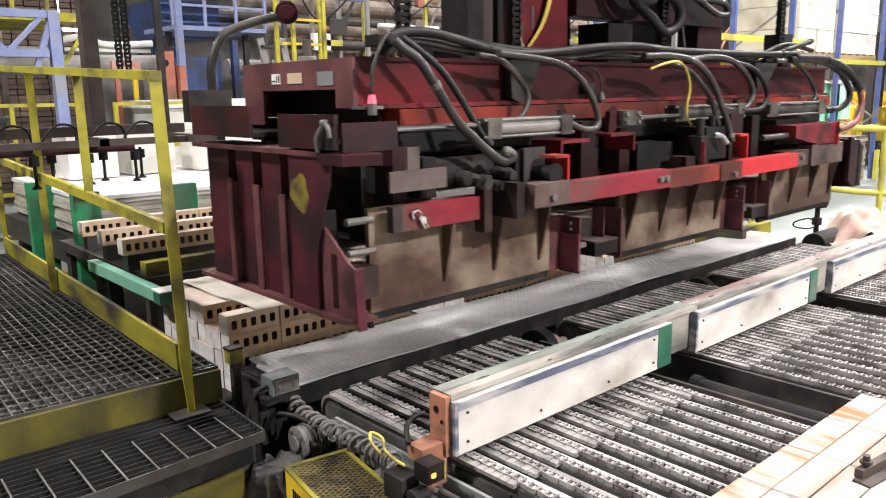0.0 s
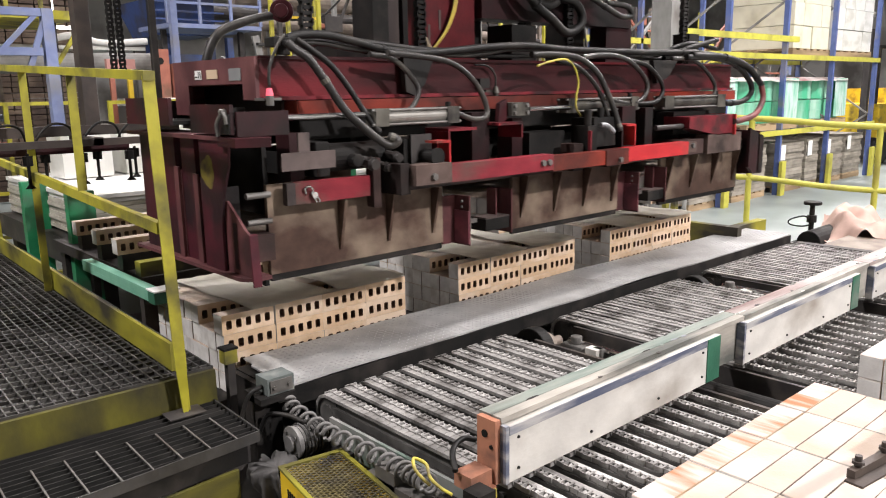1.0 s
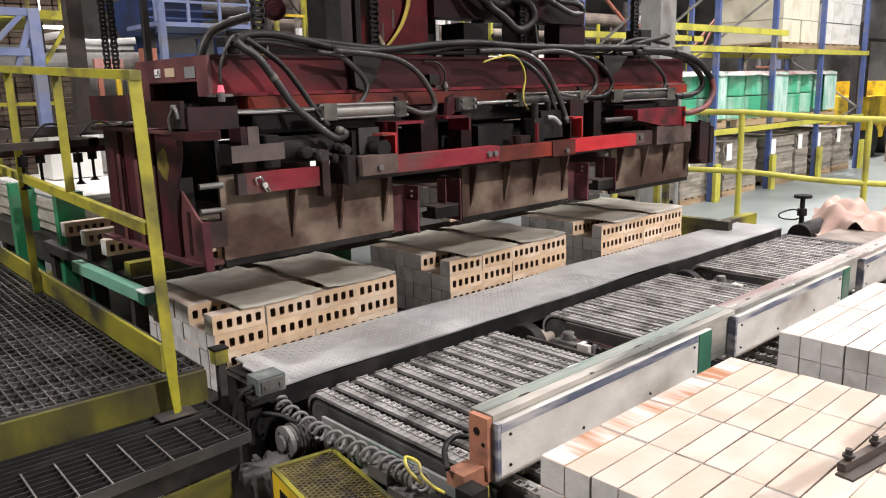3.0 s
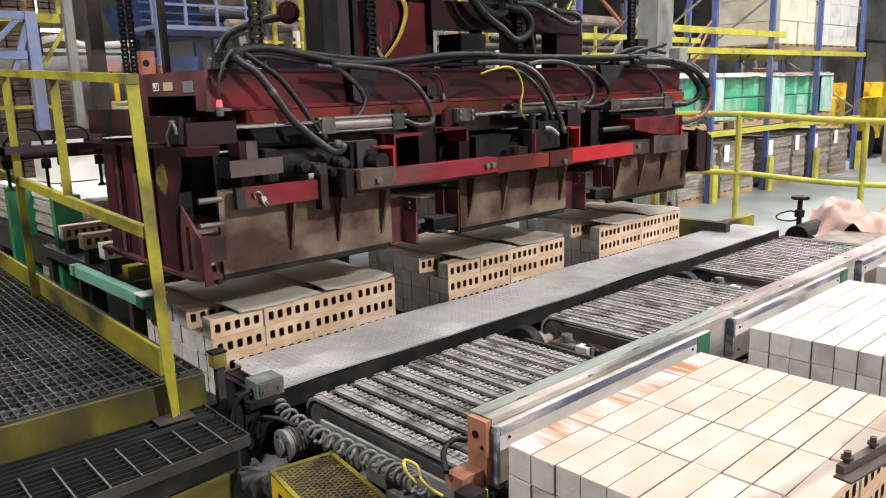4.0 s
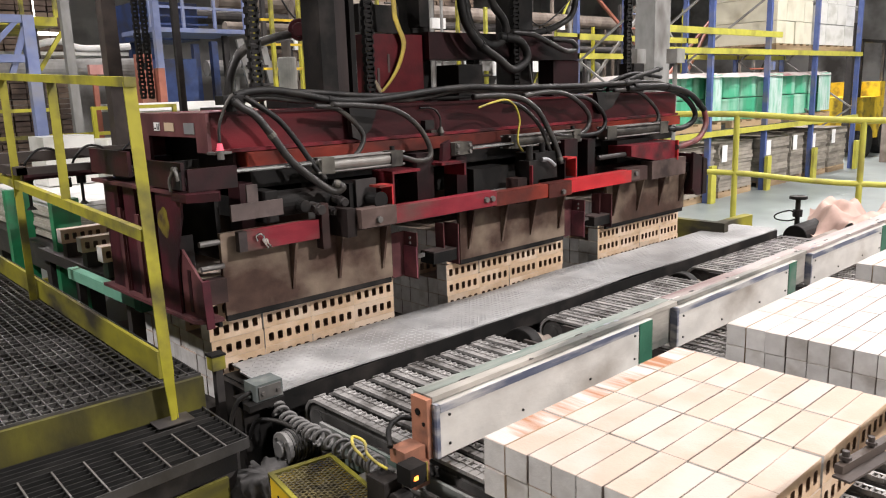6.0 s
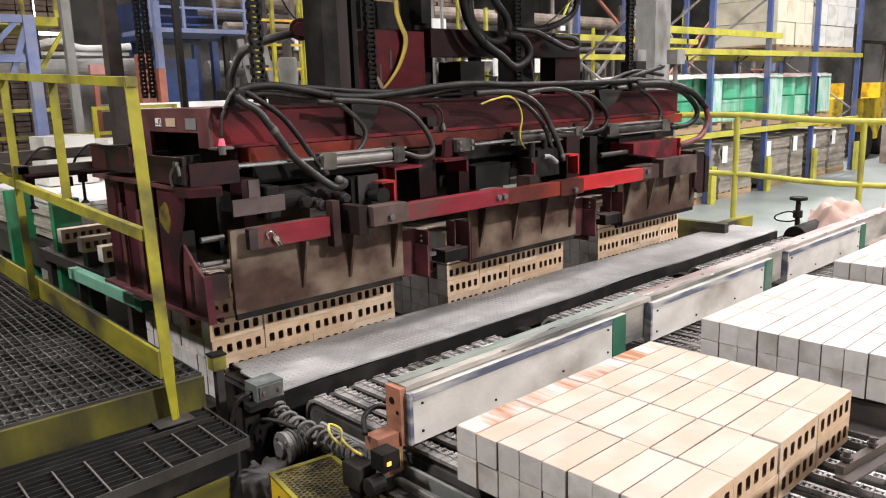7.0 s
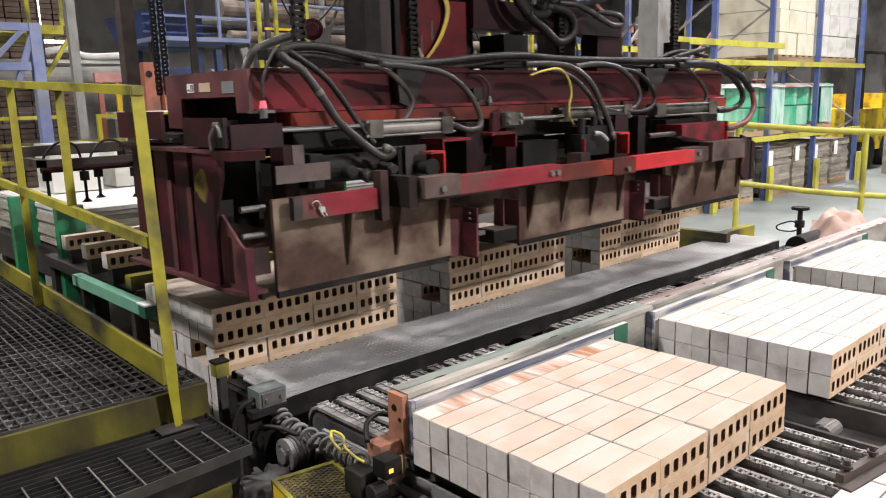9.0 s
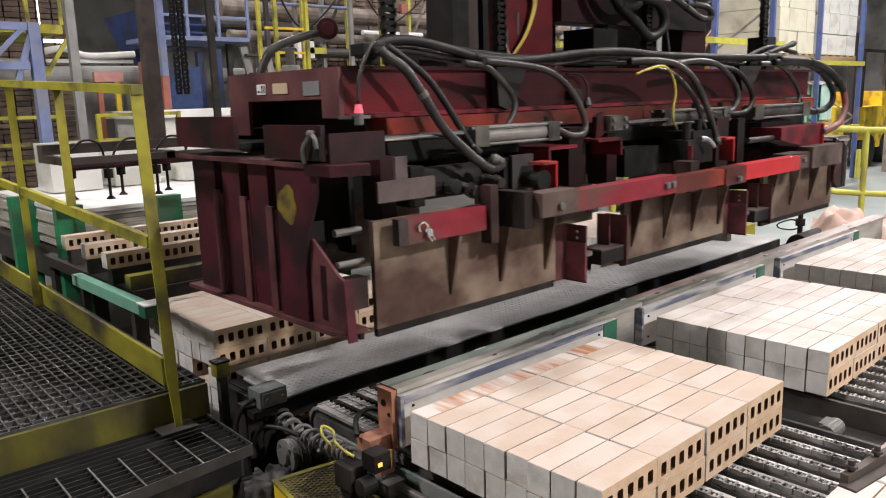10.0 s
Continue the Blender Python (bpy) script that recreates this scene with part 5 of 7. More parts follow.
HOSES = [
    (GREY_HOSE, 0.0135, [(0.143, 1.49, 1.321), (0.161, 1.478, 1.301), (0.202, 1.466, 1.272), (0.248, 1.453, 1.207), (0.307, 1.441, 1.119), (0.369, 1.429, 1.061), (0.42, 1.417, 1.019), (0.457, 1.404, 1.0), (0.479, 1.392, 1.015), (0.452, 1.41, 1.03)]),
    (RUBBER, 0.010, [(0.208, 1.54, 1.333), (0.239, 1.523, 1.308), (0.31, 1.507, 1.254), (0.361, 1.49, 1.185), (0.402, 1.473, 1.114), (0.427, 1.457, 1.068), (0.444, 1.44, 1.039)]),
    (RUBBER, 0.014, [(0.193, 1.58, 1.337), (0.253, 1.58, 1.351), (0.341, 1.58, 1.353), (0.454, 1.58, 1.337), (0.574, 1.58, 1.314), (0.73, 1.58, 1.305), (0.898, 1.58, 1.315), (1.08, 1.58, 1.333), (1.311, 1.58, 1.345), (1.564, 1.58, 1.336), (1.888, 1.58, 1.335), (2.254, 1.58, 1.337), (2.617, 1.58, 1.346)]),
    (GREY_HOSE, 0.010, [(0.23, 1.6, 1.324), (0.328, 1.6, 1.329), (0.489, 1.6, 1.312), (0.691, 1.6, 1.311), (0.884, 1.6, 1.302), (1.035, 1.6, 1.305), (1.229, 1.6, 1.328), (1.474, 1.6, 1.326), (1.9, 1.61, 1.315), (2.3, 1.6, 1.33)]),
    (RUBBER, 0.009, [(0.284, 1.62, 1.322), (0.409, 1.62, 1.333), (0.551, 1.62, 1.305), (0.759, 1.62, 1.300), (0.99, 1.62, 1.302), (1.28, 1.62, 1.304), (1.7, 1.63, 1.312), (2.2, 1.62, 1.308), (2.7, 1.62, 1.32)]),
    (RUBBER, 0.012, [(0.20, 1.66, 1.33), (0.5, 1.68, 1.345), (0.9, 1.67, 1.32), (1.4, 1.69, 1.34), (2.0, 1.67, 1.325), (2.6, 1.68, 1.345)]),
    (GREY_HOSE, 0.0095, [(0.477, 1.53, 1.294), (0.558, 1.525, 1.283), (0.615, 1.52, 1.25), (0.66, 1.515, 1.203), (0.67, 1.51, 1.165), (0.639, 1.505, 1.121), (0.582, 1.5, 1.088), (0.51, 1.495, 1.074), (0.445, 1.49, 1.068)]),
    (GREY_HOSE, 0.0105, [(0.53, 1.5, 1.298), (0.664, 1.496, 1.289), (0.794, 1.491, 1.272), (0.887, 1.487, 1.228), (0.948, 1.482, 1.166), (0.977, 1.478, 1.102), (0.959, 1.473, 1.07), (0.893, 1.469, 1.068), (0.823, 1.464, 1.087), (0.764, 1.46, 1.101)]),
    (GREY_HOSE, 0.0125, [(1.226, 1.48, 1.303), (1.363, 1.463, 1.306), (1.489, 1.447, 1.29), (1.582, 1.43, 1.234), (1.64, 1.413, 1.144), (1.679, 1.397, 1.053), (1.687, 1.38, 0.989)]),
    (GREY_HOSE, 0.0095, [(1.402, 1.5, 1.284), (1.508, 1.48, 1.261), (1.579, 1.46, 1.209), (1.625, 1.44, 1.144), (1.656, 1.42, 1.049)]),
    (GREY_HOSE, 0.0115, [(1.569, 1.5, 1.299), (1.744, 1.498, 1.312), (1.888, 1.495, 1.293), (2.005, 1.492, 1.231), (2.047, 1.49, 1.175), (2.013, 1.488, 1.122), (1.906, 1.485, 1.101), (1.766, 1.482, 1.118), (1.673, 1.48, 1.141)]),
    (RUBBER, 0.0105, [(1.895, 1.5, 1.293), (2.046, 1.497, 1.271), (2.145, 1.493, 1.212), (2.18, 1.49, 1.155), (2.128, 1.487, 1.108), (2.007, 1.483, 1.098), (1.891, 1.48, 1.11)]),
    (GREY_HOSE, 0.010, [(2.293, 1.52, 1.306), (2.466, 1.516, 1.303), (2.595, 1.511, 1.255), (2.693, 1.507, 1.176), (2.672, 1.503, 1.116), (2.555, 1.499, 1.083), (2.388, 1.494, 1.081), (2.279, 1.49, 1.107)]),
    (RUBBER, 0.015, [(2.389, 1.5, 1.313), (2.653, 1.497, 1.313), (2.882, 1.493, 1.278), (3.036, 1.49, 1.194), (3.053, 1.487, 1.129), (2.937, 1.483, 1.087), (2.751, 1.48, 1.082)]),
    (RUBBER, 0.017, [(2.441, 1.5, 1.323), (2.747, 1.485, 1.317), (2.964, 1.47, 1.269), (3.102, 1.455, 1.176)]),
    (RED_HOSE, 0.016, [(3.102, 1.455, 1.176), (3.1, 1.44, 1.095), (2.994, 1.425, 1.021), (2.815, 1.41, 0.995), (2.70, 1.395, 0.992)]),
    (CABLE_YELLOW, 0.0045, [(1.227, 1.45, 1.259), (1.306, 1.45, 1.277), (1.401, 1.45, 1.286), (1.459, 1.45, 1.253), (1.484, 1.45, 1.194), (1.471, 1.45, 1.136), (1.474, 1.45, 1.091), (1.504, 1.45, 1.059)]),
    (GREY_HOSE, 0.005, [(0.165, 1.54, 1.345), (0.146, 1.54, 1.325), (0.127, 1.54, 1.29), (0.108, 1.54, 1.245), (0.102, 1.537, 1.19)]),
    (RUBBER, 0.004, [(1.033, 1.6, 1.267), (1.101, 1.595, 1.262), (1.138, 1.592, 1.228), (1.14, 1.59, 1.18)]),
    (RUBBER, 0.021, [(1.44, 1.75, 1.80), (1.44, 1.75, 1.714), (1.473, 1.75, 1.618), (1.562, 1.75, 1.532), (1.676, 1.75, 1.474), (1.775, 1.75, 1.422), (1.871, 1.75, 1.457), (1.881, 1.75, 1.511), (1.819, 1.75, 1.563), (1.718, 1.78, 1.579)]),
    (RUBBER, 0.020, [(1.66, 1.78, 1.80), (1.675, 1.78, 1.729), (1.752, 1.78, 1.655), (1.763, 1.78, 1.59), (1.71, 1.78, 1.545), (1.632, 1.78, 1.543), (1.557, 1.78, 1.585), (1.514, 1.78, 1.646), (1.50, 1.79, 1.75)]),
    (RUBBER, 0.016, [(1.84, 1.78, 1.60), (1.967, 1.75, 1.602), (2.123, 1.75, 1.639), (2.239, 1.75, 1.694), (2.277, 1.75, 1.78)]),
    (GREY_HOSE, 0.014, [(1.808, 1.78, 1.602), (1.912, 1.74, 1.591), (2.043, 1.74, 1.554), (2.18, 1.74, 1.514), (2.265, 1.74, 1.524), (2.227, 1.74, 1.563), (2.111, 1.78, 1.577)]),
    (GREY_HOSE, 0.006, [(1.767, 1.78, 1.600), (1.861, 1.74, 1.55), (1.885, 1.74, 1.47), (1.888, 1.72, 1.334)]),
    (RUBBER, 0.013, [(2.35, 1.6, 1.31), (2.55, 1.6, 1.36), (2.8, 1.62, 1.40), (2.95, 1.65, 1.42)]),
    (RUBBER, 0.011, [(2.3, 1.62, 1.32), (2.6, 1.62, 1.39), (2.9, 1.62, 1.37)]),
    (GREY_HOSE, 0.009, [(2.4, 1.62, 1.31), (2.62, 1.60, 1.345), (2.9, 1.62, 1.34), (3.05, 1.66, 1.30)]),
]
for mat, r, pts in HOSES:
    bm = bmesh.new()
    sweep(bm, pts, r)
    hose = part("yellow_cable" if mat is CABLE_YELLOW else "hose", bm, mat, grip)
    if r > 0.009 and mat is not RED_HOSE:
        line = smooth_line(pts, 8)
        for k in (len(line) - 4,) if r < 0.013 else (len(line) // 3, len(line) - 4):
            d = (line[k + 1] - line[k - 1]).normalized()
            bm = bmesh.new()
            cyl(bm, line[k] - d * 0.008, line[k] + d * 0.008, r * 1.16, 12)
            part("ferrule", bm, HEAD_GREY if mat is GREY_HOSE else BLACK, hose)
bm = bmesh.new()
cyl(bm, (0.102, 1.537, 1.135), (0.102, 1.537, 1.165), 0.012, 14)
box(bm, 0.09, 0.15, 1.55, 1.61, 1.150, 1.158)
part("cable_gland", bm, STEEL, grip)
bm = bmesh.new()
cyl(bm, (0.102, 1.537, 1.165), (0.102, 1.537, 1.187), 0.012, 14, 0.008)
part("lamp_cap", bm, PINK, grip, "small pink lamp cap")
bm = bmesh.new()
cyl(bm, (0.17, 1.56, 1.287), (0.17, 1.56, 1.33), 0.022, 14)
box(bm, 0.13, 0.21, 1.54, 1.60, 1.31, 1.34)
cyl(bm, (0.165, 1.52, 1.32), (0.165, 1.56, 1.32), 0.013, 6)
part("manifold", bm, BLACK, grip, bevel=0.003)

# upper carriage and mast; the block at the top is unseen, added for shade
pieces("upper_carriage", ((0.3, 2.9, 1.42, 2.35, 2.15, 2.35),), RED_DARK, grip, bevel=0.006)
part("mast_column", boxes((0.725, 0.80, 1.83, 1.96, 1.286, 6.6)), BLACK, grip, "greasy black mast column", bevel=0.006)
part("mast_channel", boxes((0.805, 0.875, 1.86, 1.97, 1.286, 6.6)), MAST_BROWN, grip, "brown dusty mast channel", bevel=0.004)
part("mast_edge", boxes((0.88, 0.905, 1.84, 1.97, 1.286, 6.6)), BLACK, grip, bevel=0.003)
part("mast_column", boxes((1.34, 1.46, 1.99, 2.12, 1.286, 6.6)), BLACK, grip, "greasy black mast column", bevel=0.006)
part("mast_column", boxes((2.06, 2.2, 1.98, 2.12, 1.286, 6.6)), BLACK, grip, bevel=0.006)
part("side_plate", boxes((1.015, 1.33, 1.90, 1.985, 1.286, 1.585)), RED_PLATE, grip, "scuffed maroon side plate", bevel=0.006)
for sx in (1.06, 1.12):
    part("pale_scuff", boxes((sx, sx + 0.012, 1.8975, 1.8995, 1.36 + (sx - 1.06), 1.44 + (sx - 1.06))), DUSTY_PINK, grip, "pale scuff mark")
part("cross_beam", boxes((1.335, 2.44, 1.86, 1.985, 1.475, 1.598)), RED_DARK, grip, "dark maroon cross beam", bevel=0.006)
part("beam_leg", boxes((2.24, 2.46, 1.87, 1.975, 1.286, 1.474)), RED_DARK, grip, bevel=0.006)
pieces("hub_block", ((1.46, 1.62, 1.80, 1.95, 1.286, 1.45), (0.5, 0.62, 1.75, 1.9, 1.286, 1.34), (2.75, 2.85, 1.7, 1.8, 1.286, 1.45), (1.66, 1.70, 1.9, 1.95, 1.286, 1.474)), BLACK, grip, bevel=0.004)
pieces("motor_case", ((1.05, 1.28, 2.0, 2.12, 1.60, 1.72), (1.30, 1.36, 1.88, 1.96, 1.62, 1.9)), BLACK, grip, bevel=0.02)


def ribbon(pts, half, thick=(0.0, -0.004, 0.0)):
    """A flat strap along pts, with its width along half."""
    bm = bmesh.new()
    edge = [(bm.verts.new(c - Vector(half)), bm.verts.new(c + Vector(half))) for c in smooth_line(pts, 6)]
    for (a, b), (c, d) in zip(edge, edge[1:]):
        bm.faces.new((a, b, d, c)).smooth = True
    ext = bmesh.ops.extrude_face_region(bm, geom=bm.faces[:])
    bmesh.ops.translate(bm, vec=thick, verts=[q for q in ext["geom"] if isinstance(q, bmesh.types.BMVert)])
    return bm


part("lifting_strap", ribbon([(1.14, 1.88, 2.15), (1.151, 1.88, 1.712), (1.165, 1.88, 1.63), (1.2, 1.88, 1.546), (1.165, 1.88, 1.449), (1.112, 1.88, 1.381), (1.059, 1.88, 1.333)], (0.015, 0.003, 0.003)), STRAP, grip, "worn yellow lifting strap")
part("strap_tail", ribbon([(1.059, 1.878, 1.333), (1.011, 1.88, 1.413), (1.001, 1.88, 1.496), (1.005, 1.88, 1.60)], (0.012, 0.004, 0.004)), STRAP_OLD, grip, "greyed end of the strap")


def lift_chain(x, y, z0, z1, r=0.0125, w=0.021):
    """A hanging leaf chain: two rows of plates joined by pins and rollers."""
    bm = bmesh.new()
    k, z = 0, z0
    while z < z1:
        d = w if k % 2 else w * 0.74
        for s in (-1, 1):
            box(bm, x + s * d - 0.003, x + s * d + 0.003, y - r, y + r, z, z + 0.023)
        box(bm, x - w * 1.2, x + w * 1.2, y - 0.005, y + 0.005, z - 0.003, z + 0.004)
        box(bm, x - w * 0.66, x + w * 0.66, y - r * 0.8, y + r * 0.8, z - 0.0055, z + 0.0065)
        z += 0.019
        k += 1
    return bm


for cx, cy, z0 in ((0.36, 1.72, 1.30), (0.985, 1.86, 1.29), (1.90, 1.84, 1.33), (2.62, 1.66, 1.24)):
    part("lift_chain", lift_chain(cx, cy, z0, 3.2), BLACK, grip, "black leaf chain")

# the front jaw, which opens outward
jaw = part("front_jaw", boxes((0.12, 2.96, 1.470, 1.512, 0.835, 0.885)), JAW_DARK, grip, "long jaw tube with three steel plates", bevel=0.004)
JAW_X = ((0.05, 0.765), (1.14, 1.85), (2.20, 2.965))
for p, (x0, x1) in enumerate(JAW_X):
    part("jaw_plate", boxes((x0, x1, 1.500, 1.516, 0.622, 0.90 if p == 0 else 0.86)), JAW, jaw, "scuffed brown steel jaw plate", bevel=0.003)
    part("rubber_lip", boxes((x0 + 0.004, x1 - 0.004, 1.504, 1.520, 0.600, 0.6215)), BLACK, jaw, "black rubber lip", bevel=0.002)
    for k, gx in enumerate((0.045, 0.255, 0.455, 0.66)):
        gx = x0 + gx * (x1 - x0) / 0.715
        if p == 0 and k == 0:
            continue
        bm = bmesh.new()
        prism(bm, ((1.4995, 0.834), (1.455, 0.834), (1.468, 0.78), (1.494, 0.665), (1.4995, 0.665)), "x", gx, gx + 0.010)
        part("gusset", bm, JAW, jaw)
    # narrow hook plates hang in the gaps between the jaw plates, with little shelves
    if p < 2:
        hx = x1 + 0.078
        hook = part("hook_plate", boxes((hx, hx + 0.006, 1.44, 1.53, 0.605, 0.79), (hx - 0.065, hx - 0.0005, 1.515, 1.523, 0.61, 0.79)), FADED, jaw, "thin worn hook plate", bevel=0.0015)
        part("pink_face", boxes((hx - 0.006, hx - 0.0008, 1.438, 1.514, 0.612, 0.735)), HOOK_PINK, hook, "pinkish worn face", bevel=0.001)
        part("hook_link", boxes((hx + 0.0065, hx + 0.055, 1.455, 1.47, 0.685, 0.700)), STEEL, hook, bevel=0.002)
        bolts("bolt", [(hx - 0.0065, 1.47, z) for z in (0.75, 0.77)], 0.005, 0.006, STEEL, hook, "x")
        hx = x1 + 0.305
        hook = part("hook_plate", boxes((hx, hx + 0.006, 1.44, 1.53, 0.625, 0.795)), FADED, jaw, "thin worn hook plate", bevel=0.0015)
        part("shelf", boxes((hx - 0.13, hx - 0.0005, 1.45, 1.53, 0.645, 0.690)), BLACK, hook, "black steel shelf with a dusty top", bevel=0.002)
        part("shelf_top", boxes((hx - 0.13, hx - 0.0005, 1.45, 1.53, 0.6905, 0.696)), DUSTY_PINK, hook)
        part("inner_strip", boxes((hx - 0.045, hx - 0.04, 1.48, 1.53, 0.6965, 0.80)), FADED, hook)
part("jaw_bar", boxes((0.118, 0.40, 1.445, 1.4695, 0.838, 0.905)), BAR_RED, jaw, "worn red bar with a dusty top", bevel=0.005)
part("bar_end", boxes((0.088, 0.1175, 1.445, 1.4695, 0.838, 0.905)), DUSTY_PINK, jaw, "bare dusty bar end", bevel=0.004)
part("bar_post", boxes((0.402, 0.432, 1.43, 1.4695, 0.80, 0.96)), JAW_DARK, jaw, bevel=0.003)
part("jaw_bar", boxes((0.66, 1.195, 1.335, 1.39, 0.866, 0.926)), BAR_RED, jaw, "worn red bar with a dusty top", bevel=0.005)
part("bar_sleeve", boxes((0.50, 0.659, 1.33, 1.395, 0.868, 0.935)), SLEEVE, jaw, "grey-brown worn sleeve", bevel=0.005)
part("jaw_bar", boxes((1.69, 2.17, 1.335, 1.39, 0.862, 0.920)), BAR_BRIGHT, jaw, "bright orange-red bar", bevel=0.005)
part("bar_link", boxes((1.1955, 1.529, 1.338, 1.387, 0.860, 0.918)), RUST_RED, jaw, "sooty dark red bar", bevel=0.005)
part("bar_sleeve", boxes((1.53, 1.689, 1.333, 1.393, 0.855, 0.919)), RUST_RED, jaw, "sooty dark red sleeve", bevel=0.005)
part("bar_tip", boxes((2.171, 2.25, 1.34, 1.385, 0.868, 0.915)), SLEEVE, jaw, bevel=0.004)
pieces("bar_bracket", ((0.46, 0.499, 1.36, 1.4695, 0.84, 0.94), (1.12, 1.28, 1.391, 1.4695, 0.85, 0.905), (1.40, 1.46, 1.40, 1.4695, 0.84, 0.95), (1.62, 1.70, 1.396, 1.4695, 0.84, 0.90), (2.2, 2.4, 1.39, 1.4695, 0.85, 0.92)), JAW_DARK, jaw, bevel=0.004)
part("end_bracket", boxes((2.46, 2.80, 1.40, 1.4695, 0.84, 0.935)), SLEEVE, jaw, "dusty brown end bracket", bevel=0.006)
bm = bmesh.new()
sweep(bm, [(0.152, 1.440, 0.868), (0.145, 1.434, 0.885), (0.158, 1.430, 0.892), (0.172, 1.432, 0.88), (0.17, 1.436, 0.866), (0.185, 1.434, 0.858), (0.196, 1.434, 0.842)], 0.0042, 6)
sweep(bm, [(0.17, 1.436, 0.866), (0.178, 1.434, 0.852), (0.186, 1.434, 0.840)], 0.0042, 6)
cyl(bm, (0.178, 1.4445, 0.864), (0.178, 1.43, 0.864), 0.010, 10)
part("hitch_pin", bm, CHROME, jaw, "bright spring hitch pin")
bolts("bolt", [(0.575, 1.3295, 0.893), (1.13, 1.3345, 0.897), (1.165, 1.3345, 0.897), (1.62, 1.3295, 0.875), (2.21, 1.3395, 0.9)], 0.012, 0.012, STEEL, jaw)

# ---- rear sheet placer ----
DARK_BROWN = surface("dark_brown_column", (0.03, 0.022, 0.019), (0.055, 0.042, 0.036), 0.5, dirt=(0.1, 0.075, 0.06), dirt_scale=4, dirt_at=0.6)
placer = thing("sheet_placer", "dark overhead sheet placer with hanging suction rods", "machine")
part("mast", boxes((0.17, 0.235, 3.0, 3.07, 1.18, 6.6)), DARK_BROWN, placer, "dark brown mast column", bevel=0.006)
part("mast", boxes((0.515, 0.545, 3.0, 3.03, 1.2, 6.6)), DARK, placer)
part("gantry_bar", boxes((-0.36, 0.6, 2.96, 3.04, 1.155, 1.20), (-0.36, 0.6, 2.7, 2.74, 1.12, 1.15), (-0.36, -0.32, 2.7, 3.04, 1.12, 1.155), (0.1, 0.14, 2.7, 3.04, 1.12, 1.155), (0.5, 0.54, 2.4, 3.04, 1.12, 1.155)), DARK_BROWN, placer, bevel=0.004)
part("arm", boxes((-0.3, 0.3, 2.84, 2.88, 1.085, 1.115)), RED, placer, bevel=0.003)
for rx_, ry_ in ((-0.28, 2.86), (-0.16, 2.74), (-0.06, 2.86), (0.06, 2.74), (0.16, 2.86), (0.26, 2.74), (0.33, 2.86)):
    bm = bmesh.new()
    cyl(bm, (rx_, ry_, 0.965), (rx_, ry_, 1.10), 0.007, 8)
    cyl(bm, (rx_, ry_, 1.05), (rx_, ry_, 1.09), 0.02, 12)
    cyl(bm, (rx_, ry_, 0.955), (rx_, ry_, 0.97), 0.022, 12, 0.008)
    part("suction_rod", bm, BLACK, placer)
for hx in (-0.3, -0.1, 0.1, 0.25):
    bm = bmesh.new()
    sweep(bm, [(hx, 2.86, 1.11), (hx + 0.02, 2.84, 1.17), (hx + 0.08, 2.85, 1.215), (hx + 0.15, 2.86, 1.20), (hx + 0.18, 2.88, 1.13)], 0.0055, 8)
    part("hose", bm, RUBBER, placer)
for cx in (0.325, 0.365):
    part("chain", lift_chain(cx, 3.0, 1.42, 3.4, 0.009, 0.012), BLACK, placer, "black leaf chain")
bm = bmesh.new()
sweep(bm, [(0.78, 3.0, 1.35), (0.79, 3.0, 1.50), (0.86, 3.0, 1.63), (0.98, 3.0, 1.69), (1.12, 3.0, 1.73), (1.24, 3.0, 1.75)], 0.024, 12)
part("duct_hose", bm, GREY_HOSE, placer, "thick dusty duct hose")
bm = bmesh.new()
cyl(bm, (1.25, 3.0, 1.77), (1.215, 2.95, 1.765), 0.062, 24)
cyl(bm, (1.215, 2.95, 1.765), (1.20, 2.93, 1.764), 0.038, 20)
part("flange", bm, RED, placer, "round maroon pipe flange", bevel=0.006)
bm = bmesh.new()
box(bm, 0.66, 0.86, 2.95, 3.1, 1.2, 1.36)
part("valve_case", bm, DARK, placer, bevel=0.006)

# ---- incoming track behind the platform ----
gbeam = thing("green_beam", "mint green steel guide beam beside the stacks", "beam")
part("rail", boxes((-0.03, 0.012, 2.06, 2.85, 0.572, 0.60), (-0.03, -0.024, 2.06, 2.85, 0.552, 0.5715)), MINT, gbeam, bevel=0.002)
part("end_block", boxes((-0.04, 0.05, 1.995, 2.058, 0.555, 0.60)), GREEN_DARK, gbeam, "dark green end block", bevel=0.003)
part("end_cover", boxes((-0.04, 0.06, 1.99, 2.075, 0.6015, 0.607)), WHITE_SHEET, gbeam, "pale cover plate")
pieces("leg", ((-0.02, 0.01, 2.16, 2.20, 0.0, 0.571), (-0.02, 0.01, 2.75, 2.79, 0.0, 0.571)), DARK, gbeam)
table = thing("incoming_table", "dark steel roller table with loose brick rows waiting", "table")
part("table_frame", boxes((0.03, 3.2, 2.28, 3.5, 0.55, 0.60), (0.05, 0.12, 2.3, 2.37, 0, 0.55), (3.1, 3.17, 2.3, 2.37, 0, 0.55), (0.05, 0.12, 3.4, 3.47, 0, 0.55), (3.1, 3.17, 3.4, 3.47, 0, 0.55)), DARK, table, bevel=0.004)
part("yellow_bar", boxes((0.03, 0.7, 2.30, 2.36, 0.60, 0.66)), YELLOW_DIRTY, table, "grimy yellow bar", bevel=0.003)
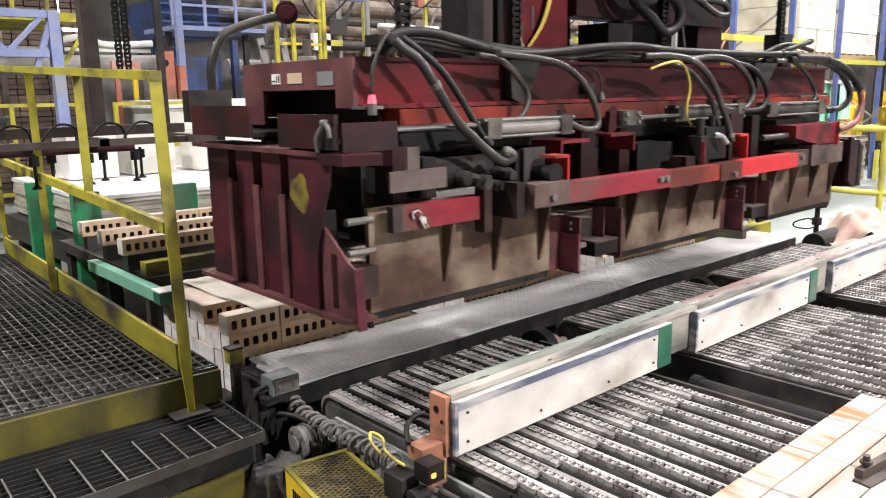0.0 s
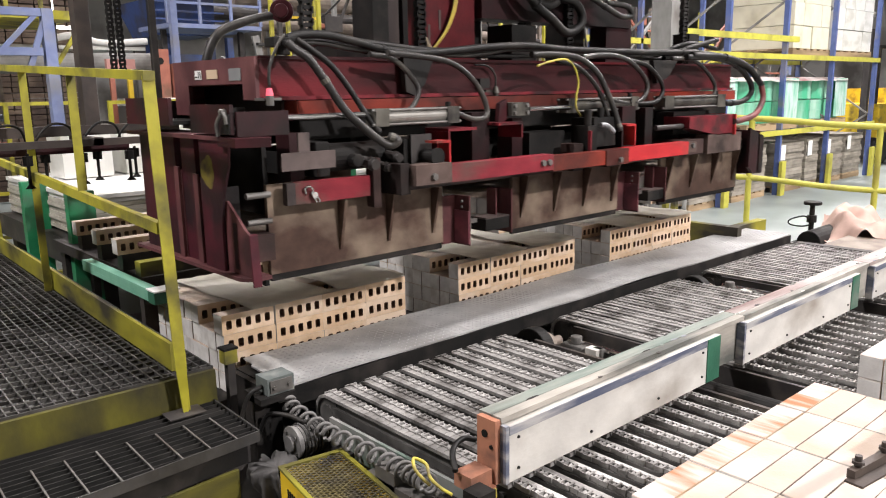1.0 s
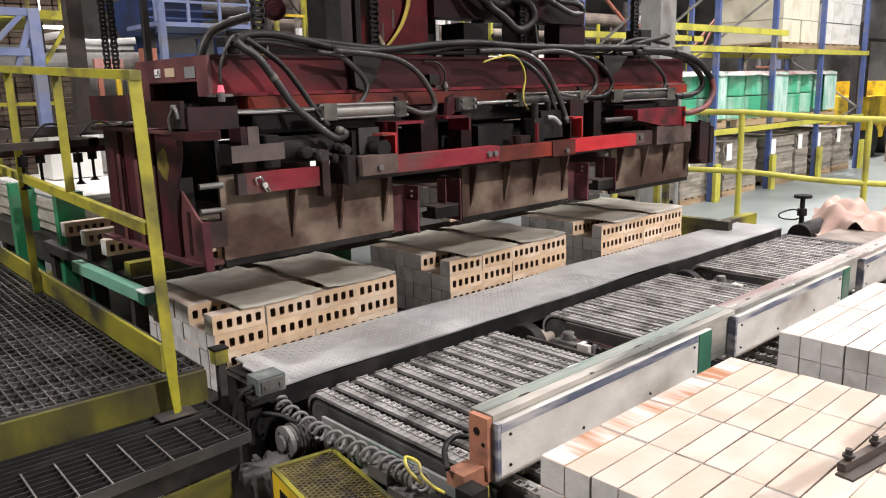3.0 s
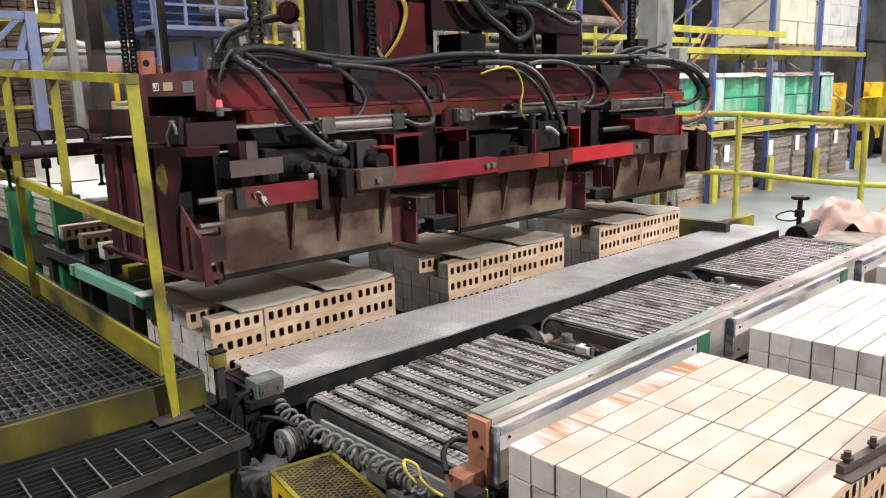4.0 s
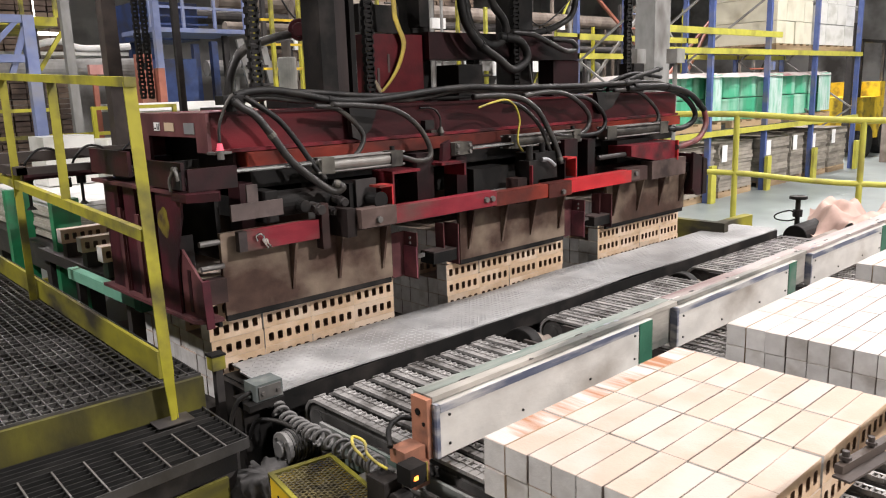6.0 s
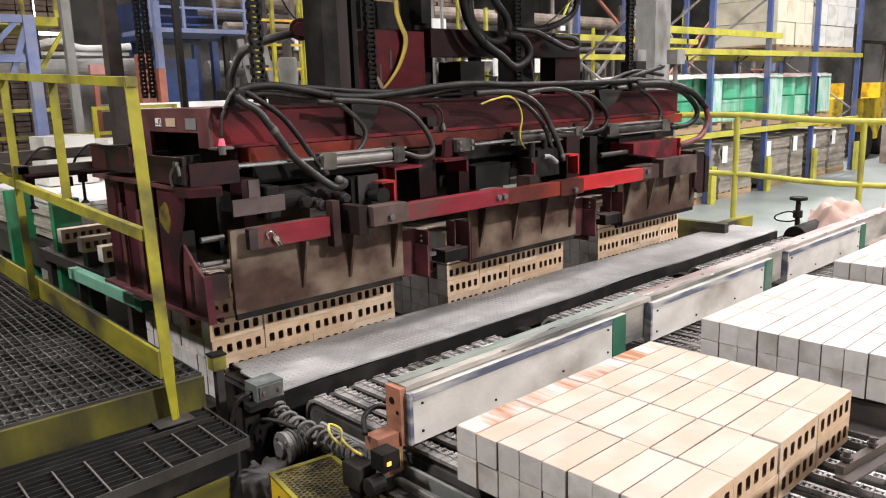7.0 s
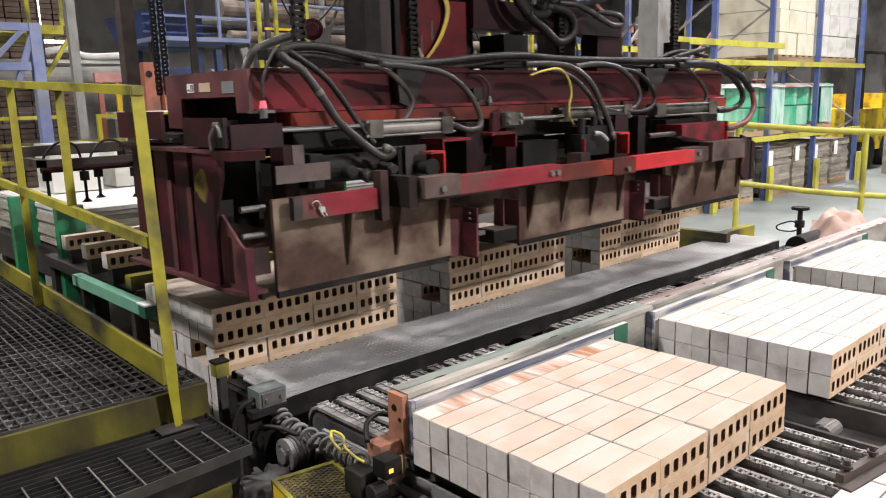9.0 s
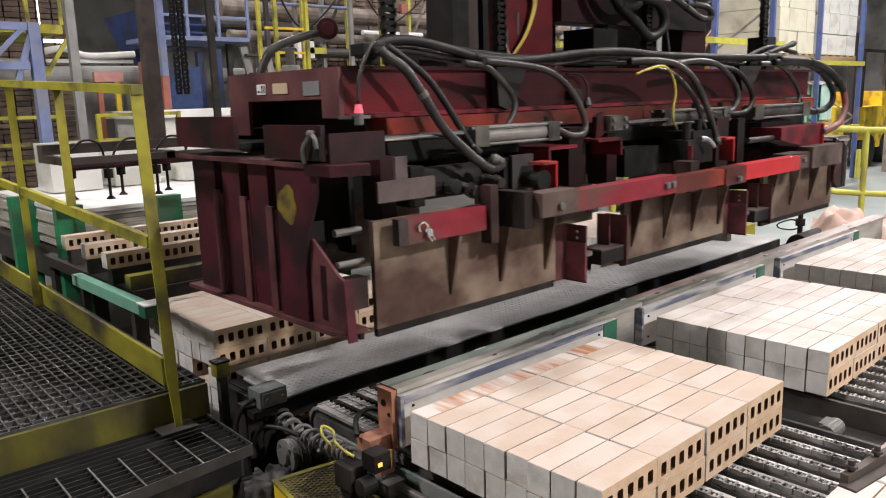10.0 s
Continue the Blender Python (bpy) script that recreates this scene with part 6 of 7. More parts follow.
for k, y in enumerate((2.47, 2.77, 3.09)):
    t = thing("brick_row", "single row of buff cored bricks on the incoming table", "bricks", "rows of loose bricks", m=pose(0.0 + 0.015 * k, y, 0.60))
    part("batten", boxes((0.02, 0.9, 0.0, 0.06, 0.0, 0.07)), DARK, t)
    for i in range(4):
        b = new("brick", CORED)
        b.parent = t
        b.matrix_local = pose(i * 0.2 + random.uniform(-0.003, 0.003), 0, 0.07)
pile = thing("sheet_pile", "pile of white sheets between green corner posts", "sheets")
for k in range(9):
    part("sheet", boxes((0.16 + 0.006 * math.sin(k * 2.1), 2.6, 3.40 + 0.008 * math.sin(k * 1.3), 4.9, 0.60 + k * 0.025, 0.622 + k * 0.025)), WHITE_SHEET if k > 6 else PAPER, pile)
part("pallet", boxes((0.1, 2.7, 3.35, 4.95, 0.44, 0.58), (0.15, 0.3, 3.4, 3.5, 0, 0.44), (2.5, 2.6, 3.4, 3.5, 0, 0.44), (0.15, 0.3, 4.8, 4.9, 0, 0.44)), DARK, pile)
for gx, gy in ((0.06, 3.28), (0.58, 3.28), (0.03, 4.0), (1.7, 3.28)):
    single("green_post", boxes((gx, gx + 0.13, gy, gy + 0.06, 0.0, 0.86)), GREEN, "bright green flat guide post at the sheet pile", "post", "green guide posts", bevel=0.004)
for k, (wx, wy, wz) in enumerate(((0.35, 4.3, 0.30), (0.75, 4.35, 0.26), (1.2, 4.3, 0.28))):
    single("white_block", boxes((wx, wx + 0.3, wy, wy + 0.3, 0.83, 0.83 + wz)), WRAP_WHITE, "white wrapped block standing on the sheet pile", "package", "white packages", bevel=0.008)

# ---- far railing ----
far_rail = thing("far_railing", "yellow pipe railing beyond the conveyor", "railing")
for rx_, ry_ in ((4.62, 2.0), (5.05, 1.24), (4.2, 2.85)):
    bm = bmesh.new()
    cyl(bm, (rx_, ry_, 0.0), (rx_, ry_, 1.02 if rx_ > 5 else 1.08), 0.022, 14)
    part("post", bm, YELLOW_CLEAN, far_rail)
bm = bmesh.new()
sweep(bm, [(4.2, 2.75, 1.10), (4.62, 2.0, 1.085), (5.05, 1.24, 1.022), (5.9, -0.3, 0.99)], 0.024, 12)
part("top_rail", bm, YELLOW_CLEAN, far_rail)
bm = bmesh.new()
sweep(bm, [(4.2, 2.75, 0.66), (4.62, 2.0, 0.635), (5.05, 1.24, 0.555), (5.9, -0.3, 0.52)], 0.022, 12)
part("middle_rail", bm, YELLOW_CLEAN, far_rail)
gate = thing("short_railing", "short yellow tube railing end by the stacks", "railing")
for rx_, ry_ in ((4.35, 2.55), (4.15, 2.35)):
    part("post", boxes((rx_ - 0.02, rx_ + 0.02, ry_ - 0.02, ry_ + 0.02, 0.0, 1.0)), YELLOW_DIRTY, gate, bevel=0.004)
part("rail", boxes((4.17, 4.33, 2.43, 2.47, 0.95, 1.0)), YELLOW, gate)

# ---- pallet racking with goods ----
rack = thing("pallet_rack", "blue and yellow pallet racking", "rack")
RX = [5.97, 6.9, 8.28, 9.68, 11.2]
for k, rx_ in enumerate(RX):
    for ry_ in (3.45, 4.55):
        part("upright", boxes((rx_ - 0.022, rx_ + 0.022, ry_ - 0.03, ry_ + 0.03, 0.0, 4.4)), BLUE_RACK, rack, bevel=0.004)
    if k:
        part("guard", boxes((rx_ - 0.055, rx_ + 0.055, 3.36, 3.40, 0.0, 0.42)), YELLOW_CLEAN, rack, "yellow column guard", bevel=0.003)
    for z in range(6):
        bm = bmesh.new()
        a, b = (3.49, 4.51) if z % 2 else (4.51, 3.49)
        beam(bm, (rx_, a, 0.2 + 0.7 * z), (rx_, b, 0.9 + 0.7 * z), 0.022, 0.022)
        part("lacing", bm, GREY, rack)
for z in (0.735, 1.63):
    for ry_ in (3.40, 4.52):
        part("load_beam", boxes((5.95, 11.25, ry_, ry_ + 0.045, z, z + 0.06)), YELLOW_CLEAN, rack, bevel=0.003)
part("load_beam", boxes((5.6, 8.55, 3.40, 3.445, 1.835, 1.90)), YELLOW_CLEAN, rack, bevel=0.003)
part("load_beam", boxes((5.6, 8.55, 4.52, 4.565, 1.835, 1.90)), YELLOW_CLEAN, rack, bevel=0.003)
for k, (a, b) in enumerate((((6.1, 4.6, 2.5), (8.2, 4.6, 1.2)), ((6.1, 4.6, 1.2), (8.2, 4.6, 2.9)), ((7.2, 4.62, 0.9), (9.7, 4.62, 2.6)), ((7.2, 4.64, 2.8), (9.0, 4.64, 1.0)), ((8.3, 4.66, 1.2), (9.8, 4.66, 2.9)))):
    bm = bmesh.new()
    beam(bm, a, b, 0.03, 0.03)
    part("brace", bm, GREY if k % 2 else TERRA, rack)


def pallet(m, w, d):
    t = thing("pallet", "plain wooden pallet under a load", "pallet", "pallets", m=m)
    for k in range(3):
        part("bearer", boxes((0.0, w, d * k / 2 * 0.92, d * k / 2 * 0.92 + 0.08, 0.0, 0.06)), WOOD, t)
    for k in range(6):
        x = (w - 0.1) * k / 5
        part("slat", boxes((x, x + 0.1, 0.0, d, 0.06, 0.08)), WOOD, t)
    return t


for k, (x0, x1, h) in enumerate(((6.35, 7.15, 0.60), (7.28, 8.10, 0.62), (8.42, 9.12, 0.60), (9.2, 9.58, 0.62), (9.8, 10.4, 0.60), (10.5, 11.1, 0.62))):
    pallet(pose(x0, 3.5, 0), x1 - x0, 0.9)
    s = thing("cardboard_stack", "stack of flat brown cardboard with a white label", "cardboard", "cardboard stacks", m=pose(x0, 3.5, 0.08))
    n = 13
    for j in range(n):
        dx, dy = random.uniform(-0.012, 0.012), random.uniform(-0.012, 0.012)
        part("board", boxes((dx, x1 - x0 + dx, dy, 0.9 + dy, h * 0.9 * j / n, h * 0.9 * (j + 0.93) / n)), CARTON, s)
    part("label", boxes((0.02, 0.14, -0.022, -0.018, h * 0.55, h * 0.86)), LABEL, s, "white paper label")
COVER = surface("pale_film_cover", (0.52, 0.47, 0.46), (0.66, 0.62, 0.60), 0.3, dirt=(0.30, 0.13, 0.13), dirt_scale=3, dirt_at=0.62, coat=0.4)
FILM = surface("milky_stretch_film", (0.50, 0.66, 0.60), (0.66, 0.76, 0.72), 0.2, scale=5, dirt=(0.22, 0.52, 0.38), dirt_scale=5, dirt_at=0.52, stretch=(2, 2, 0.6), coat=0.6)
for x0, w in ((6.1, 1.15), (7.5, 1.32), (9.05, 1.32)):
    pallet(pose(x0, 3.48, 0.80), w, 1.0)
    s = thing("wrapped_pallet", "green drums on a pallet, wrapped in clear film", "pallet load", "green wrapped loads", m=pose(x0, 3.5, 0.88) @ Matrix.Diagonal((1, 1, 1.06, 1)))
    for i in range(3):
        for j in range(2):
            for lay in range(2):
                bm = bmesh.new()
                cx, cy, r = w * (i + 0.5) / 3, 0.25 + 0.46 * j, w / 3 * 0.48
                cyl(bm, (cx, cy, 0.25 * lay), (cx, cy, 0.25 * lay + 0.24), r, 20)
                for zz in (0.01, 0.11, 0.21):
                    cyl(bm, (cx, cy, 0.25 * lay + zz), (cx, cy, 0.25 * lay + zz + 0.014), r + 0.006, 20)
                part("drum", bm, WRAP_GREEN, s)
    part("film", boxes((w * 0.70, w + 0.012, -0.004, 0.0, 0.02, 0.50), (w + 0.006, w + 0.012, 0.0, 0.93, 0.02, 0.50)), FILM, s, "milky gathered stretch film", bevel=0.001)
    bm = bmesh.new()
    bmesh.ops.create_grid(bm, x_segments=24, y_segments=12, size=0.5)
    for vert in bm.verts:
        x, y = vert.co.x, vert.co.y
        edge = max(abs(x), abs(y))
        vert.co = Vector((w * (0.5 + x * 1.06), 0.47 + y * 1.0, 0.515 + 0.012 * noise.noise(Vector((x * 7, y * 7, x0))) - (0.045 if edge > 0.46 else 0.0)))
    part("cover", bm, COVER, s, "crumpled pale cover sheet", smooth=True)
for x0, w, h, mat, lab in ((8.6, 1.08, 1.1, WRAP_TAN, "tan wrapped cartons on the upper rack"), (9.8, 1.35, 1.1, WRAP_WHITE, "white film-wrapped load on the upper rack")):
    pallet(pose(x0, 3.5, 1.695), w, 0.95)
    s = thing("carton_load", lab, "pallet load", m=pose(x0, 3.5, 1.775))
    for i in range(4):
        for j in range(4):
            part("carton", boxes((w * i / 4 + 0.004, w * (i + 1) / 4 - 0.004, random.uniform(0, 0.02), 0.9, h * j / 4 + 0.003, h * (j + 1) / 4 - 0.003)), mat, s, bevel=0.01)

# far things at the right end
bm = bmesh.new()
box(bm, 12.3, 12.6, 3.1, 3.4, 0, 4.5)
single("brown_column", bm, BROWN_GREY, "dusty brown building column", "column", kind="structure", bevel=0.01)
lift = thing("yellow_lift_truck", "yellow forklift parked behind the racking", "forklift", m=pose(12.9, 3.9, 0))
part("body", boxes((0, 1.3, 0, 1.0, 0.3, 1.0), (0.9, 1.35, 0.05, 0.95, 1.0, 1.25)), YELLOW_WARM, lift, bevel=0.06)
part("mast", boxes((-0.2, -0.1, 0.15, 0.25, 0.1, 2.2), (-0.2, -0.1, 0.75, 0.85, 0.1, 2.2), (0.1, 1.2, 0.1, 0.16, 1.9, 1.95), (0.1, 1.2, 0.84, 0.9, 1.9, 1.95), (0.1, 0.15, 0.1, 0.15, 1.0, 1.9), (1.15, 1.2, 0.1, 0.15, 1.2, 1.9)), DARK, lift)
for wx in (0.2, 1.05):
    bm = bmesh.new()
    cyl(bm, (wx, -0.04, 0.27), (wx, 0.16, 0.27), 0.27, 22)
    part("wheel", bm, RUBBER, lift, bevel=0.02)
single("grey_column", boxes((5.05, 5.30, 3.0, 3.2, 0, 4.4)), GREY, "grey steel building column behind the gripper", "column", kind="structure", bevel=0.008)
eb = thing("electric_boxes", "grey electric boxes on conduits by the column", "box")
for bx, by in ((4.55, 2.85), (4.95, 2.72)):
    part("case", boxes((bx, bx + 0.13, by, by + 0.1, 1.50, 1.62)), GREY, eb, bevel=0.01)
    bm = bmesh.new()
    cyl(bm, (bx + 0.06, by + 0.05, 0), (bx + 0.06, by + 0.05, 1.5), 0.02, 10)
    part("conduit", bm, GREY, eb)

# ---- left and centre background: steelwork, platforms and machines ----
frame_blue = thing("blue_portal", "pale blue welded steel portal frame", "frame")
part("column", boxes((0.465, 0.535, 4.80, 4.87, 0, 1.90)), LIGHT_BLUE, frame_blue, bevel=0.006)
part("head_beam", boxes((-1.6, 0.463, 4.81, 4.86, 1.85, 1.90)), LIGHT_BLUE, frame_blue, bevel=0.005)
part("tie_beam", boxes((-1.6, 0.45, 4.8, 4.88, 1.60, 1.65)), LIGHT_BLUE, frame_blue, bevel=0.005)
for k in range(6):
    bm = bmesh.new()
    beam(bm, (0.45 - 0.24 * k, 4.83, 1.88 if k % 2 == 0 else 1.63), (0.45 - 0.24 * (k + 1), 4.83, 1.63 if k % 2 == 0 else 1.88), 0.03, 0.03)
    part("lacing_bar", bm, LIGHT_BLUE, frame_blue)
bm = bmesh.new()
beam(bm, (0.49, 4.83, 1.85), (0.36, 4.83, 1.5), 0.03, 0.035)
part("knee_brace", bm, LIGHT_BLUE, frame_blue)
part("column", boxes((-1.6, -1.5, 4.78, 4.9, 0, 1.92)), LIGHT_BLUE, frame_blue, bevel=0.006)
single("grey_pillar", boxes((0.965, 1.03, 5.6, 5.66, 0, 4.2)), GREY, "grey steel pillar", "column", kind="structure", bevel=0.006)


def railed_platform(name, label, x0, x1, y0, y1, z, deck, railmat, legs=True, rails=3, hgt=1.0, gap=0.55, thick=0.12):
    t = thing(name, label, "platform")
    part("deck", boxes((x0, x1, y0, y1, z - thick, z)), deck, t, bevel=0.004)
    n = max(2, int((x1 - x0) / gap))
    for k in range(n + 1):
        x = x0 + (x1 - x0) * k / n
        part("post", boxes((x - 0.014, x + 0.014, y0, y0 + 0.03, z, z + hgt)), railmat, t)
    for k in range(rails):
        zz = z + hgt * (k + 1) / rails
        part("rail", boxes((x0, x1, y0 + 0.005, y0 + 0.028, zz - 0.025, zz)), railmat, t)
    if legs:
        for x in (x0 + 0.05, x1 - 0.12):
            part("leg", boxes((x, x + 0.05, y0 + 0.3, y0 + 0.35, 0, z - thick)), DARK, t)
    return t


railed_platform("yellow_platform", "yellow steel mezzanine with a tube railing", -2.2, 1.07, 6.05, 7.2, 2.015, YELLOW, YELLOW, gap=0.24, thick=0.07)
bm = bmesh.new()
beam(bm, (1.1, 6.07, 1.9), (0.9, 6.07, 1.6), 0.03, 0.03)
single("yellow_brace", bm, YELLOW, "yellow diagonal brace under the mezzanine", "brace")
railed_platform("blue_platform", "blue steel gangway with pale railing", 2.30, 3.36, 7.1, 7.9, 2.06, LIGHT_BLUE, LIGHT_BLUE, rails=2, hgt=0.44, gap=0.34, thick=0.045)
railed_platform("low_yellow_fence", "low yellow safety railing along the aisle", -2.4, 0.75, 5.3, 5.36, 0.05, YELLOW, YELLOW, legs=False, rails=4, hgt=1.25, gap=0.45, thick=0.05)
railed_platform("low_yellow_fence", "low yellow safety railing along the aisle", 0.9, 1.5, 4.96, 5.02, 0.05, YELLOW, YELLOW, legs=False, rails=4, hgt=1.25, gap=0.3, thick=0.05)
railed_platform("aisle_railing", "bright yellow aisle railing behind the sheet pile", -0.9, 1.1, 5.0, 5.04, 0.05, YELLOW, YELLOW, legs=False, rails=1, hgt=1.07, gap=0.7, thick=0.05)
hopper = thing("blue_hopper", "large blue steel hopper on legs", "hopper")
bm = bmesh.new()
vs = [bm.verts.new(q) for q in ((2.65, 8.2, 2.02), (3.35, 8.2, 2.02), (3.35, 9.0, 2.02), (2.65, 9.0, 2.02), (2.55, 8.0, 2.42), (3.25, 8.0, 2.42), (3.25, 9.2, 2.42), (2.55, 9.2, 2.42))]
for q in ((3, 2, 1, 0), (4, 5, 6, 7), (0, 1, 5, 4), (1, 2, 6, 5), (2, 3, 7, 6), (3, 0, 4, 7)):
    bm.faces.new([vs[i] for i in q])
part("bin", bm, BLUE, hopper, bevel=0.02)
for zz in (2.08, 2.17, 2.26, 2.36):
    part("rib", boxes((2.52, 3.36, 7.965, 7.995, zz, zz + 0.02)), BLUE, hopper)
for lx, ly in ((2.75, 8.3), (3.55, 8.3), (2.75, 8.8), (3.55, 8.8)):
    part("leg", boxes((lx, lx + 0.08, ly, ly + 0.08, 0, 2.02)), BLUE, hopper)
single("pale_column", boxes((1.94, 2.0, 6.2, 6.26, 0, 3.2)), LIGHT_BLUE, "pale blue slender steel column", "column", bevel=0.004)
single("blue_cabinet", boxes((2.15, 2.5, 6.6, 6.9, 0, 1.72)), BLUE, "blue steel machine cabinet with a door", "cabinet", bevel=0.01)
stair = thing("blue_stair", "steep dark stair up to the gangway", "stair")
for k in range(9):
    part("tread", boxes((3.2 + 0.045 * k, 3.45 + 0.045 * k, 6.9, 7.05, 1.85 - 0.2 * k, 1.875 - 0.2 * k)), DARK, stair)
for dx in (0.0, 0.27):
    bm = bmesh.new()
    beam(bm, (3.2 + dx, 6.97, 1.95), (3.6 + dx, 6.97, 0.0), 0.03, 0.08)
    part("stringer", bm, GREY, stair)
drum = thing("pipe_conveyor", "long grey pipe conveyor under the mezzanine", "conveyor")
bm = bmesh.new()
cyl(bm, (-1.2, 6.6, 1.60), (1.75, 6.25, 1.62), 0.085, 20)
part("pipe", bm, GREY, drum)
part("tray", boxes((-1.2, 1.8, 6.5, 6.9, 1.74, 1.77)), WRAP_WHITE, drum, "white dusty tray", bevel=0.005)
bm = bmesh.new()
sweep(bm, [(0.9, 6.5, 1.80), (1.2, 6.5, 1.86), (1.4, 6.5, 1.80), (1.8, 6.45, 1.82)], 0.03, 10)
part("white_hose", bm, LABEL, drum, "white corrugated hose")
for x in (-1.0, 0.3, 1.72):
    part("support", boxes((x, x + 0.05, 6.55, 6.6, 0, 1.74)), GREY, drum)
single("tube_lamp", boxes((1.15, 1.75, 7.9, 7.94, 2.02, 2.05), (1.44, 1.45, 7.91, 7.92, 2.05, HALL_Z)), TUBE_GLOW, "bright fluorescent tube lamp far back", "lamp")
single("tube_lamp", boxes((0.2, 0.7, 9.0, 9.04, 2.22, 2.25), (0.44, 0.45, 9.01, 9.02, 2.25, HALL_Z)), TUBE_GLOW, "bright fluorescent tube lamp far back", "lamp")
mach = thing("white_machine", "low white packing machine with a red panel", "machine")
part("body", boxes((1.35, 2.6, 5.3, 5.9, 0.0, 1.25)), WRAP_WHITE, mach, bevel=0.02)
part("deck", boxes((1.3, 2.7, 5.25, 5.95, 1.25, 1.31)), LABEL, mach, bevel=0.01)
rm = thing("red_machine", "rust red machine head with a round eye", "machine")
part("head", boxes((1.62, 1.74, 5.85, 5.95, 1.3, 1.72)), TERRA, rm, bevel=0.01)
part("cheek", boxes((1.76, 1.82, 5.8, 5.92, 1.3, 1.6)), TERRA, rm, bevel=0.01)
bm = bmesh.new()
cyl(bm, (1.66, 5.845, 1.62), (1.66, 5.85, 1.62), 0.03, 14)
part("eye", bm, BLACK, rm)
crate = thing("pink_crossbar", "faded pink slotted crossbar on a stand", "beam")
part("bar", boxes((1.28, 1.52, 6.05, 6.1, 1.56, 1.64)), surface("faded_red_beam", (0.42, 0.2, 0.18), (0.52, 0.27, 0.24), 0.5), crate, bevel=0.004)
part("stand", boxes((1.3, 1.34, 6.06, 6.09, 0, 1.56)), TERRA, crate)
part("stand", boxes((1.45, 1.49, 6.06, 6.09, 0, 1.56)), YELLOW_WARM, crate)
# yellow posts, ladders and steelwork behind the gripper
yf = thing("yellow_gantry", "yellow tube gantry with uprights behind the gripper", "gantry")
for x, y in ((2.35, 5.15), (2.42, 5.0), (2.66, 4.9), (2.72, 5.05)):
    part("upright", boxes((x, x + 0.03, y, y + 0.03, 0, 3.0)), YELLOW, yf)
for z in (1.35, 1.55, 1.75, 1.95):
    part("rail", boxes((2.35, 2.75, 5.04, 5.06, z, z + 0.02)), YELLOW_WARM, yf)
gt = thing("grey_tank", "grey-green dusty tank behind the gripper", "tank")
bm = bmesh.new()
cyl(bm, (1.72, 3.68, 0.0), (1.72, 3.68, 1.58), 0.06, 22)
part("shell", bm, surface("dusty_tank", (0.14, 0.145, 0.13), (0.22, 0.225, 0.2), 0.5, dirt=(0.28, 0.27, 0.24)), gt, bevel=0.01)
bm = bmesh.new()
cyl(bm, (1.72, 3.68, 1.58), (1.72, 3.68, 1.68), 0.03, 18)
part("neck", bm, DARK, gt)
for k, (x0, x1, y0, y1, z0, z1, mat, lab) in enumerate((
        (3.9, 5.0, 6.0, 7.0, 0.0, 1.5, BROWN_GREY, "brown dusty machine housing"), (5.4, 6.6, 6.2, 7.4, 0.0, 1.35, DARK, "dark machine housing"),
        (4.6, 5.2, 5.2, 5.8, 0.0, 1.35, GREY, "grey control cabinet"), (6.8, 8.4, 6.5, 7.5, 0.0, 1.4, BROWN_GREY, "brown dusty machine housing"),
        (8.8, 10.4, 6.8, 7.8, 0.0, 1.2, RED, "red parked machine"), (-0.6, 0.6, 8.2, 9.2, 0.0, 1.5, BROWN_GREY, "brown dusty machine housing"),
        (-3.0, -1.2, 7.8, 9.0, 0.0, 1.5, GREY, "grey control cabinet"), (10.8, 12.0, 6.2, 7.0, 0.0, 1.5, BROWN_GREY, "brown dusty machine housing"))):
    t = thing("machine_housing", lab + " with panel doors", "machine", m=pose(x0, y0, 0))
    w, d, h = x1 - x0, y1 - y0, z1
    part("housing", boxes((0, w, 0, d, 0.08, h)), mat, t, bevel=0.015)
    part("plinth", boxes((0.03, w - 0.03, 0.03, d - 0.03, 0, 0.08)), DARK, t)
    n = max(2, int(w / 0.4))
    for i in range(n):
        part("door", boxes((w * i / n + 0.02, w * (i + 1) / n - 0.02, -0.012, 0.0, 0.15, h - 0.08)), mat, t, bevel=0.003)
        part("door_handle", boxes((w * i / n + 0.05, w * i / n + 0.07, -0.03, -0.012, h * 0.5, h * 0.5 + 0.12)), DARK, t)
    part("pipe", boxes((w * 0.3, w * 0.34, d * 0.4, d * 0.44, h, h + 1.4)), GREY, t)
    part("pipe", boxes((w * 0.7, w * 0.73, d * 0.4, d * 0.44, h, h + 1.1)), YELLOW, t)
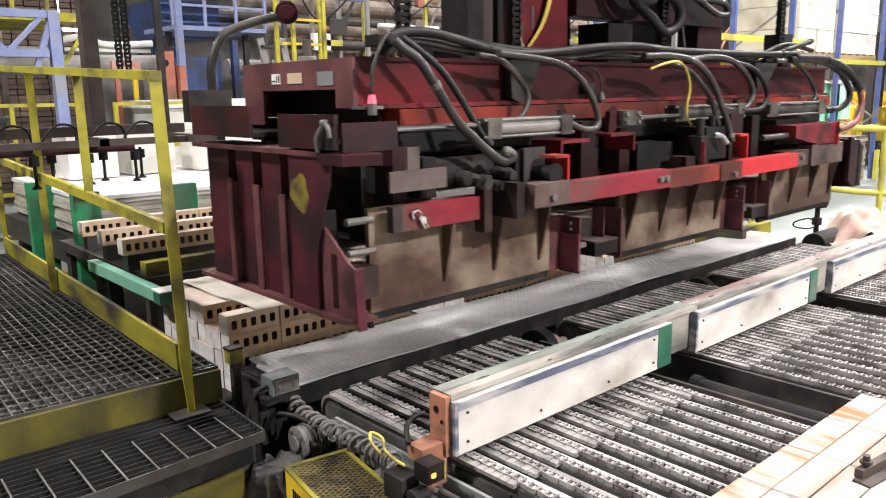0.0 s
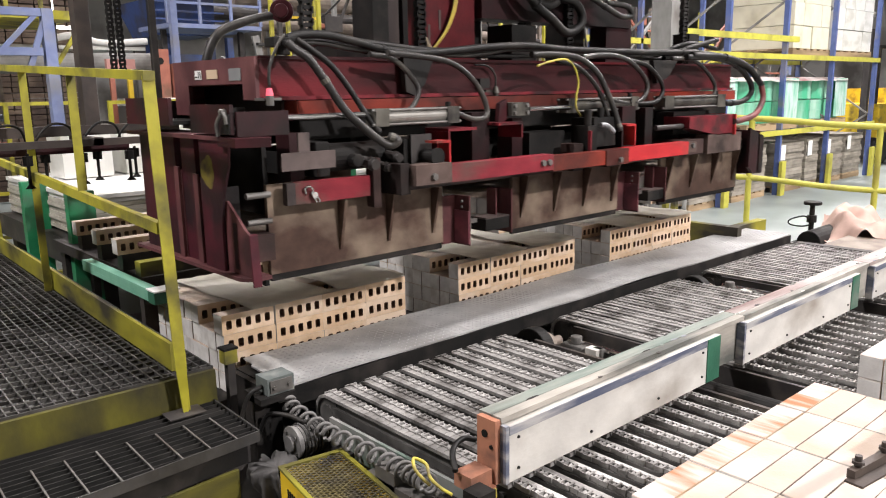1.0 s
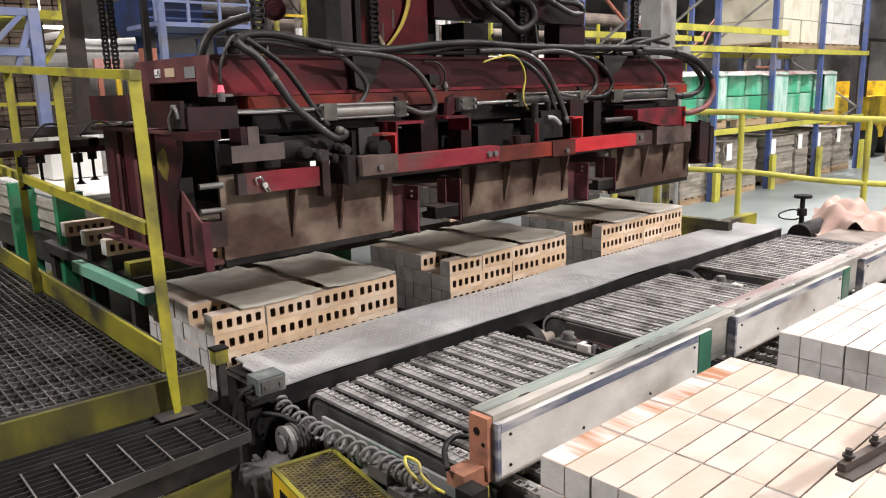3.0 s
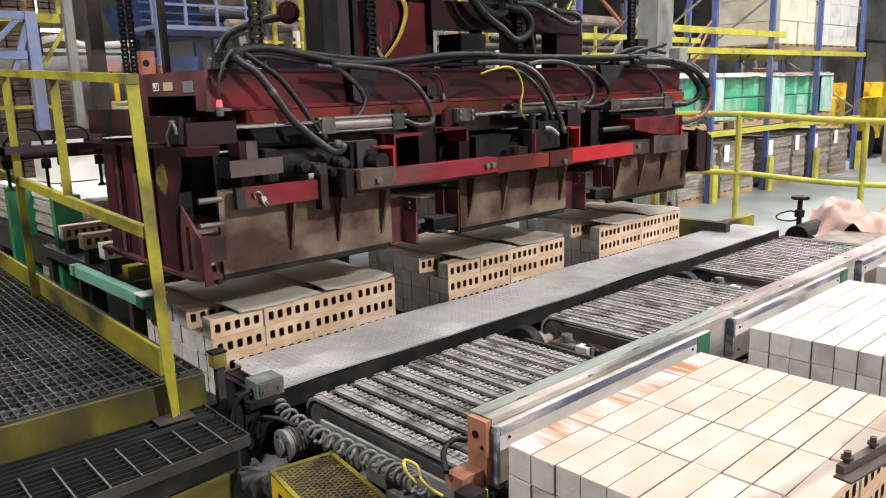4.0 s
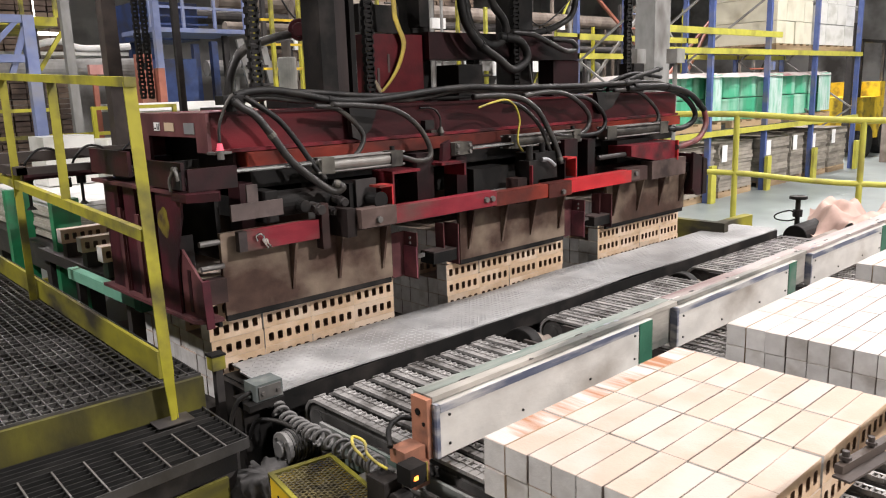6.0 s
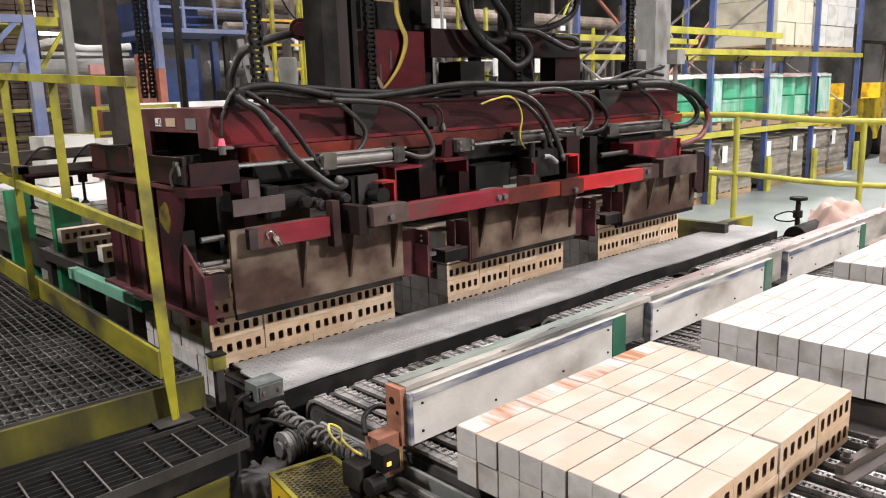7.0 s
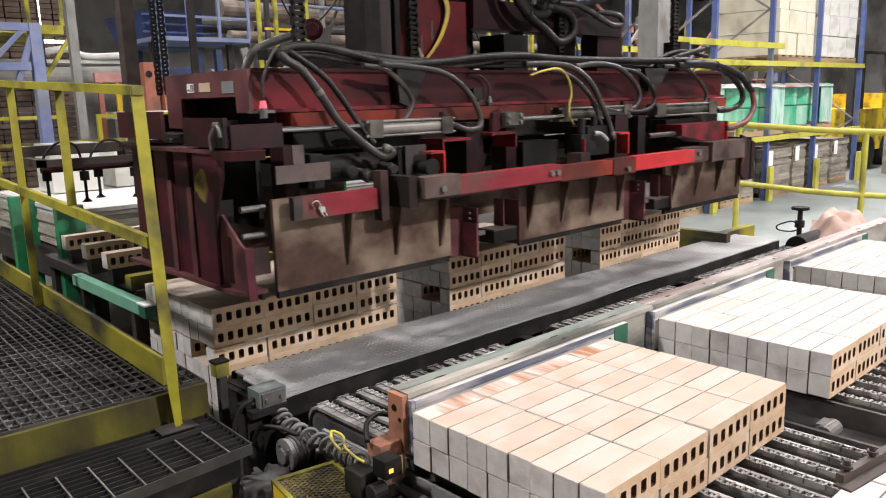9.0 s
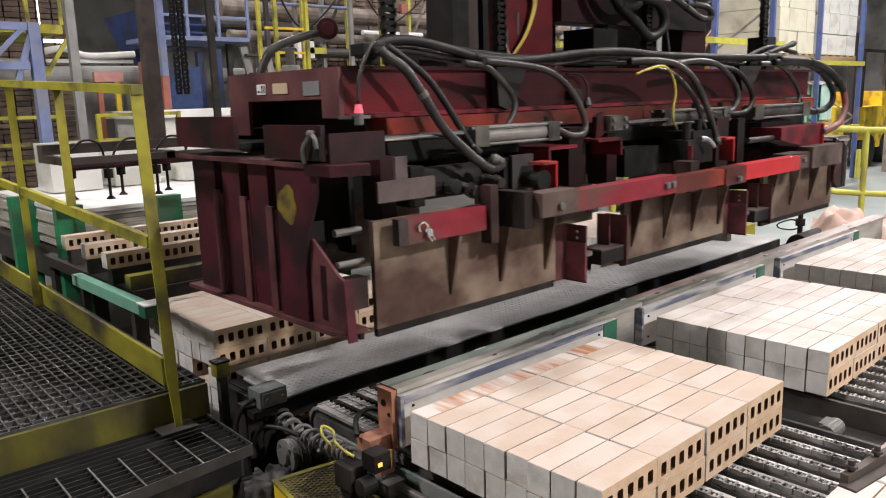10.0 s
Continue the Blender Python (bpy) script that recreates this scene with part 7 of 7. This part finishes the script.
# tall frames with pipes, cases and cables, deep in the hall
CLUTTER = (DARK, BROWN_GREY, GREY, YELLOW_CLEAN, TERRA, LIGHT_BLUE, LABEL, DARK, WRAP_WHITE)
for k, (x0, y0, w, h) in enumerate(((3.9, 7.6, 1.2, 3.0), (5.6, 8.2, 1.6, 3.2), (7.6, 7.9, 1.4, 2.6), (9.4, 8.6, 1.8, 3.2), (11.6, 7.8, 1.5, 2.8), (13.6, 6.4, 1.8, 2.6), (-0.2, 7.6, 1.0, 2.6), (-1.8, 6.9, 1.0, 2.2))):
    t = thing("process_frame", "steel frame hung with pipes and cases, deep in the hall", "frame", "process frames", m=pose(x0, y0, 0))
    for i in range(4):
        x = w * i / 3
        part("upright", boxes((x - 0.025, x + 0.025, 0, 0.05, 0, h)), CLUTTER[(k + i) % 4], t)
    for i in range(7):
        z = 0.5 + (h - 0.6) * i / 6 + random.uniform(-0.08, 0.08)
        bm = bmesh.new()
        a, b = sorted((random.uniform(0, w * 0.5), random.uniform(w * 0.5, w)))
        cyl(bm, (a, -0.04, z), (b, -0.04, z), random.choice((0.012, 0.02, 0.035)), 10)
        part("pipe", bm, CLUTTER[(k * 2 + i) % 9], t)
    for i in range(5):
        x, z, c, d = random.uniform(0, w - 0.25), random.uniform(0.9, h - 0.3), random.uniform(0.08, 0.28), random.uniform(0.06, 0.22)
        part("case", boxes((x, x + c, -0.08, -0.002, z, z + d)), CLUTTER[(k + 3 * i) % 9], t, bevel=0.006)
    bm = bmesh.new()
    beam(bm, (0, 0.06, 0.4), (w, 0.06, h - 0.2), 0.03, 0.03)
    part("brace", bm, CLUTTER[k % 5], t)
    bm = bmesh.new()
    sweep(bm, [(0, -0.1, h - 0.2), (w * 0.3, -0.12, h - 0.75), (w * 0.6, -0.12, h - 0.6), (w, -0.1, h - 0.1)], 0.012, 8)
    part("cable", bm, RUBBER, t)
# steel pipes and trays overhead, far back
for k, (z, y, mat) in enumerate(((1.95, 7.6, DARK), (2.2, 8.4, BROWN_GREY), (2.4, 9.2, DARK), (1.72, 9.0, GREY), (2.55, 8.6, BROWN_GREY))):
    bm = bmesh.new()
    cyl(bm, (3.8, y, z), (12.5, y, z), 0.06 + 0.015 * k, 14)
    for j in range(5):
        box(bm, 4.2 + 2 * j, 4.26 + 2 * j, y - 0.02, y + 0.02, 0, z)
    single("overhead_pipe", bm, mat, "long overhead pipe run on thin posts", "pipe", "overhead pipes")
wl = thing("white_signs", "white boxes and signs hung far back", "sign")
for x, y, z, w, h in ((5.2, 6.05, 2.05, 0.22, 0.12), (4.85, 5.15, 1.45, 0.16, 0.2), (6.3, 6.1, 1.5, 0.2, 0.3), (7.4, 6.4, 1.55, 0.3, 0.2)):
    part("sign", boxes((x, x + w, y, y + 0.03, z, z + h)), LABEL, wl)
# brick stacks far back, a dark wall of kiln goods
KILN = surface("brown_kiln_brick", (0.13, 0.09, 0.065), (0.22, 0.165, 0.125), 0.85, scale=9, dirt=(0.07, 0.05, 0.04), dirt_scale=3, dirt_at=0.55)
KILN_DARK = surface("dark_kiln_brick", (0.08, 0.055, 0.042), (0.14, 0.10, 0.08), 0.85, scale=9, dirt=(0.05, 0.036, 0.03), dirt_scale=3, dirt_at=0.55)
for k, (x, y) in enumerate(((-1.9, 9.6), (-0.4, 9.9), (1.2, 10.4), (5.3, 9.2), (6.9, 9.6), (8.5, 9.9))):
    s = thing("finished_stack", "tall stack of brown bricks far back in the hall", "bricks", "finished stacks", m=pose(x, y, 0))
    for j in range(11):
        bm = bmesh.new()
        for c in range(4):
            for b in range(7):
                x0, zc = b * 0.19 + random.uniform(-0.006, 0.006), 0.28 * j + 0.068 * c
                box(bm, x0, x0 + 0.175, random.uniform(0, 0.025), 1.0, zc, zc + 0.060)
        tagged(part("course", bm, KILN if j % 3 else KILN_DARK, s), kind="stuff")
        part("slat", boxes((0.0, 1.31, 0.05, 0.95, 0.28 * j - 0.0075, 0.28 * j - 0.0005)), DARK_BROWN, s)
# roof steel across the hall
for k, y in enumerate((5.2, 9.0, 13.0)):
    t = thing("roof_truss", "dark steel roof truss", "truss", "roof trusses", kind="structure")
    bm = boxes((-10, 24, y, y + 0.15, 4.4, 4.55), (-10, 24, y, y + 0.15, 5.6, 5.75))
    for j in range(24):
        beam(bm, (-10 + 1.4 * j, y + 0.07, 4.5), (-10 + 1.4 * j + 0.7, y + 0.07, 5.65), 0.08, 0.08)
        beam(bm, (-10 + 1.4 * j + 0.7, y + 0.07, 5.65), (-10 + 1.4 * (j + 1), y + 0.07, 4.5), 0.08, 0.08)
    part("chords", bm, DARK, t)

# a rusty latch arm reaching over the packs, on a post between the lanes
arm = thing("latch_arm", "rusty brown latch arm on a post over the chains", "latch")
bm = bmesh.new()
beam(bm, (0.17, -0.392, 0.70), (0.60, -0.46, 0.712), 0.014, 0.016)
part("bar", bm, DARK_BROWN, arm, bevel=0.003)
part("post", boxes((0.95, 0.98, -0.5, -0.47, 0.0, 0.73)), BROWN_GREY, arm, bevel=0.004)
bm = bmesh.new()
beam(bm, (0.58, -0.457, 0.715), (0.98, -0.485, 0.72), 0.03, 0.03)
part("bar", bm, DARK_BROWN, arm, bevel=0.004)
for q, r in (((0.19, -0.395, 0.706), 0.006), ((0.27, -0.408, 0.708), 0.0055)):
    bm = bmesh.new()
    cyl(bm, q, (q[0], q[1], q[2] + 0.022), r, 10)
    cyl(bm, (q[0], q[1], q[2] + 0.008), (q[0], q[1], q[2] + 0.013), r * 1.7, 10)
    part("bolt", bm, DARK_BROWN, arm)
bm = bmesh.new()
beam(bm, (0.155, -0.402, 0.692), (0.30, -0.424, 0.694), 0.030, 0.004)
part("plate", bm, DARK_BROWN, arm)
bm = crumpled_sheet()
single("dust_lump", bm, BOARD, "pale lump of brick dust beside the chains", "rubble", m=pose(0.955, -0.21, 0.36) @ Matrix.Scale(0.16, 4))
single("lump_ledge", boxes((0.975, 1.18, -0.4, 0.1, 0.33, 0.36)), DARK, "dark ledge between two conveyor lanes", "ledge")


# ---- what moves ----
GRIP = [(0, -0.724, 0.136), (0.5, -0.481, 0.150), (1, -0.238, 0.159), (1.5, -0.085, 0.164), (2, -0.060, 0.166), (2.5, -0.021, 0.168), (3.1, -0.006, 0.168), (3.6, -0.005, 0.158),
        (4, -0.005, 0.132), (4.5, -0.004, 0.069), (5, 0, 0.007), (5.5, 0, 0), (6.0, 0, 0), (6.6, -0.006, 0.0), (7, -0.009, 0.016), (7.5, -0.010, 0.080), (8, -0.012, 0.139), (8.5, -0.034, 0.171),
        (9, -0.265, 0.160), (9.5, -0.510, 0.151), (10, -0.739, 0.140)]
JAW_OPEN = [(0, 0), (5.6, 0), (6.0, -0.01), (6.6, -0.06), (7, -0.065), (10, -0.068)]
BEAM = [(0, 0.452), (0.5, 0.335), (1, 0.268), (1.5, 0.268), (4.5, 0.268), (5, 0.27), (5.5, 0.365), (6.0, 0.46), (6.5, 0.54), (7, 0.562), (9, 0.562), (9.5, 0.572), (10, 0.610)]
PACK = [(0, -0.72), (1, -0.622), (2.5, -0.474), (3.8, -0.345), (4.3, -0.322), (5.5, -0.313), (6.0, -0.262), (7, -0.172), (7.5, -0.132), (8, -0.09), (8.5, -0.048), (9, -0.008), (9.3, 0.005), (10, 0.006)]
LOWER = [(0, 0), (8.0, 0), (8.25, -0.008), (8.5, -0.03), (9, -0.072), (9.5, -0.111), (10, -0.146)]
PLACER_X = 0.10
PLACER = [(0, -0.17, 0.0), (2.5, -0.17, 0.0), (3.2, -0.12, 0.0), (4, -0.04, 0.0), (4.5, 0.0, 0.0), (5, 0.02, -0.05), (5.5, 0.035, -0.075), (6.8, 0.045, -0.075), (7.5, 0.05, -0.05),
          (8, 0.055, -0.03), (8.5, 0.06, -0.02), (9, 0.10, -0.02), (9.5, 0.15, -0.02), (10, 0.205, -0.02)]


def motions():
    walk(grip, [(t, pose(0, y, z)) for t, y, z in GRIP])
    walk(jaw, [(t, pose(0, y, 0)) for t, y in JAW_OPEN])
    for p in range(3):
        x = 0.007 + p * PITCH
        walk(carried[p], [(t, pose(x, STACK_Y + y, STACK_Z + 0.004 + z)) for t, y, z in GRIP if t <= 5.5] + [(t, pose(x, STACK_Y, STACK_Z + 0.004 + z)) for t, z in LOWER if t > 6])
        walk(stacks[p], [(t, pose(x, STACK_Y, STACK_Z - 4 * BH + z)) for t, z in LOWER])
        walk(feed[p], [(t, pose(0.045 + p * FEED_PITCH, y - 0.006, CHAIN_Z)) for t, y in PACK])
    for p in range(2):
        walk(follow[p], [(t, pose(0.045 + p * FEED_PITCH, y - 0.89, CHAIN_Z)) for t, y in PACK])
    walk(stop, [(t, pose(0.02, y + 0.012, 0)) for t, y in BEAM])
    walk(coil_run, [(t, pose(0, 0.8 * (y - 0.268), 0)) for t, y in BEAM])
    for ob in papers:
        base = ob.matrix_world.copy()
        walk(ob, [(t, Matrix.Translation((0, 0, z)) @ base) for t, z in LOWER])
    walk(deck, [(t, pose(0, 0, z)) for t, z in LOWER])
    walk(placer, [(t, pose(PLACER_X + x, 0, z)) for t, x, z in PLACER])


motions()
